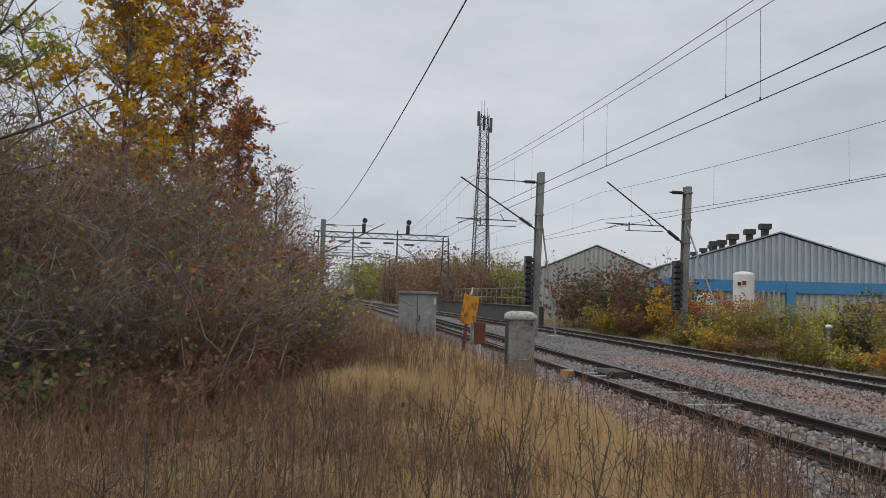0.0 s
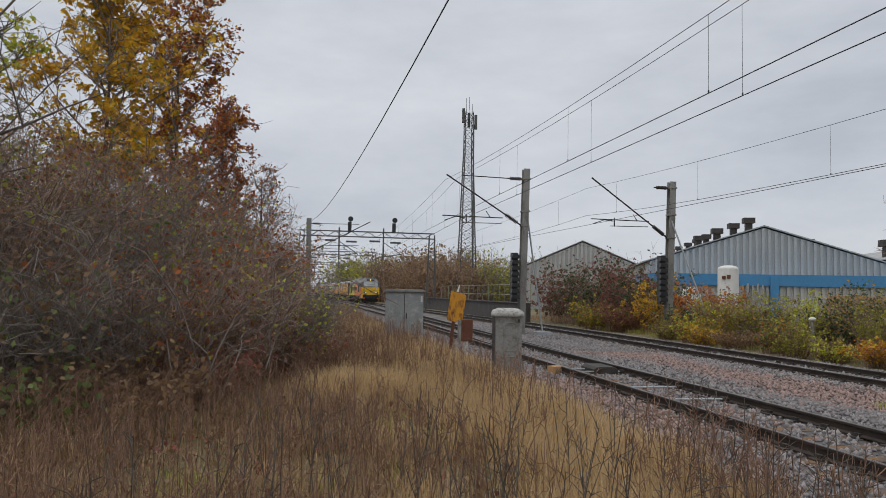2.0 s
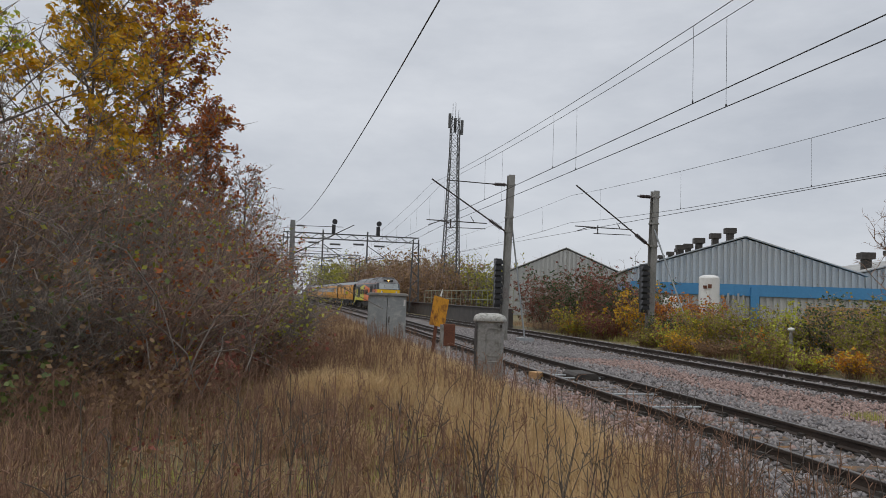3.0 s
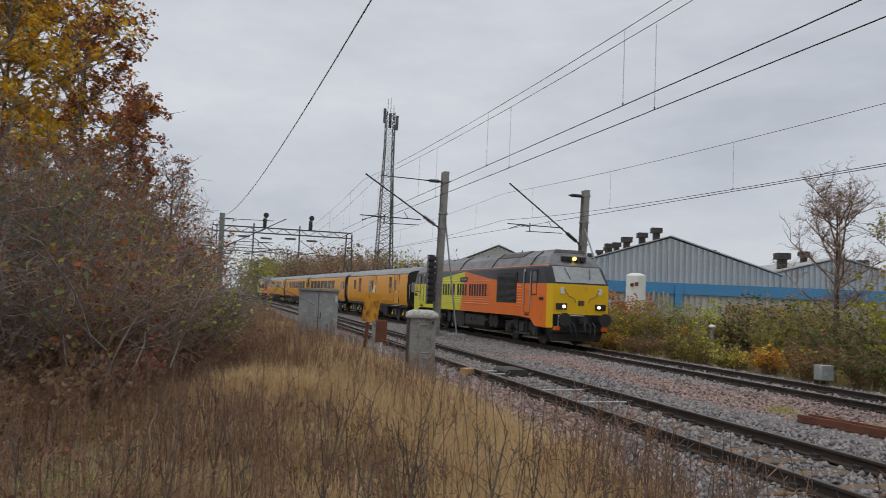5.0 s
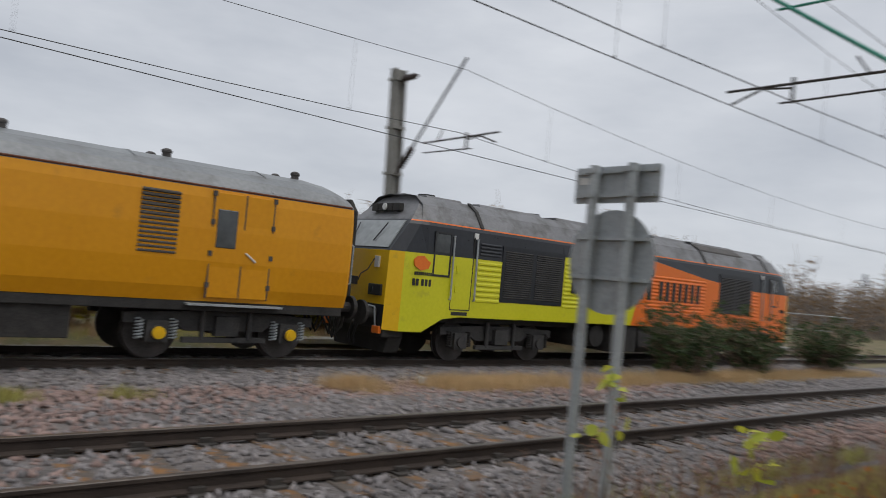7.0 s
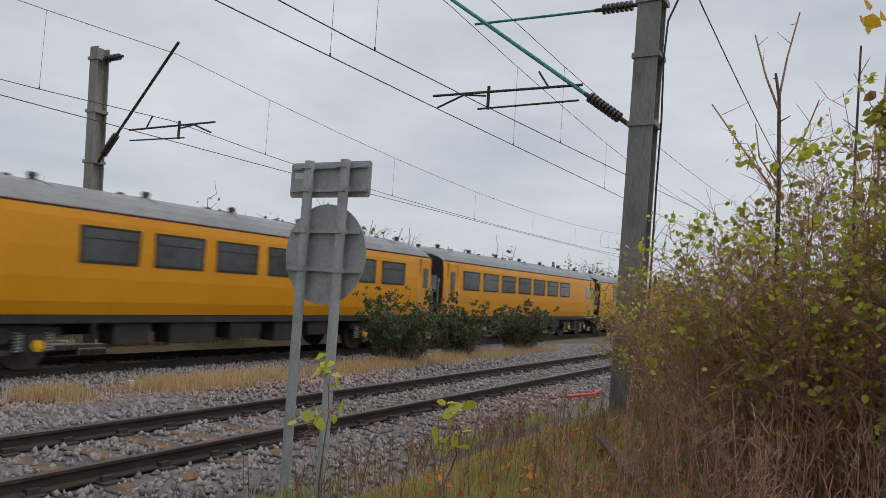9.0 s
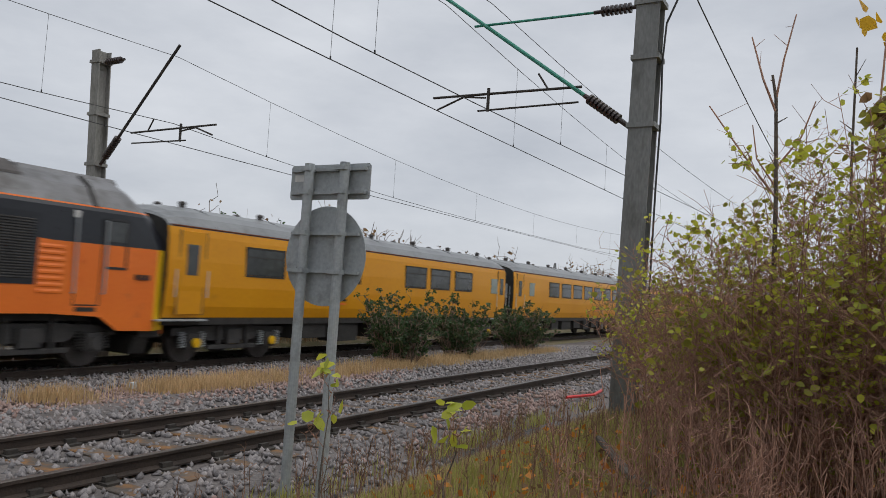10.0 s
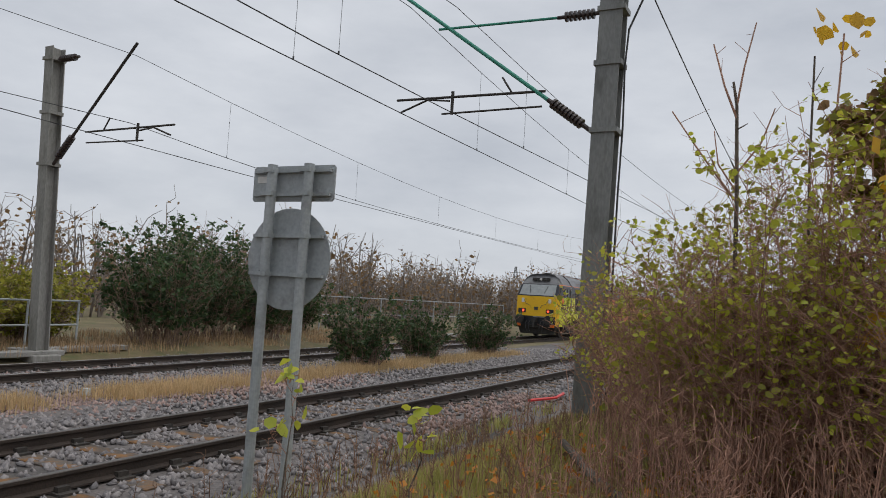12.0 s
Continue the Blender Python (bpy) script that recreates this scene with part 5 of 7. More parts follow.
# sign seen from behind
sg = thing("round_sign", 4.282, -5.196, -0.25, "round grey sign and plate seen from behind on two posts", "sign", rz=180)
for x in (-0.2, 0.2):
    part("post", Form().rod((x, 0, 0), (x + 0.02, 0, 3.05), 0.045, n=14), STEEL, sg, "round grey steel post")
part("disc", Form().rod((0, 0.075, 2.22), (0, 0.085, 2.22), 0.45, n=48), STEEL, sg, "round grey metal sign back")
pp = Form().prism([(-0.45, 2.75), (-0.43, 2.73), (0.43, 2.73), (0.45, 2.75), (0.45, 3.03), (0.43, 3.05), (-0.43, 3.05), (-0.45, 3.03)], "y", 0.07, 0.082)
part("plate", pp, STEEL, sg, "rectangular grey plate back")
for z, w in ((2.42, 0.38), (2.08, 0.40), (2.79, 0.42), (3.0, 0.42)):
    part("rail", Form().box(-w, w, 0.035, 0.072, z - 0.014, z + 0.014), STEEL, sg)
    for x in (-0.2, 0.2):
        part("clip", Form().box(x - 0.06, x + 0.06, -0.052, 0.04, z - 0.02, z + 0.02), STEEL, sg)
part("sticker", Form().box(-0.40, -0.25, 0.064, 0.0695, 2.90, 2.96), WHITE, sg, "small pale sticker")
for x, z in ((-0.28, 2.2), (-0.30, 2.1)):
    part("dent", Form().rod((x, 0.07, z), (x, 0.078, z), 0.016), TEXT, sg)

# parapet and railings of the bridge beyond the far track
br = tagged(new("bridge_parapet"), "dark steel bridge girder beside the far track", "bridge", kind="structure")
part("girder", Form().prism([(14.6, 50), (14.9, 50), (13.3, 92), (13.0, 92)], "z", -0.3, 1.05), SOOT, br)
part("flange", Form().prism([(14.45, 50), (15.05, 50), (13.45, 92), (12.85, 92)], "z", 1.052, 1.12), SOOT, br)


def railing(label, pts, z, h, gap, material):
    r = thing("railing", 0, 0, 0, label, "railing", "railings")
    for (xa, ya), (xb, yb) in zip(pts, pts[1:]):
        n = max(1, int(math.hypot(xb - xa, yb - ya) / gap))
        for i in range(n + 1):
            u = i / n
            x, y = xa + (xb - xa) * u, ya + (yb - ya) * u
            part("post", Form().rod((x, y, z), (x, y, z + h), 0.03, n=6), material, r)
        for k in (0.45, 0.98):
            part("rail", Form().rod((xa, ya, z + h * k), (xb, yb, z + h * k), 0.026, n=6), material, r)
    return r


railing("pale tubular railing on the bridge parapet", [(15.4, 50), (15.2, 62), (14.4, 84)], 1.0, 1.5, 1.7, mat("pale_rail", (0.24, 0.25, 0.17), (0.34, 0.35, 0.25), 0.7, 2, 20, 0.05))
railing("grey tubular railing behind the far track", [(17.4, -6), (17.9, -13.6)], -0.15, 1.2, 1.35, STEEL)
railing("grey tubular railing behind the far track", [(20.4, -28), (20.4, -36), (18.6, -46)], -0.1, 1.6, 2.2, STEEL)
for x0, y0 in ((16.4, -10.6), (17.0, -13.0), (16.7, -34)):
    tagged(part("concrete_trough", Form().box(x0, x0 + 0.5, y0 - 1.6, y0 + 1.6, -0.25, -0.12), PILLAR, bevel=0.02), "pale concrete cable trough beside the far track", "trough", "cable troughs")
tagged(part("relay_box", Form().box(17.6, 18.6, -33, -30.8, -0.2, 0.75), SOOT, bevel=0.03), "dark low equipment box by the railing", "box")

# ---- warehouses ----


def ribs(form, pa, pb, z0, top, step=0.33, depth=0.05, slot=0):
    """Vertical ribs along a wall from pa to pb; top(u) gives the height."""
    dx, dy = pb[0] - pa[0], pb[1] - pa[1]
    ln = math.hypot(dx, dy)
    nx, ny = dy / ln, -dx / ln
    n = int(ln / step)
    for i in range(n):
        u0, u1 = (i + 0.1) / n, (i + 0.55) / n
        q = []
        for u, k in ((u0, 0), (u0, 1), (u1, 1), (u1, 0)):
            x, y = pa[0] + dx * u + nx * depth * k, pa[1] + dy * u + ny * depth * k
            q.append((x, y))
        t0, t1 = top(u0), top(u1)
        v = [(q[0][0], q[0][1], z0), (q[1][0], q[1][1], z0), (q[2][0], q[2][1], z0), (q[3][0], q[3][1], z0), (q[0][0], q[0][1], t0), (q[1][0], q[1][1], t0), (q[2][0], q[2][1], t1), (q[3][0], q[3][1], t1)]
        form.add(v, [(0, 1, 5, 4), (1, 2, 6, 5), (2, 3, 7, 6), (4, 5, 6, 7)], slot)


def warehouse(cx, cy, half, eave, ridge, depth, turn, label, vents):
    w = thing("warehouse", cx, cy, -0.5, label, "warehouse", "warehouses", rz=turn)
    body = Form().add([(-half, 0, 0), (half, 0, 0), (half, 0, eave), (0, 0, ridge), (-half, 0, eave), (-half, depth, 0), (half, depth, 0), (half, depth, eave), (0, depth, ridge), (-half, depth, eave)],
                      [(0, 1, 2, 3, 4), (9, 8, 7, 6, 5), (1, 6, 7, 2), (0, 4, 9, 5)])
    part("wall", body, CLAD, w, "pale grey ribbed cladding")
    rb = Form()
    ribs(rb, (-half, -0.002), (half, -0.002), 0.02, lambda u: eave + (ridge - eave) * (1 - abs(2 * u - 1)) - 0.05, step=0.56, depth=0.17)
    part("cladding_ribs", rb, CLAD, w)["kind"] = "stuff"
    rf = Form()
    for s in (-1, 1):
        rf.add([(s * (half + 0.4), -0.25, eave - 0.05), (0, -0.25, ridge + 0.12), (0, depth + 0.2, ridge + 0.12), (s * (half + 0.4), depth + 0.2, eave - 0.05), (s * (half + 0.4), -0.25, eave + 0.07), (0, -0.25, ridge + 0.24), (0, depth + 0.2, ridge + 0.24), (s * (half + 0.4), depth + 0.2, eave + 0.07)],
               [(0, 1, 2, 3), (7, 6, 5, 4), (0, 1, 5, 4), (1, 2, 6, 5), (2, 3, 7, 6), (3, 0, 4, 7)])
    part("roof", rf, CLAD_ROOF, w, "grey sheeted roof")
    for x, y, s in vents:
        z = ridge + 0.2 - abs(x) / half * (ridge - eave)
        v = Form().box(x - 0.35 * s, x + 0.35 * s, y - 0.35 * s, y + 0.35 * s, z - 0.2, z + 0.9 * s)
        v.box(x - 0.6 * s, x + 0.6 * s, y - 0.6 * s, y + 0.6 * s, z + 0.85 * s, z + 1.45 * s)
        part("roof_vent", v, IRON, w, "dark square roof vent")
    return w


def bearing(az, d):
    return d * math.sin(radians(az)), d * math.cos(radians(az))


wx, wy = bearing(33.3, 76)
warehouse(wx, wy, 10.6, 5.6, 8.9, 50, -19, "pale ribbed warehouse with gabled end and roof vents", [(-0.2, 5, 0.9), (-0.8, 9, 0.9), (-1.3, 15, 1.0), (-1.2, 22, 0.9), (-1.5, 27, 0.8), (-1.6, 33, 0.8), (-1.8, 40, 0.8), (-2.0, 46, 0.8), (5.6, 5, 0.6), (-2.8, 18, 0.9)])
wx2, wy2 = bearing(20.5, 100)
warehouse(wx2, wy2, 9.5, 5.2, 9.3, 45, -19, "pale ribbed warehouse with gabled end", [(3.2, 18, 0.7)])
wx3, wy3 = bearing(44.5, 84)
warehouse(wx3, wy3, 9.8, 5.0, 7.6, 50, -19, "grey ribbed warehouse with vents on its roof", [(-4.5, 3, 1.1), (-1.0, 6, 0.8), (4.2, 4, 0.8)])
an = thing("warehouse_annex", 0, 0, -0.5, "low annex with white ribbed walls and blue fascia", "warehouse", "warehouses")
ax0, ax1 = bearing(25.5, 68), bearing(50, 80)
dxa, dya = ax1[0] - ax0[0], ax1[1] - ax0[1]
la = math.hypot(dxa, dya)
an.matrix_world = pose(ax0[0], ax0[1], -0.5, 0, 0, math.degrees(math.atan2(dya, dxa)))
part("wall", Form().box(0, la, 0, 9, 0, 3.3), CLAD, an)
rb = Form()
ribs(rb, (0, -0.002), (la, -0.002), 0.02, lambda u: 3.25, step=0.56, depth=0.14)
part("cladding_ribs", rb, CLAD, an)["kind"] = "stuff"
part("fascia", Form().box(-0.2, la + 0.2, -0.3, 9.2, 3.3, 4.3), BLUE, an, "blue fascia band")
part("gate_post", Form().box(10.0, 10.7, -0.5, -0.1, 0, 4.1), BLUE, an, "blue pier")
for k in range(6):
    part("pipe", Form().rod((7.2 + k * 0.42, -0.7, 0), (7.2 + k * 0.42, -0.7, 3.5 - 0.15 * (k % 2)), 0.09), CLAD_ROOF, an)
tx, ty = bearing(30.9, 62)
tk = thing("gas_tank", tx, ty, -0.4, "white upright gas tank with rounded top", "tank")
tb = Form().rod((0, 0, 0.6), (0, 0, 4.4), 0.78, n=28)
tb.ball((0, 0, 4.4), 0.78, 28, 8, 0.35)
part("shell", tb, WHITE, tk, smooth=False)
for a in (0.5, 2.6, 4.7):
    part("leg", Form().rod((0.6 * math.cos(a), 0.6 * math.sin(a), 0), (0.6 * math.cos(a), 0.6 * math.sin(a), 0.8), 0.08), WHITE, tk)
ux, uy = math.sin(radians(30.9)), math.cos(radians(30.9))
mk = Form()
for k, (a, z0, z1) in enumerate(((-0.3, 3.55, 3.8), (0.05, 3.6, 3.9))):
    c = (-ux * 0.8 + uy * a, -uy * 0.8 - ux * a)
    mk.box(c[0] - 0.13, c[0] + 0.13, c[1] - 0.05, c[1] + 0.05, z0, z1)
part("mark", mk, RUST, tk, "plain dark red mark")
tx2, ty2 = bearing(28.4, 60)
tk2 = thing("gas_tank", tx2, ty2, -0.4, "small white gas tank", "tank")
part("shell", Form().rod((0, 0, 0.2), (0, 0, 2.6), 0.7, n=24).ball((0, 0, 2.6), 0.7, 24, 6, 0.4), WHITE, tk2)
for az, d in ((38.3, 52), (39.4, 53), (40.5, 54)):
    x, y = bearing(az, d)
    st = thing("timber_stack", x, y, -0.3, "stack of pale sawn timber", "timber", "timber stacks", rz=-30)
    for i in range(5):
        for j in range(3):
            part("plank", Form().box(-0.9, 0.9, j * 0.32 - 0.5, j * 0.32 - 0.22, 1.0 + i * 0.26, 1.22 + i * 0.26), TIMBER, st)
    part("bearer", Form().box(-0.8, 0.8, -0.5, 0.4, 0, 0.98), SOOT, st)

# ---- plants ----


def tubes(p0, p1, r0, r1):
    """Three-sided tapering twigs from arrays of ends and radii."""
    n = len(p0)
    d = p1 - p0
    d = d / np.maximum(np.linalg.norm(d, axis=1, keepdims=True), 1e-6)
    ref = np.where(np.abs(d[:, 2:3]) > 0.9, np.array([[1.0, 0, 0]]), np.array([[0, 0, 1.0]]))
    u = np.cross(d, ref)
    u /= np.maximum(np.linalg.norm(u, axis=1, keepdims=True), 1e-6)
    w = np.cross(d, u)
    vs = []
    for p, r in ((p0, r0), (p1, r1)):
        for k in range(3):
            a = k * math.tau / 3
            vs.append(p + (u * math.cos(a) + w * math.sin(a)) * r[:, None])
    v = np.stack(vs, 1).reshape(-1, 3)
    q = np.array([(0, 1, 4, 3), (1, 2, 5, 4), (2, 0, 3, 5)])
    f = (np.arange(n)[:, None, None] * 6 + q[None]).reshape(-1, 4)
    return v, f


def leaf_quads(c, size, rng, droop=0.3):
    """Folded two-triangle leaves at points c."""
    n = len(c)
    a = rng.uniform(0, math.tau, n)
    t = rng.normal(-droop, 0.5, n)
    d = np.stack([np.cos(a) * np.cos(t), np.sin(a) * np.cos(t), np.sin(t)], 1)
    s = np.cross(d, rng.normal(0, 1, (n, 3)))
    s /= np.maximum(np.linalg.norm(s, axis=1, keepdims=True), 1e-6)
    L = (size * rng.uniform(0.6, 1.3, n))[:, None]
    v = np.stack([c, c + d * L * 0.5 + s * L * 0.36, c + d * L, c + d * L * 0.5 - s * L * 0.36], 1).reshape(-1, 3)
    f = np.arange(n * 4).reshape(n, 4)
    return v, f


def leaf_rounds(c, size, rng, droop=0.3):
    """Rounded six-cornered leaves at points c."""
    n = len(c)
    a = rng.uniform(0, math.tau, n)
    t = rng.normal(-droop, 0.5, n)
    d = np.stack([np.cos(a) * np.cos(t), np.sin(a) * np.cos(t), np.sin(t)], 1)
    s = np.cross(d, rng.normal(0, 1, (n, 3)))
    s /= np.maximum(np.linalg.norm(s, axis=1, keepdims=True), 1e-6)
    up = np.cross(s, d)
    L = (size * rng.uniform(0.55, 1.3, n))[:, None]
    v = np.stack([c, c + d * L * 0.25 + s * L * 0.36 + up * L * 0.06, c + d * L * 0.68 + s * L * 0.31 + up * L * 0.08, c + d * L, c + d * L * 0.68 - s * L * 0.31 + up * L * 0.08, c + d * L * 0.25 - s * L * 0.36 + up * L * 0.06], 1).reshape(-1, 3)
    return v, np.arange(n * 6).reshape(n, 6)


def stems(rng, n, h, spread, segs=6, upright=0.6, jitter=0.12):
    """n bending stems from around the origin: an array (n, segs + 1, 3)."""
    a = rng.uniform(0, math.tau, n)
    base = np.stack([np.cos(a), np.sin(a), np.zeros(n)], 1) * (spread * 0.45 * np.sqrt(rng.random(n)))[:, None]
    out = np.stack([np.cos(a), np.sin(a), np.zeros(n)], 1) * rng.uniform(0.1, 1.0, n)[:, None]
    hh = h * rng.uniform(0.5, 1.0, n)
    P = [base]
    step = 1.0 / segs
    drift = rng.normal(0, jitter, (n, 3))
    for k in range(segs):
        u = (k + 1) * step
        drift = drift * 0.7 + rng.normal(0, jitter, (n, 3)) * 0.6
        d = out * (spread * 0.6 * step * (0.5 + 1.2 * u)) + np.array([0, 0, 1.0]) * (hh * step)[:, None] * (1.0 - 0.35 * (1 - upright) * u)
        P.append(P[-1] + d + drift * h * step * 1.1)
    return np.stack(P, 1)


def twigs(rng, P, n, length, up=0.35, lo=0.15):
    """n side twigs on the stems, as two-piece lines (n, 3, 3)."""
    m, k = P.shape[0], P.shape[1] - 1
    i = rng.integers(0, m, n)
    u = lo * k + rng.random(n) * k * (1 - lo) * 0.999
    j = np.minimum(u.astype(int), k - 1)
    f = (u - j)[:, None]
    p = P[i, j] * (1 - f) + P[i, j + 1] * f
    d = rng.normal(0, 1, (n, 3))
    d[:, 2] = np.abs(d[:, 2]) * 0.5 + up
    d /= np.linalg.norm(d, axis=1, keepdims=True)
    L = (length * rng.uniform(0.4, 1.2, n))[:, None]
    mid = p + d * L * 0.5
    d2 = d + rng.normal(0, 0.45, (n, 3))
    d2 /= np.linalg.norm(d2, axis=1, keepdims=True)
    return np.stack([p, mid, mid + d2 * L * 0.5], 1)


def lines_to_tubes(P, r0, r1):
    n, k = P.shape[0], P.shape[1] - 1
    rr = np.linspace(r0, r1, k + 1)
    a, b = P[:, :-1].reshape(-1, 3), P[:, 1:].reshape(-1, 3)
    return tubes(a, b, np.tile(rr[:-1], n), np.tile(rr[1:], n))


def join(blocks):
    vs, fs, k = [], [], 0
    for v, f in blocks:
        vs.append(v)
        fs.append(f + k)
        k += len(v)
    return np.concatenate(vs), np.concatenate(fs)


def shrub(seed, x, y, h, spread, n, nt, leaves, leaf_size, leaf_mat, twig_mat, label, name="shrub", group="shrubs", twig_len=0.5, r=0.012, upright=0.6, leaf_lo=0.25, z=None, second=None, twig_lo=0.15, leaf=leaf_quads):
    rng = np.random.default_rng(seed)
    zz = float(ground_z(np.array([x]), np.array([y]))[0]) - 0.05 if z is None else z
    t = thing(name, x, y, zz, label, "shrub" if name == "shrub" else name, group)
    S = stems(rng, n, h, spread, 6, upright)
    T = twigs(rng, S, nt, twig_len, lo=twig_lo)
    T2 = twigs(rng, T, nt, twig_len * 0.55, lo=0.3)
    me = raw("stem_tangle", *join([lines_to_tubes(S, r, r * 0.35), lines_to_tubes(T, r * 0.45, r * 0.25), lines_to_tubes(T2, r * 0.3, r * 0.18)]), twig_mat)
    child("stem_tangle", me, t, "tangle of stems and fine twigs")
    for cnt, size, mt in ((leaves, leaf_size, leaf_mat),) + ((second,) if second else ()):
        if cnt:
            src = T2 if len(T2) else T
            pick = src[rng.integers(0, len(src), cnt)]
            u = rng.random(cnt)[:, None]
            c = pick[:, 1] * (1 - u) + pick[:, 2] * u + rng.normal(0, 0.02, (cnt, 3))
            lo = leaf_lo * h
            c = c[c[:, 2] > lo * rng.random(len(c))]
            child("foliage", raw("foliage", *leaf(c, size, rng), mt), t)
    return t


def tree(seed, x, y, h, crown, leaves, leaf_size, leaf_mat, label, limbs=16, twig_n=900, lean=(0, 0), trunk=0.12, twig_mat=TWIG_GREY, second=None, low=0.25, group="trees", leaf=leaf_quads):
    rng = np.random.default_rng(seed)
    zz = float(ground_z(np.array([x]), np.array([y]))[0]) - 0.1
    t = thing("tree", x, y, zz, label, "tree", group)
    k = 9
    u = np.linspace(0, 1, k)
    tr = np.stack([lean[0] * u + np.cumsum(rng.normal(0, 0.05, k)) * 0.6, lean[1] * u + np.cumsum(rng.normal(0, 0.05, k)) * 0.6, h * 0.96 * u], 1)
    tf = Form()
    for i in range(k - 1):
        tf.rod(tr[i], tr[i + 1], trunk * (1 - 0.93 * u[i]), trunk * (1 - 0.93 * u[i + 1]), n=8, caps=False)
    part("trunk", tf, BARK, t, "tapered bark trunk")
    L = []
    for i in range(limbs):
        v = low + (0.97 - low) * (i + rng.random()) / limbs
        p = np.array([np.interp(v, u, tr[:, c]) for c in range(3)])
        a = i * 2.4 + rng.normal(0, 0.4)
        ln = crown * (0.35 + 0.8 * math.sin(math.pi * min(1, (1.05 - v) * 0.95))) * rng.uniform(0.7, 1.1)
        pts = [p]
        d = np.array([math.cos(a), math.sin(a), 0.55 + 0.5 * v])
        for s in range(5):
            d = d + rng.normal(0, 0.14, 3) + np.array([0, 0, 0.10])
            pts.append(pts[-1] + d / np.linalg.norm(d) * ln / 5)
        L.append(pts)
    L = np.array(L)
    B = twigs(rng, L, limbs * 9, crown * 0.42)
    T = twigs(rng, np.concatenate([B]), twig_n, crown * 0.2)
    T2 = twigs(rng, T, twig_n, crown * 0.11)
    child("branchwork", raw("branchwork", *join([lines_to_tubes(L, trunk * 0.33, trunk * 0.08), lines_to_tubes(B, trunk * 0.12, trunk * 0.05), lines_to_tubes(T, 0.008, 0.004), lines_to_tubes(T2, 0.005, 0.003)]), twig_mat), t, "spreading limbs and twigs")
    for cnt, size, mt in ((leaves, leaf_size, leaf_mat),) + ((second,) if second else ()):
        if cnt:
            pick = T2[rng.integers(0, len(T2), cnt)]
            w = rng.random(cnt)[:, None]
            c = pick[:, 1] * (1 - w) + pick[:, 2] * w + rng.normal(0, 0.05, (cnt, 3))
            child("crown", raw("crown", *leaf(c, size, rng), mt), t, "loose crown of leaves")
    return t


# thicket beside the camera
tree(11, -5.3, 19.5, 8.9, 2.9, 9500, 0.14, LEAF_YELLOW, "young maple with golden yellow autumn leaves", 22, 1500, second=(2200, 0.12, LEAF_OLIVE), low=0.14)
tree(12, -4.2, 22.5, 10.2, 2.3, 7500, 0.12, LEAF_COPPER, "slender oak with copper brown autumn leaves", 22, 1500, second=(3000, 0.12, LEAF_YELLOW))
tree(13, -3.4, 26.5, 8.0, 1.9, 5500, 0.13, LEAF_COPPER, "small oak with rusty red leaves", 18, 1100)
tree(14, -7.9, 17.0, 8.4, 2.6, 4200, 0.12, LEAF_LIME, "willow with thin yellow-green leaves", 16, 700, second=(700, 0.12, LEAF_YELLOW))
tree(15, -5.6, 10.5, 8.2, 3.2, 260, 0.08, LEAF_OLIVE, "bare tree with thin grey branches", 18, 1100, lean=(0.6, -1.0))
tree(16, -2.3, 30.0, 6.6, 1.5, 700, 0.09, LEAF_COPPER, "thin sapling with few remaining leaves", 14, 700)
hedge = [(-6.9, 9.6, 3.6), (-5.6, 11.8, 4.2), (-4.6, 10.9, 3.2), (-3.4, 13.0, 3.7), (-4.6, 15.0, 4.6), (-2.6, 15.2, 3.9), (-1.9, 17.4, 3.9), (-3.2, 18.4, 4.8), (-1.2, 19.6, 3.8), (-1.5, 22.6, 4.2), (-0.7, 24.6, 3.6), (-0.7, 28, 3.4), (-8.5, 11.8, 4.6), (-7.0, 13.8, 5.0), (-5.9, 17.0, 5.0), (-0.9, 33, 3.6), (-1.3, 38, 3.8), (-1.8, 45, 4.0), (-3.7, 9.9, 1.9), (-2.5, 11.4, 2.0), (-1.7, 13.2, 2.1), (-0.6, 15.6, 1.9)]
for i, (x, y, h_) in enumerate(hedge):
    x -= 1.0 if y > 17 else (0.5 if y > 14 else 0)
    shrub(100 + i, x, y, h_ * 1.1, 1.75, 110, 2200 if y < 20 else 1200, 1500 if y < 17 else 3200, 0.085, (LEAF_RED, LEAF_OLIVE, LEAF_BROWN, LEAF_COPPER)[i % 4] if y < 17 else LEAF_COPPER, TWIG if i % 3 else TWIG_GREY, "dense leafless thicket of brown twigs", twig_len=0.75, r=0.013, second=(1000, 0.08, (LEAF_OLIVE, LEAF_LIME, LEAF_BROWN, LEAF_BRAMBLE, LEAF_OLIVE)[i % 5]))


def canes(name, n, seed, place, length, label, material):
    """Long pale arching canes standing out of the thicket."""
    rng = np.random.default_rng(seed)
    x, y = place(rng, n)
    a = rng.uniform(0, math.tau, n)
    ln = length * rng.uniform(0.6, 1.2, n)
    h0 = rng.uniform(0.0, 1.6, n)
    P = []
    for k in range(8):
        u = k / 7
        P.append(np.stack([x + np.cos(a) * ln * 0.55 * u * (0.4 + u), y + np.sin(a) * ln * 0.35 * u * (0.4 + u), h0 + ln * (0.95 * u - 0.62 * u ** 3)], 1) + rng.normal(0, 0.03, (n, 3)))
    P = np.stack(P, 1)
    T = twigs(rng, P, n * 5, 0.4, up=0.2, lo=0.3)
    tagged(new(name, raw(name, *join([lines_to_tubes(P, 0.011, 0.004), lines_to_tubes(T, 0.004, 0.0025)]), material)), label, "canes", kind="stuff")


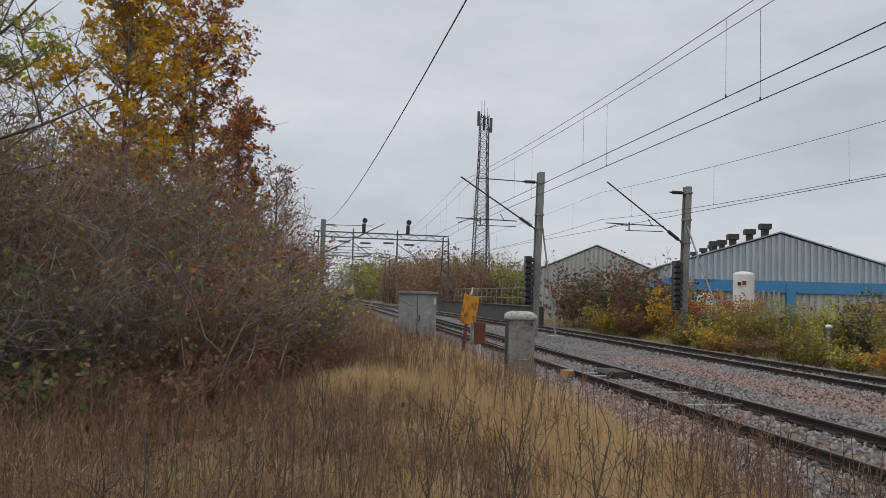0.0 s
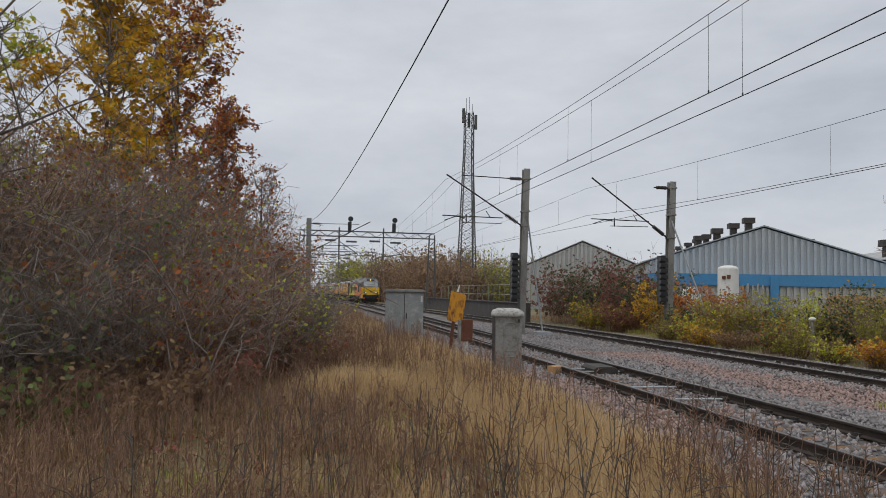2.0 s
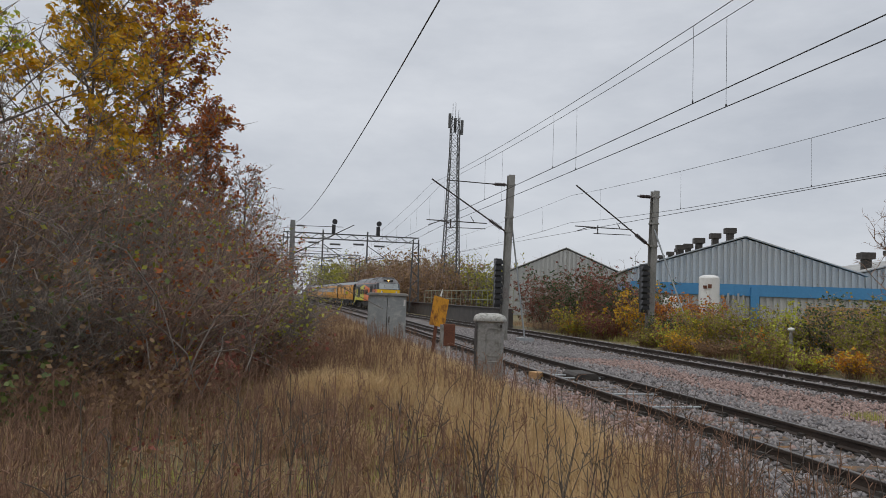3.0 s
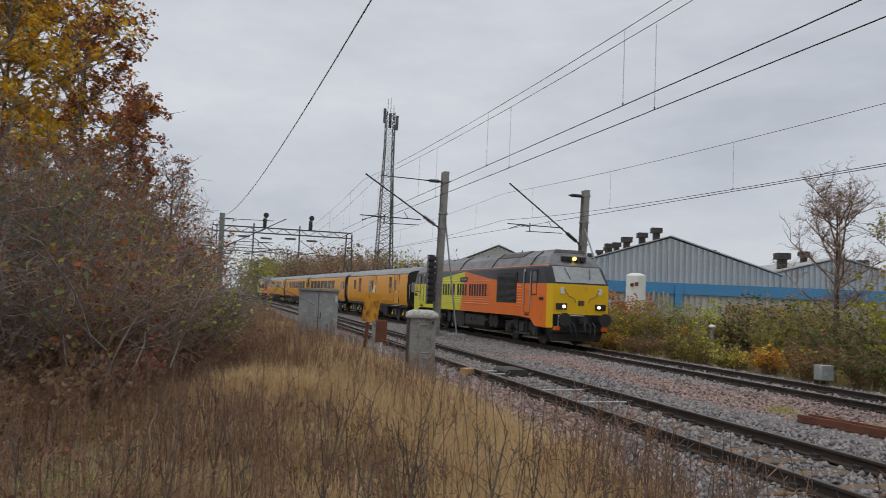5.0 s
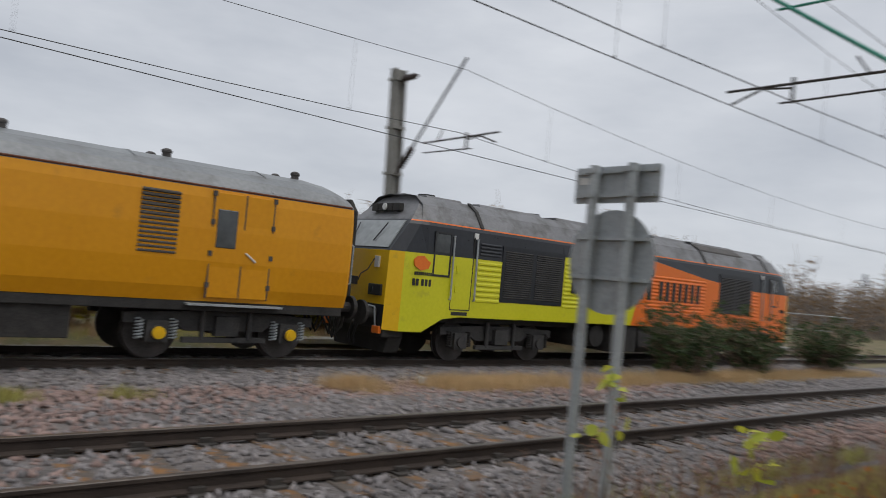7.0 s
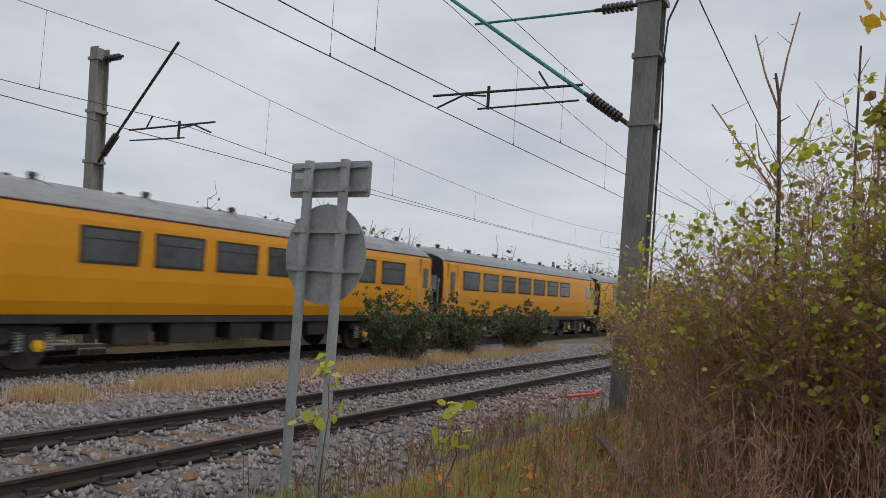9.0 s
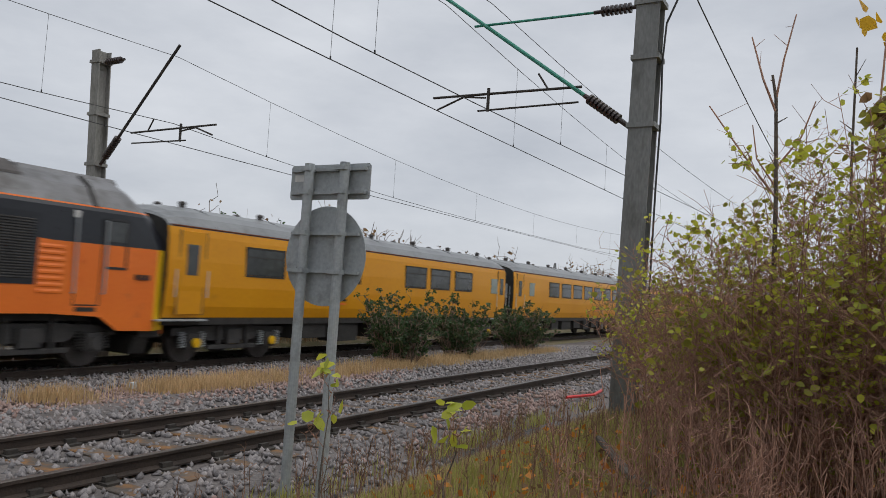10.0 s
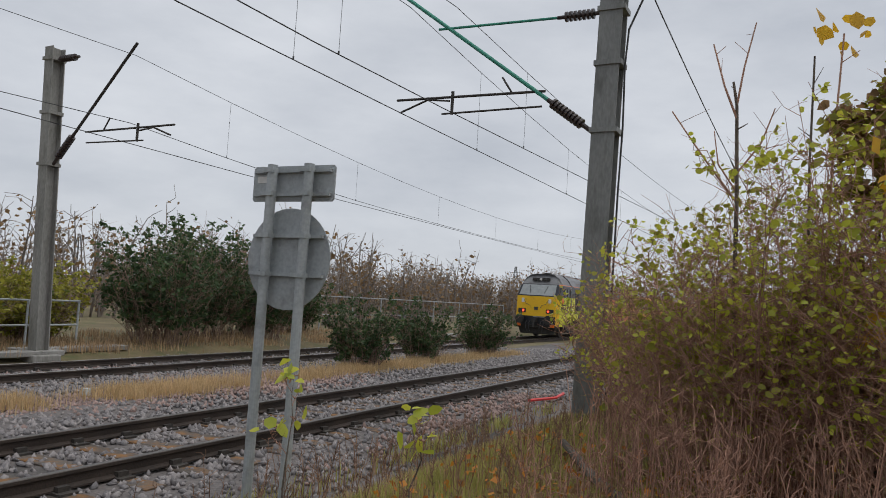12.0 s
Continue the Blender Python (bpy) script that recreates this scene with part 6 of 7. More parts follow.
canes("bramble_canes", 130, 51, lambda r, n: (r.uniform(-5.6, -0.6, n), r.uniform(9.2, 15.5, n)), 2.6, "pale arching canes in the thicket", TWIG_GREY)
canes("bramble_canes", 60, 52, lambda r, n: (r.uniform(-3.0, 0.2, n), r.uniform(14, 21, n)), 2.2, "grey arching canes in the thicket", TWIG_GREY)
bramble = [(-3.9, 7.9), (-3.0, 8.6), (-2.2, 9.4), (-4.8, 7.6), (-1.6, 11.0), (-5.0, 8.9), (-4.2, 9.6), (-3.3, 10.6), (-2.5, 11.9), (-1.7, 13.4), (-1.2, 15.3), (-0.6, 17.4), (-0.9, 20), (-1.0, 23), (-1.2, 26), (-5.9, 8.0), (-0.4, 14.4), (0.3, 17.0)]
for i, (x, y) in enumerate(bramble):
    shrub(160 + i, x, y, 0.95, 1.1, 60, 700, 520 if i < 6 else 260, 0.09, LEAF_BRAMBLE if i in (0, 1, 3, 5, 15) else (LEAF_BROWN, LEAF_RED, LEAF_BROWN)[i % 3], STALK, "low bramble with green and brown leaves", "bramble", "brambles", 0.45, 0.006, 0.2, 0.1, second=(260, 0.07, LEAF_BROWN))
stake = thing("fence_stake", -3.75, 7.4, -0.05, "weathered broken timber stake leaning", "post")
part("stake", Form().prism([(-0.07, -0.06), (0.07, -0.06), (0.07, 0.06), (-0.07, 0.06)], "z", 0, 1.1), BARK, stake, bevel=0.015)
stake.matrix_world = pose(-3.75, 7.4, -0.05, 0, 14, 20)
ps = thing("steel_picket", -3.65, 8.7, -0.05, "thin grey perforated steel picket", "post")
part("picket", Form().rod((0, 0, 0), (0.03, 0, 1.35), 0.018, n=6), STEEL, ps)

# across the tracks
row = [(17.0, 44, 4.4), (17.6, 40, 4.4), (18.6, 38.5, 3.4), (16.4, 48, 4.0), (20.0, 43, 3.4), (19.6, 47, 3.6)]
for i, (x, y, h_) in enumerate(row):
    shrub(200 + i, x, y, h_, 2.5, 90, 1300, 4200, 0.13, (LEAF_DARK, LEAF_RED)[i % 2], TWIG, "dark red and green bush beyond the tracks", twig_len=0.6, second=(1600, 0.12, (LEAF_RED, LEAF_DARK)[i % 2]))
for i, (x, y, h_, m1, m2) in enumerate([(17.2, 35.5, 2.9, LEAF_YELLOW, LEAF_OLIVE), (18.2, 34.0, 2.6, LEAF_ORANGE, LEAF_RED), (19.4, 33.2, 2.5, LEAF_ORANGE, LEAF_RED), (15.6, 40.0, 1.8, LEAF_OLIVE, LEAF_YELLOW), (16.4, 37.6, 1.6, LEAF_RED, LEAF_OLIVE)]):
    shrub(220 + i, x, y, h_, 1.6, 70, 800, 2000, 0.12, m1, STALK, "autumn bush with yellow and orange leaves", twig_len=0.45, second=(700, 0.11, m2))
for i, (x, y, h_, m1) in enumerate([(17.4, 29.5, 2.0, LEAF_OLIVE), (18.5, 28.2, 2.2, LEAF_OLIVE), (19.2, 26.6, 2.1, LEAF_LIME), (20.2, 25.6, 2.2, LEAF_DARK), (20.4, 23.8, 2.3, LEAF_DARK), (19.4, 22.4, 2.0, LEAF_OLIVE), (20.6, 21.0, 2.4, LEAF_OLIVE), (19.2, 19.2, 2.0, LEAF_BRAMBLE), (20.0, 16.4, 2.2, LEAF_OLIVE), (18.6, 13.0, 1.8, LEAF_LIME), (18.8, 9.0, 1.6, LEAF_OLIVE), (19.4, 5.0, 1.6, LEAF_BROWN), (19, 0.5, 1.4, LEAF_OLIVE), (18.6, -4, 1.6, LEAF_OLIVE), (16.9, 31.6, 1.5, LEAF_DARK), (22.5, 27.5, 2.6, LEAF_DARK), (22.0, 24.0, 2.6, LEAF_OLIVE)]):
    shrub(240 + i, x, y, h_, 1.5, 70, 800, 2300, 0.1, m1, TWIG, "mixed green and yellow lineside bush", twig_len=0.45, second=(500, 0.1, (LEAF_YELLOW, LEAF_BROWN, LEAF_OLIVE)[i % 3]))
for i in range(13):
    y = 31.5 - i * 1.75
    x = far_x(y) + 2.9 + 0.25 * math.sin(i * 2.1)
    shrub(270 + i, x, y, 0.95 + 0.3 * math.sin(i * 1.7), 1.0, 40, 420, 1000, 0.09, (LEAF_OLIVE, LEAF_LIME, LEAF_YELLOW, LEAF_BROWN, LEAF_BRAMBLE)[i % 5], STALK, "low scrub with green and yellow leaves beside the far track", twig_len=0.35, second=(380, 0.09, (LEAF_BROWN, LEAF_ORANGE, LEAF_OLIVE)[i % 3]))
tree(30, 21.0, 21.5, 6.2, 2.4, 160, 0.08, LEAF_BROWN, "bare dark branching tree behind the bushes", 18, 1300, twig_mat=TWIG, trunk=0.14)
tree(31, 20.2, 15.0, 5.9, 3.3, 5200, 0.1, LEAF_OLIVE, "broad tree with sparse olive and yellow leaves", 26, 1500, twig_mat=TWIG, second=(1500, 0.1, LEAF_BRAMBLE), low=0.06)
for i, (x, y, h_) in enumerate([(18.7, 16.2, 3.0), (19.2, 13.6, 3.3), (20.4, 17.6, 3.4), (20.8, 12.6, 3.6), (22.4, 15.2, 4.2)]):
    shrub(290 + i, x, y, h_, 1.8, 70, 800, 3600, 0.1, (LEAF_OLIVE, LEAF_BRAMBLE)[i % 2], TWIG, "tall olive green bush under the broad tree", twig_len=0.5, second=(900, 0.1, (LEAF_LIME, LEAF_BROWN, LEAF_YELLOW)[i % 3]))
tree(32, 21.5, 11.0, 5.6, 2.2, 1800, 0.1, LEAF_OLIVE, "tree with sparse olive and yellow leaves", 16, 1000, twig_mat=TWIG, low=0.15)
tree(33, 24.0, 9.0, 5.4, 1.2, 1800, 0.09, LEAF_DARK, "narrow dark green conifer", 22, 900, low=0.1)
# dark evergreen beside the fence
for i, (x, y, h_, s_) in enumerate([(18.0, -16.6, 3.6, 1.9), (18.8, -19.2, 3.8, 2.0), (18.4, -21.6, 3.3, 1.8), (19.2, -11.0, 1.9, 1.4), (19.0, -8.6, 1.7, 1.3), (19.6, -13.4, 2.0, 1.4), (20.4, -26, 2.6, 1.7)]):
    shrub(300 + i, x, y, h_, s_, 110, 1300, 9500, 0.125, LEAF_DARK if h_ > 2.5 else LEAF_OLIVE, TWIG, "dense dark evergreen bush behind the railing" if h_ > 2.5 else "olive green bush by the railing", twig_len=0.7, second=(700, 0.1, LEAF_BRAMBLE))
for i, (x, y, h_) in enumerate([(10.55, -16.3, 2.1), (10.7, -20.0, 2.0), (10.55, -24.2, 2.1)]):
    shrub(320 + i, x, y, h_ * 0.9, 1.1, 80, 800, 8500, 0.075, LEAF_DARK, TWIG, "compact dark green bush between the tracks", twig_len=0.28, second=(1500, 0.06, LEAF_BRAMBLE), z=-0.25, upright=0.3)

# shrubs near the mast, behind the camera's first view
for i, (x, y, h_, n_) in enumerate([(1.0, -8.0, 2.5, 1900), (0.25, -7.3, 2.8, 2000), (-0.3, -6.9, 3.1, 2200), (-1.1, -7.6, 3.4, 2200), (1.7, -9.4, 2.4, 1400), (-2.0, -6.9, 3.4, 2200), (0.6, -9.0, 3.2, 2200), (2.5, -11.0, 2.2, 1100), (-2.9, -8.2, 3.8, 2200), (0.7, -7.2, 2.0, 1000), (-0.8, -6.2, 2.6, 1500), (-1.6, -5.9, 2.6, 1500)]):
    shrub(340 + i, x, y, h_ * (1.06 if x < 0.8 else 1.0), 1.1, 48, 1250, int(n_ * 1.5), 0.062, LEAF_LIME if i % 3 else LEAF_OLIVE, STEM, "tall suckering shrub with yellow-green leaves", twig_len=0.42, r=0.0085, upright=0.9, leaf_lo=0.95, second=(300, 0.07, LEAF_OLIVE), twig_lo=0.34, leaf=leaf_rounds)


def whip(x, y, label, lines, leaves=()):
    """A bare sapling of long straight shoots. lines: polylines of (x, y, z) about the foot, with a radius."""
    t = thing("tree", x, y, -0.05, label, "tree", "saplings")
    rng = np.random.default_rng(int(abs(x) * 100) + 7)
    for k, (pts, r) in enumerate(lines):
        f = Form()
        for i, (a, b) in enumerate(zip(pts, pts[1:])):
            f.rod(a, b, r * (1 - 0.7 * i / len(pts)), r * (1 - 0.7 * (i + 1) / len(pts)), n=6, caps=False)
            if i and k < 5:
                for u in (0.3, 0.75):
                    p = np.array(a) * (1 - u) + np.array(b) * u
                    q = p + rng.normal(0, 1, 3) * (0.12, 0.06, 0.05) + (0, 0, 0.1)
                    f.rod(p, q, r * 0.3, r * 0.15, n=4, caps=False)
        part("trunk" if k == 0 else "limb", f, BARK if k == 0 else STEM, t)
    for cnt, size, mt, where in leaves:
        c = np.array([where[i % len(where)] for i in range(cnt)]) + rng.normal(0, 0.13, (cnt, 3))
        child("crown", raw("crown", *leaf_rounds(c, size, rng), mt), t, "few remaining leaves")
    return t


whip(0.82, -8.0, "bare sapling with long upright shoots above the shrubs",
     [([(0, 0, 0), (0.02, 0, 1.4), (0.03, 0, 2.9), (0.06, 0, 3.9), (0.10, 0, 4.15)], 0.03),
      ([(0.05, 0, 3.75), (0.18, 0.05, 4.1), (0.30, 0.05, 4.55)], 0.014),
      ([(0.06, 0, 3.9), (0.0, 0.0, 4.3), (-0.10, 0.0, 4.75)], 0.013),
      ([(0.03, 0, 2.9), (0.35, 0.1, 3.35), (0.68, 0.1, 3.85)], 0.013),
      ([(0.04, 0, 3.2), (-0.18, 0, 3.5), (-0.3, 0, 3.85)], 0.012),
      ([(0.03, 0, 3.0), (0.22, 0, 3.3), (0.27, 0, 3.65)], 0.01)])
whip(0.15, -8.0, "thin bare shoots standing over the shrubs",
     [([(0, 0, 0), (0.03, 0, 2.0), (0.05, 0, 3.2), (0.03, 0, 4.35)], 0.02),
      ([(-0.1, 0, 0.05), (-0.12, 0, 2.0), (-0.15, 0, 3.4), (-0.22, 0, 4.55)], 0.018)],
     [(14, 0.16, LEAF_YELLOW, [(-0.22, 0, 4.5)])])
tree(41, -0.35, -7.5, 3.95, 0.62, 620, 0.11, LEAF_OLIVE, "sapling with olive and brown leaves", 12, 160, twig_mat=STEM, trunk=0.03, low=0.5, second=(560, 0.1, LEAF_BROWN), leaf=leaf_rounds)
tree(42, -0.6, -6.4, 3.9, 0.7, 420, 0.14, LEAF_YELLOW, "young maple with yellow leaves", 10, 120, twig_mat=STEM, trunk=0.03, low=0.3)
for i, (x, y, h_) in enumerate([(3.5, -4.4, 1.35), (2.75, -5.0, 0.95)]):
    tree(45 + i, x, y, h_, 0.22, 16, 0.13, LEAF_LIME, "thin seedling with a few bright yellow-green leaves", 4, 12, twig_mat=STEM, trunk=0.012, low=0.55, group="seedlings", leaf=leaf_rounds)
lg = Form().rod((1.9, -7.0, 0.12), (0.9, -5.6, 0.08), 0.05, 0.03)
lg.rod((1.9, -7.0, 0.12), (2.5, -7.9, 0.25), 0.05, 0.035)
tagged(part("fallen_branch", lg, BARK), "grey fallen branch lying in the grass", "branch")
tagged(part("litter", Form().box(10.45, 10.53, -8.3, -8.2, -0.19, -0.08), LITTER), "scrap of pale blue plastic litter", "litter")
rc = Form().line([(4.9, -13.5, -0.12), (4.6, -14.2, -0.1), (4.7, -15.0, -0.1)], 0.03)
tagged(part("plastic_strip", rc, RED_CABLE), "red plastic strip lying by the track", "litter")

# far woods
rng = np.random.default_rng(77)


def woods(name, n, place, label, tint=TWIG_GREY, leaf=LEAF_BROWN, leaf_n=40, size=0.5):
    blocks, leaves = [], []
    for i in range(n):
        x, y, h_ = place(i)
        S = stems(rng, 8, h_, h_ * 0.34, 4, 0.8, 0.08) + np.array([x, y, -0.4])
        T = twigs(rng, S, 64, h_ * 0.22)
        blocks += [lines_to_tubes(S, 0.07, 0.02), lines_to_tubes(T, 0.022, 0.012)]
        c = T[rng.integers(0, len(T), leaf_n), 1] + rng.normal(0, 0.2, (leaf_n, 3))
        leaves.append(c)
    w = thing(name, 0, 0, 0, label, "woodland")
    w["kind"] = "stuff"
    child("trunks", raw("trunks", *join(blocks), tint), w, kind="stuff")
    child("leaves", raw("leaves", *leaf_quads(np.concatenate(leaves), size, rng), leaf), w, kind="stuff")




def beyond(y0, y1, x0, x1, slope):
    def f(i):
        y = rng.uniform(y0, y1)
        return far_x(y) + rng.uniform(x0, x1), y, (1.6 + slope * y) * rng.uniform(0.8, 1.12)
    return f


woods("woodland", 70, beyond(165, 270, 6, 22, 0.048), "olive green woodland along the far railway cutting", leaf=LEAF_OLIVE, leaf_n=300, size=0.6)
woods("woodland", 80, beyond(100, 150, 5, 16, 0.062), "brown leafless woodland beyond the railway bridge", tint=TWIG, leaf=LEAF_BROWN, leaf_n=170, size=0.45)
woods("woodland", 80, beyond(98, 160, 12, 34, 0.06), "yellowing woodland beyond the railway bridge", leaf=LEAF_OLIVE, leaf_n=170, size=0.42)
woods("woodland", 60, lambda i: (-4 - rng.uniform(0, 22), 60 + rng.uniform(0, 160), rng.uniform(5, 8)), "leafless trees along the railway", leaf=LEAF_BROWN, leaf_n=90, size=0.4)
woods("woodland", 40, lambda i: (60 + rng.uniform(-40, 60), 120 + rng.uniform(0, 60), rng.uniform(8, 12)), "leafless trees behind the warehouses", leaf_n=60)
woods("woodland", 260, lambda i: (23 + rng.uniform(0, 30), -22 - i * 0.5 + rng.uniform(-4, 4), rng.uniform(3.8, 7.2)), "brown leafless woodland behind the railing", leaf_n=90, size=0.3)
woods("woodland", 80, lambda i: (30 + rng.uniform(0, 60), 18 - i * 0.5 + rng.uniform(-6, 6), rng.uniform(2.2, 4.0)), "brown scrub on the waste ground", leaf=LEAF_OLIVE, leaf_n=120, size=0.35)
woods("woodland", 50, lambda i: (2 - rng.uniform(0, 30), -18 - rng.uniform(0, 60), rng.uniform(4, 7)), "trees behind the shrubs", leaf=LEAF_OLIVE, leaf_n=100, size=0.3)
woods("woodland", 60, lambda i: (-12 - rng.uniform(0, 20), -20 + rng.uniform(0, 90), rng.uniform(5, 9)), "trees behind the thicket", leaf=LEAF_BROWN, leaf_n=100, size=0.35)
for x, y, h_ in ((320, -240, 22), (137, -354, 20)):
    py = thing("pylon", x, y, 0, "distant grey electricity pylon", "pylon", "pylons")
    pf = Form()
    for sx, sy in ((-1, -1), (1, -1), (1, 1), (-1, 1)):
        pf.rod((sx * 2.2, sy * 2.2, 0), (sx * 0.3, sy * 0.3, h_), 0.16, n=4)
    for z in range(2, h_, 3):
        w = 2.2 - 1.9 * z / h_
        pf.rod((-w, -w, z), (w, w, z + 2), 0.1, n=4)
        pf.rod((w, -w, z), (-w, w, z + 2), 0.1, n=4)
    part("lattice", pf, GANTRY, py)
    for z in (h_ * 0.7, h_ * 0.85):
        part("arm", Form().rod((-3.5, 0, z), (3.5, 0, z), 0.14, n=4), GANTRY, py)

# ---- grass ----


def blades(name, n, seed, place, height, width, material, label, bend=0.35):
    rng = np.random.default_rng(seed)
    x, y = place(rng, n)
    n = len(x)
    z = ground_z(x, y)
    bed = np.where(x > 4.25, -0.2, z)
    base = np.stack([x, y, np.maximum(z, bed) - 0.02], 1)
    a = rng.uniform(0, math.tau, n)
    h_ = height * rng.uniform(0.45, 1.2, n)
    lean = np.stack([np.cos(a), np.sin(a), np.zeros(n)], 1) * (h_ * bend * rng.uniform(0.1, 1.3, n))[:, None]
    side = np.stack([-np.sin(a), np.cos(a), np.zeros(n)], 1) * width
    up = np.array([0, 0, 1.0]) * h_[:, None]
    v = np.stack([base - side, base + side, base + lean * 0.3 + up * 0.6 + side * 0.7, base + lean * 0.3 + up * 0.6 - side * 0.7, base + lean + up * 0.97], 1).reshape(-1, 3)
    k = np.arange(n) * 5
    f = np.concatenate([np.stack([k, k + 1, k + 2, k + 3], 1), np.stack([k + 3, k + 2, k + 4, k + 4], 1)])
    tri = np.concatenate([f[:n][:, [0, 1, 2]], f[:n][:, [0, 2, 3]], f[n:][:, [0, 1, 2]]])
    tagged(new(name, raw(name, v, tri, material)), label, "grass", kind="stuff")


def bank(y0, y1, x0, x1, power=1.0):
    def f(rng, n):
        y = y0 + (y1 - y0) * rng.random(n) ** power
        x = x0 + (x1 - x0) * rng.random(n)
        return x, y
    return f


def clumps(y0, y1, x0, x1, k, s, power=1.0):
    def f(rng, n):
        cy, cx = y0 + (y1 - y0) * rng.random(k) ** power, x0 + (x1 - x0) * rng.random(k)
        i = rng.integers(0, k, n)
        return cx[i] + rng.normal(0, s, n), cy[i] + rng.normal(0, s, n)
    return f


def edged(place):
    """Keeps a scatter on the bank, whose edge draws in towards the camera."""
    def f(rng, n):
        x, y = place(rng, n)
        ok = x < 3.95 - 0.08 * np.clip(13 - y, 0, 10) + rng.normal(0, 0.06, len(x))
        return x[ok], y[ok]
    return f


def stalks(name, n, seed, place, height, label, material=STALK):
    rng = np.random.default_rng(seed)
    x, y = place(rng, n)
    n = len(x)
    base = np.stack([x, y, ground_z(x, y) - 0.02], 1)
    d = np.stack([rng.normal(0, 0.12, n), rng.normal(0, 0.12, n), np.ones(n)], 1)
    h_ = height * rng.uniform(0.5, 1.15, n)
    mid = base + d * h_[:, None] * 0.5
    top = mid + (d + rng.normal(0, 0.08, (n, 3))) * h_[:, None] * 0.5
    P = np.stack([base, mid, top], 1)
    T = twigs(rng, P, n * 6, height * 0.16, up=0.9, lo=0.45)
    tagged(new(name, raw(name, *join([lines_to_tubes(P, 0.005, 0.003), lines_to_tubes(T, 0.0032, 0.0022)]), material)), label, "weeds", kind="stuff")


blades("dead_grass", 30000, 1, bank(2.2, 34, -4.5, 4.1, 1.5), 0.2, 0.006, STRAW_DULL, "dull brown dead grass on the bank", 0.6)
blades("dead_grass", 34000, 15, clumps(2.4, 30, -4.0, 3.6, 200, 0.2, 1.5), 0.4, 0.006, STRAW_DULL, "dull brown dead grass in uneven tufts", 0.7)
blades("straw_grass", 52000, 2, edged(clumps(3.3, 32, 1.7, 4.15, 320, 0.16, 1.3)), 0.5, 0.005, STRAW, "pale straw-coloured long grass in tufts", 0.55)
blades("straw_grass", 7000, 16, lambda r, n: (r.normal(0.8, 0.45, n), r.normal(11.6, 0.5, n)), 0.5, 0.005, STRAW, "mound of pale straw-coloured grass", 0.7)
blades("straw_grass", 12000, 12, clumps(3.0, 20, 0.2, 3.4, 60, 0.16, 1.4), 0.4, 0.005, STRAW, "pale straw-coloured long grass in tufts", 0.6)
blades("dead_grass", 16000, 41, bank(22, 75, -3.0, 3.0, 1.3), 0.55, 0.014, STRAW_DULL, "tall dull dead grass along the line", 0.5)
stalks("dead_weeds", 1200, 42, bank(20, 60, -1.5, 2.8, 1.2), 0.9, "brown dead weeds along the line")
blades("green_grass", 7000, 3, clumps(2.6, 24, -2.5, 4.0, 75, 0.2, 1.4), 0.24, 0.006, GREEN_GRASS, "patches of yellowing green grass", 0.6)
blades("dead_grass", 26000, 4, bank(-14, -2.5, -4.5, 4.3, 1.0), 0.24, 0.006, STRAW_DULL, "dull brown dead grass by the shrubs")
blades("green_grass", 34000, 5, clumps(-13, -3.6, 0.6, 4.2, 240, 0.2), 0.2, 0.006, GREEN_GRASS, "yellowing green grass verge")
blades("straw_grass", 15000, 6, clumps(-26, -6.5, 9.7, 10.6, 90, 0.22), 0.22, 0.005, STRAW, "straw grass growing between the tracks")
blades("straw_grass", 3000, 8, clumps(-5, 12, 9.8, 10.8, 14, 0.16), 0.16, 0.005, GREEN_GRASS, "small weeds growing in the ballast")
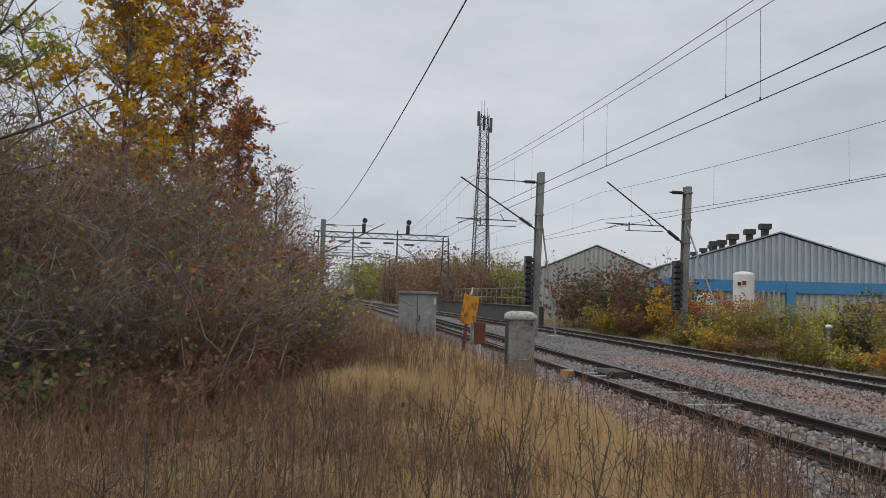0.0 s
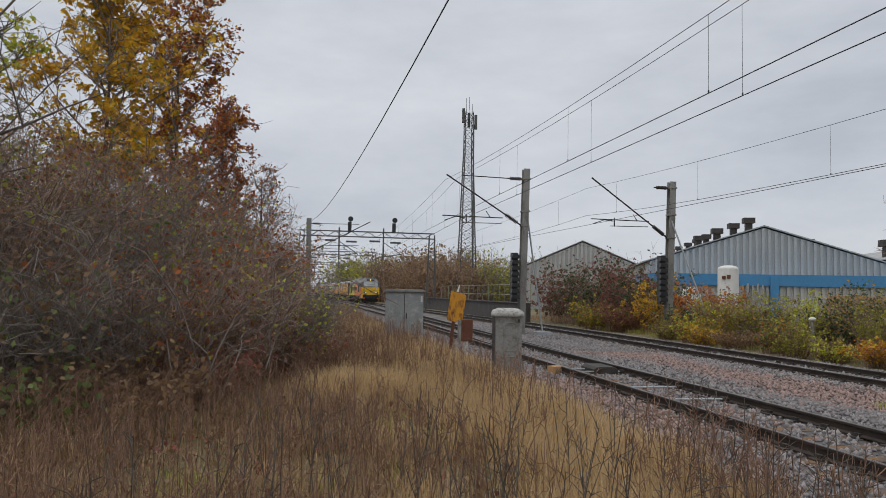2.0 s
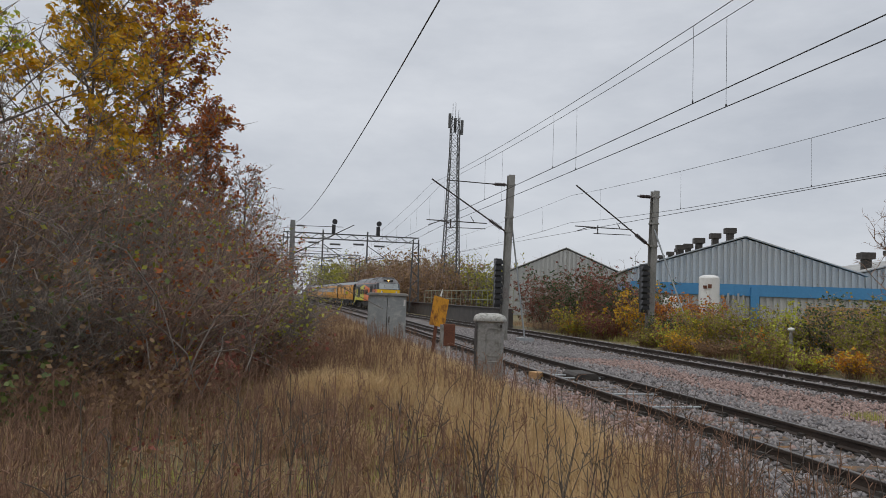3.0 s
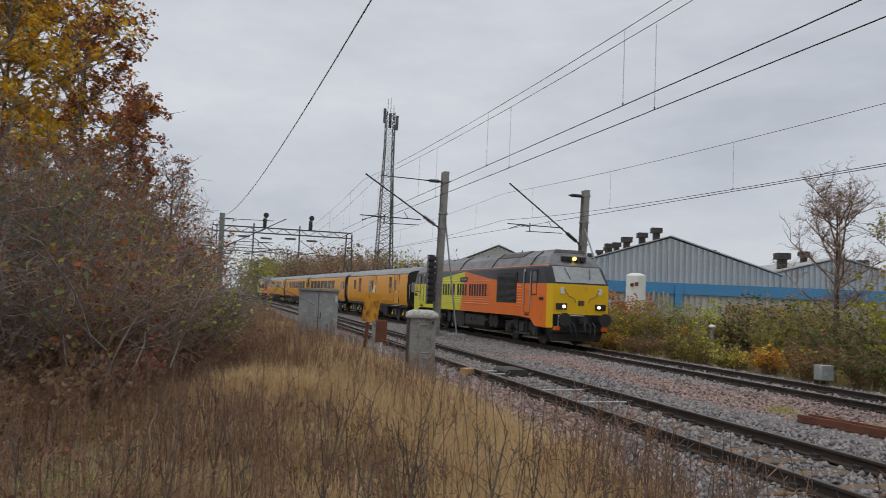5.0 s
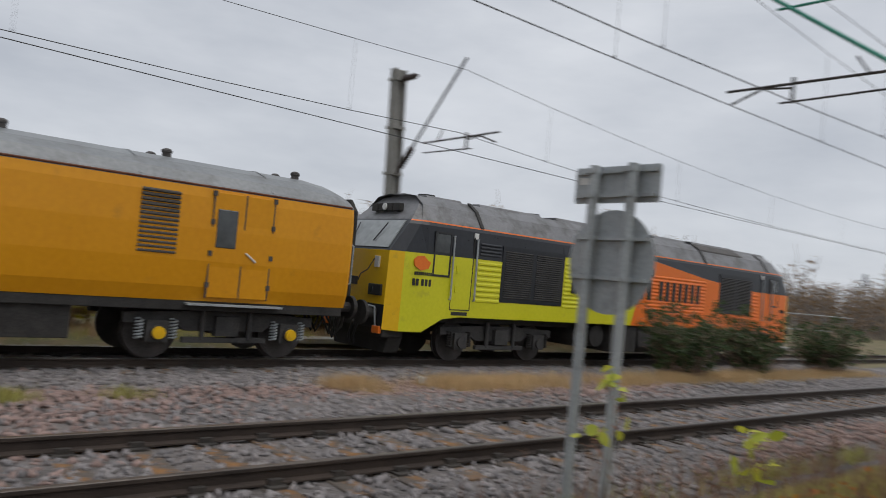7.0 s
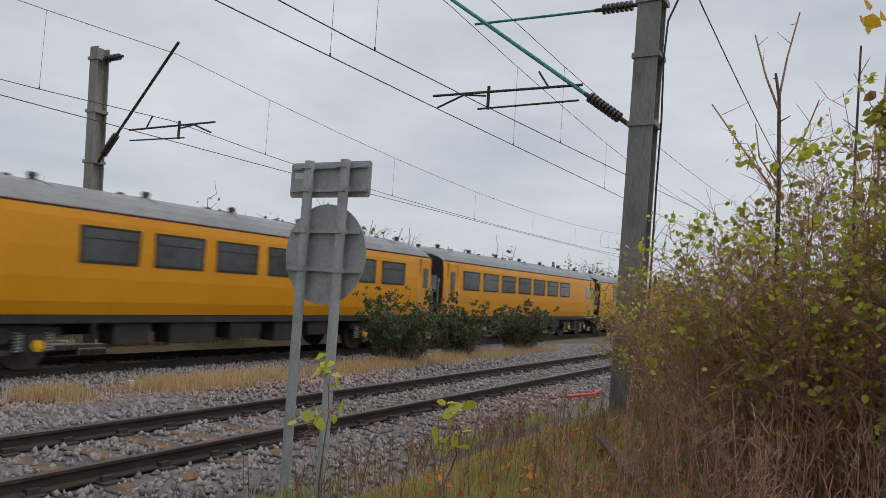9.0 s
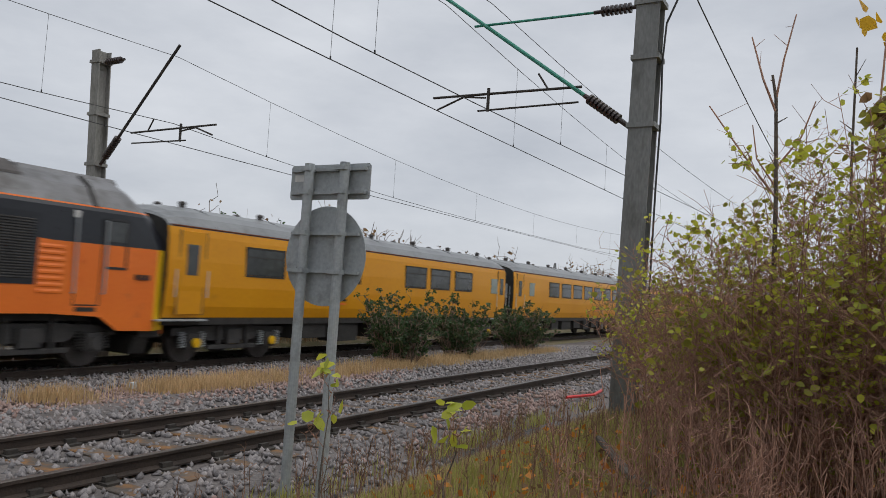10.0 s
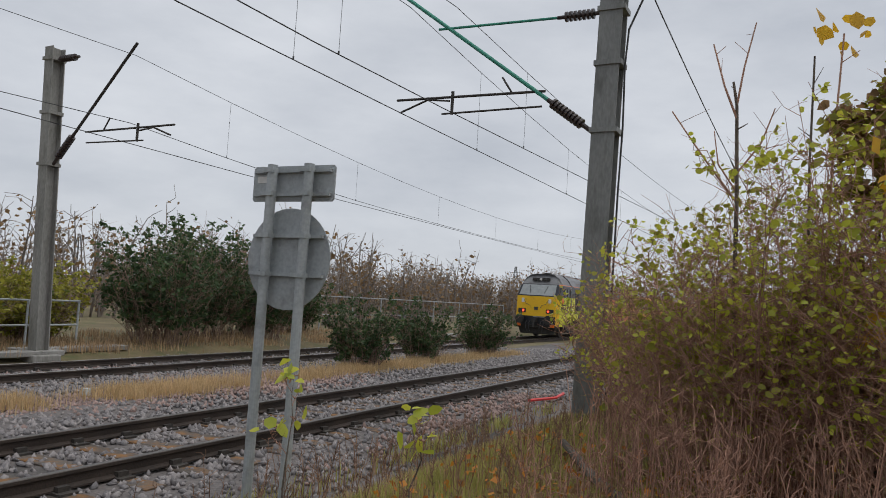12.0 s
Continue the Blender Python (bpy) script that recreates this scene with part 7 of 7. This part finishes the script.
blades("verge_grass", 30000, 7, clumps(-30, 60, 16.4, 21, 420, 0.35), 0.3, 0.008, STRAW_DULL, "rough grass verge beyond the tracks")
blades("verge_grass", 16000, 9, clumps(-10, 45, 16.2, 19, 240, 0.3), 0.3, 0.008, GREEN_GRASS, "yellow-green grass verge beyond the tracks")


stalks("dead_weeds", 1700, 21, clumps(3.0, 22, -2.5, 3.9, 70, 0.35, 1.4), 0.85, "thin dark reddish-brown dead weed stalks")
stalks("dead_weeds", 900, 24, clumps(5.0, 22, -4.0, 1.2, 70, 0.3, 1.3), 0.6, "thin brown dead weed stalks at the thicket's foot")
stalks("dead_weeds", 160, 25, bank(2.6, 6.5, -1.2, 3.6), 0.95, "tall dark dead weed stalks", BARK)
stalks("dead_weeds", 260, 22, bank(-10, -4.0, 2.2, 4.9, 1.0), 0.6, "thin dead weed stalks by the ballast")
stalks("dead_weeds", 800, 23, bank(-8, -4.5, -3.4, 1.9, 1.0), 1.05, "upright brown dead stalks among the shrubs", STEM)


def fallen(name, n, seed, place, size, material, label):
    rng = np.random.default_rng(seed)
    x, y = place(rng, n)
    c = np.stack([x, y, ground_z(x, y) + rng.uniform(0.02, 0.22, len(x))], 1)
    tagged(new(name, raw(name, *leaf_quads(c, size, rng, 0.0), material)), label, "leaves", kind="stuff")


fallen("fallen_leaves", 14000, 31, bank(3, 26, -4.5, 2.6, 1.3), 0.07, LEAF_BROWN, "brown fallen leaves in the grass")
fallen("fallen_leaves", 2500, 33, bank(3, 20, -5, 1.5, 1.2), 0.06, LEAF_RED, "dull red fallen leaves in the grass")
fallen("fallen_leaves", 1500, 34, bank(-9, -4, -3, 1.6), 0.07, LEAF_OLIVE, "yellow-green fallen leaves under the shrubs")
fallen("fallen_leaves", 2600, 35, bank(-8, -3.8, -3, 2.4), 0.07, LEAF_BROWN, "brown fallen leaves under the shrubs")
fallen("fallen_leaves", 1400, 32, bank(-9, -3.6, -3, 3.2), 0.085, LEAF_ORANGE, "orange fallen leaves in the grass")

for args in TRACKS:
    track(*args)

motions()
